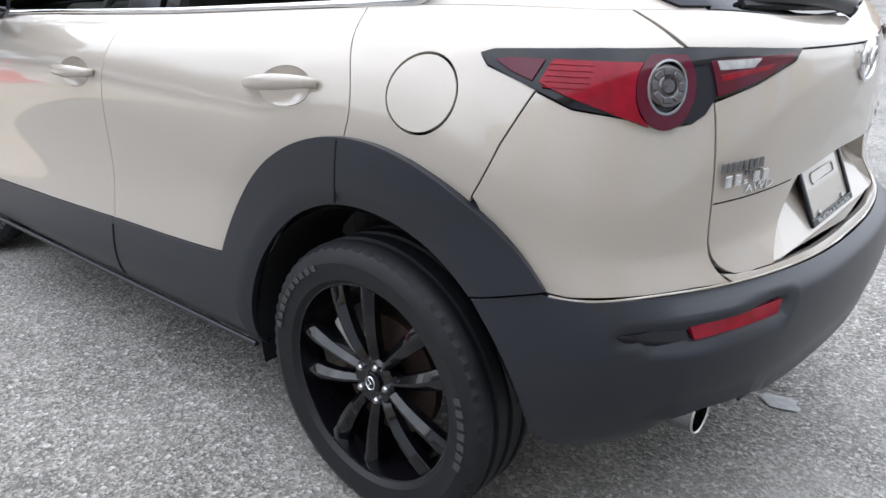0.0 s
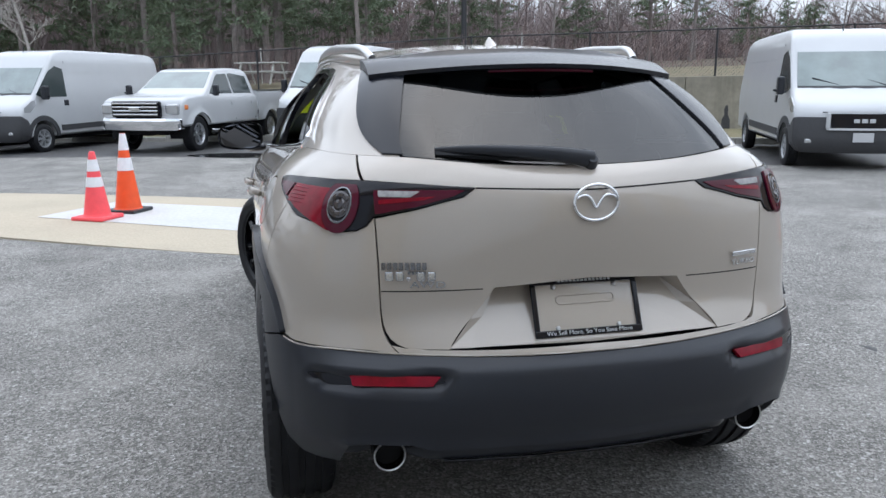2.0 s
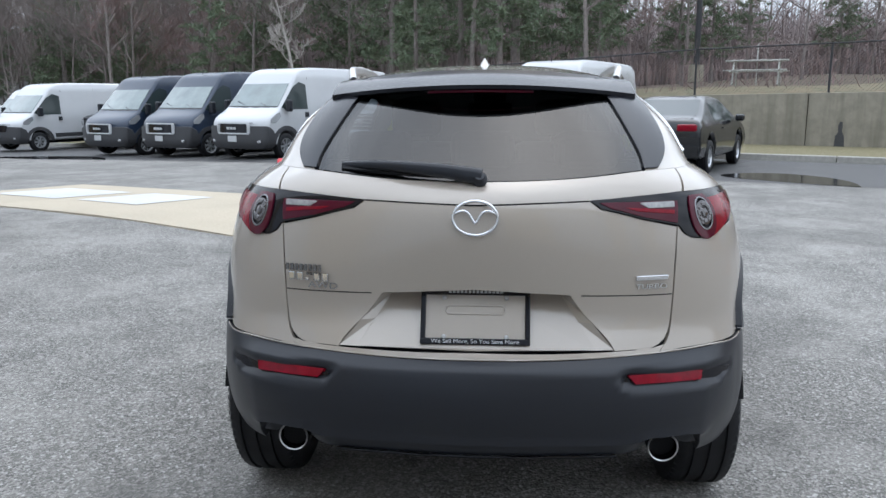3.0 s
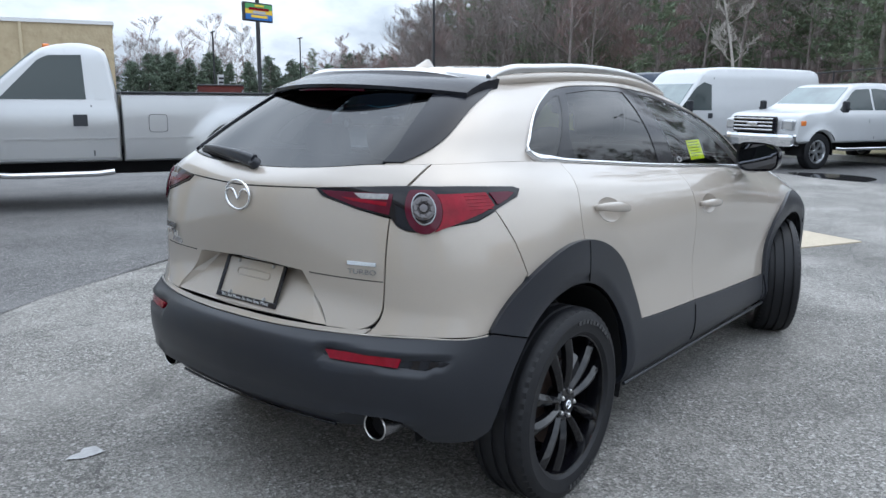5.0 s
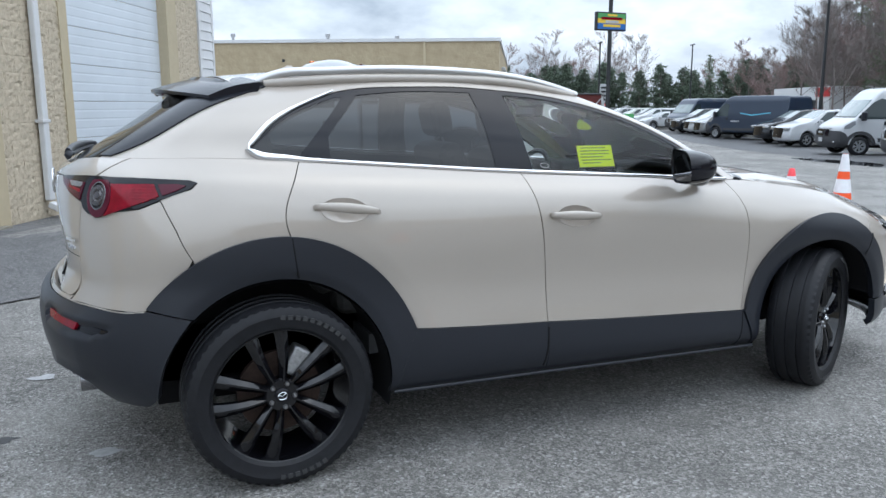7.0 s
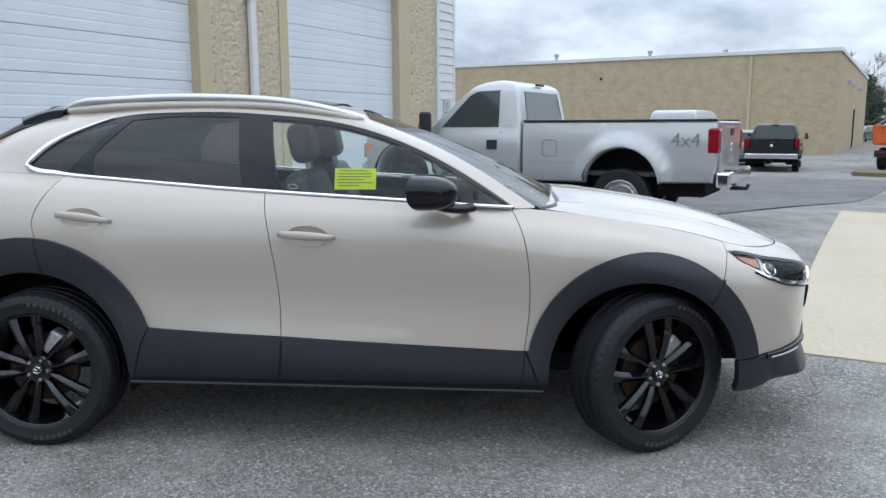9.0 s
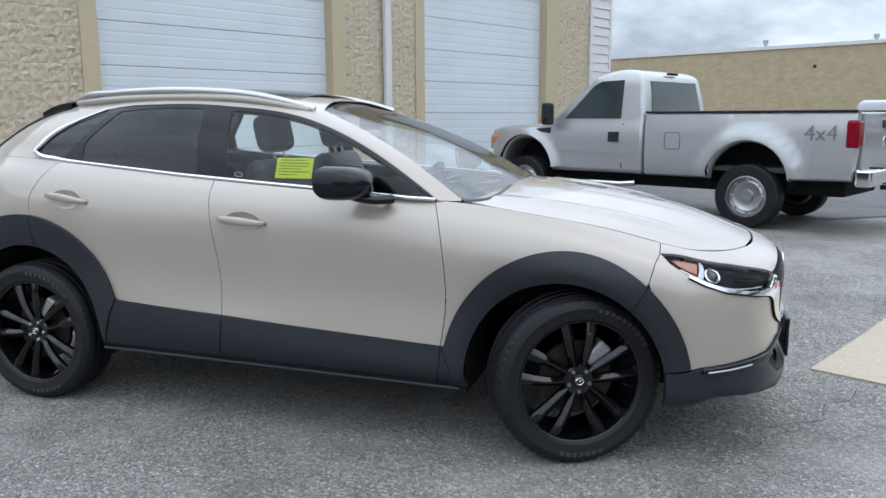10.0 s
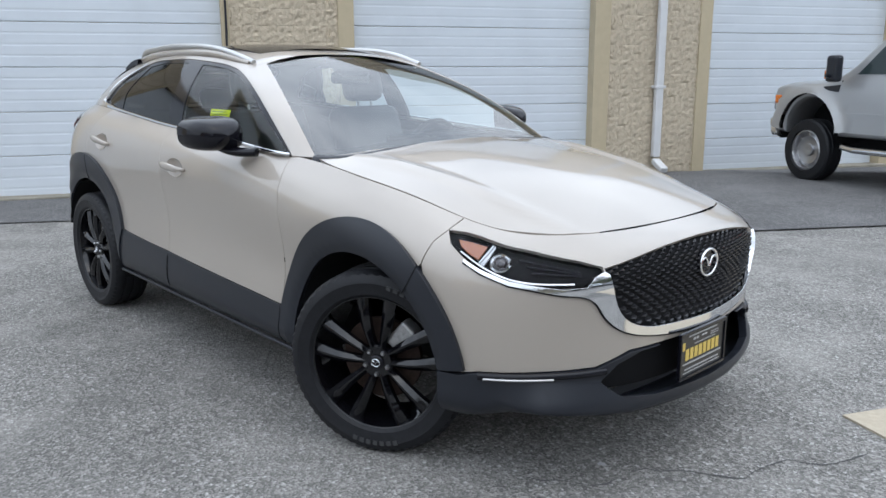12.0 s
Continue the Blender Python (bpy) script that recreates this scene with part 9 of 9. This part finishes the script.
# undergrowth along the edge: one tangle of thin stems
vs, fs = [], []
for k in range(1300):
    a, b = 28.5 + abs(rnd.gauss(0, 5.5)), rnd.uniform(-30, 75)
    p = LOT @ Vector((a, b, bank_z(a, b) - .05))
    q = p + Vector((rnd.gauss(0, .35), rnd.gauss(0, .35), rnd.uniform(.4, 1.7)))
    twig(vs, fs, p, q, .014, .005)
    for _ in range(4):
        s0 = p.lerp(q, rnd.uniform(.3, .95))
        twig(vs, fs, s0, s0 + Vector((rnd.gauss(0, .45), rnd.gauss(0, .45), rnd.uniform(.1, .7))), .007, .003)
o = new("undergrowth", mesh_of("undergrowth", vs, fs, M_BARK_RED))
tagged(o, "tangle of bare brown stems along the wood", "undergrowth", kind="stuff")
# dense far wood: many upright stems and clumps behind the modelled trees
vs, fs = [], []
for k in range(9000):
    b = rnd.uniform(-40, 150)
    a = rnd.uniform(58, 95)
    h = rnd.uniform(6, 13.5) * (1 - .5 * math.exp(-((b + 16) / 22) ** 2)) * (1 if b < 70 else max(.5, 1 - (b - 70) / 120))
    h *= 1 if b > 12 + (a - 35) * .34 else .62
    p = LOT @ Vector((a, b, 2))
    q = p + Vector((rnd.gauss(0, .6), rnd.gauss(0, .6), h))
    twig(vs, fs, p, q, .10, .02)
    for _ in range(5):
        s0 = p.lerp(q, rnd.uniform(.35, 1))
        twig(vs, fs, s0, s0 + Vector((rnd.gauss(0, 1.2), rnd.gauss(0, 1.2), rnd.uniform(.3, 2))), .05, .012)
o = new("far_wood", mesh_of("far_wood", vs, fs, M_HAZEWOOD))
tagged(o, "dense bare wood in the distance", "wood", kind="stuff")

# ---- the rough blocks of the garage piers ----
BLOCKS = [rough_block(.3985, .1985, 900 + k) for k in range(6)]
HALF_BLOCKS = {}
rnd = random.Random(77)
for wall, b0, b1 in garage_walls:
    if b1 < -1:
        continue
    z, course = -.2, 0
    while z < 4.05:
        b = b0
        while b < b1 - .03:
            w = .40 if not (course % 2 and b == b0) else .20
            w = min(w, b1 - b)
            if abs(w - .40) < .012:
                me = rnd.choice(BLOCKS)
            else:
                key = round(w, 2)
                if key not in HALF_BLOCKS:
                    HALF_BLOCKS[key] = rough_block(max(.04, key - .0015), .1985, 950 + len(HALF_BLOCKS))
                me = HALF_BLOCKS[key]
            o = new("block", me)
            o.parent = wall
            o.matrix_basis = LOT @ pose(-.024, b, z + .001)
            b += w
        z += .20
        course += 1
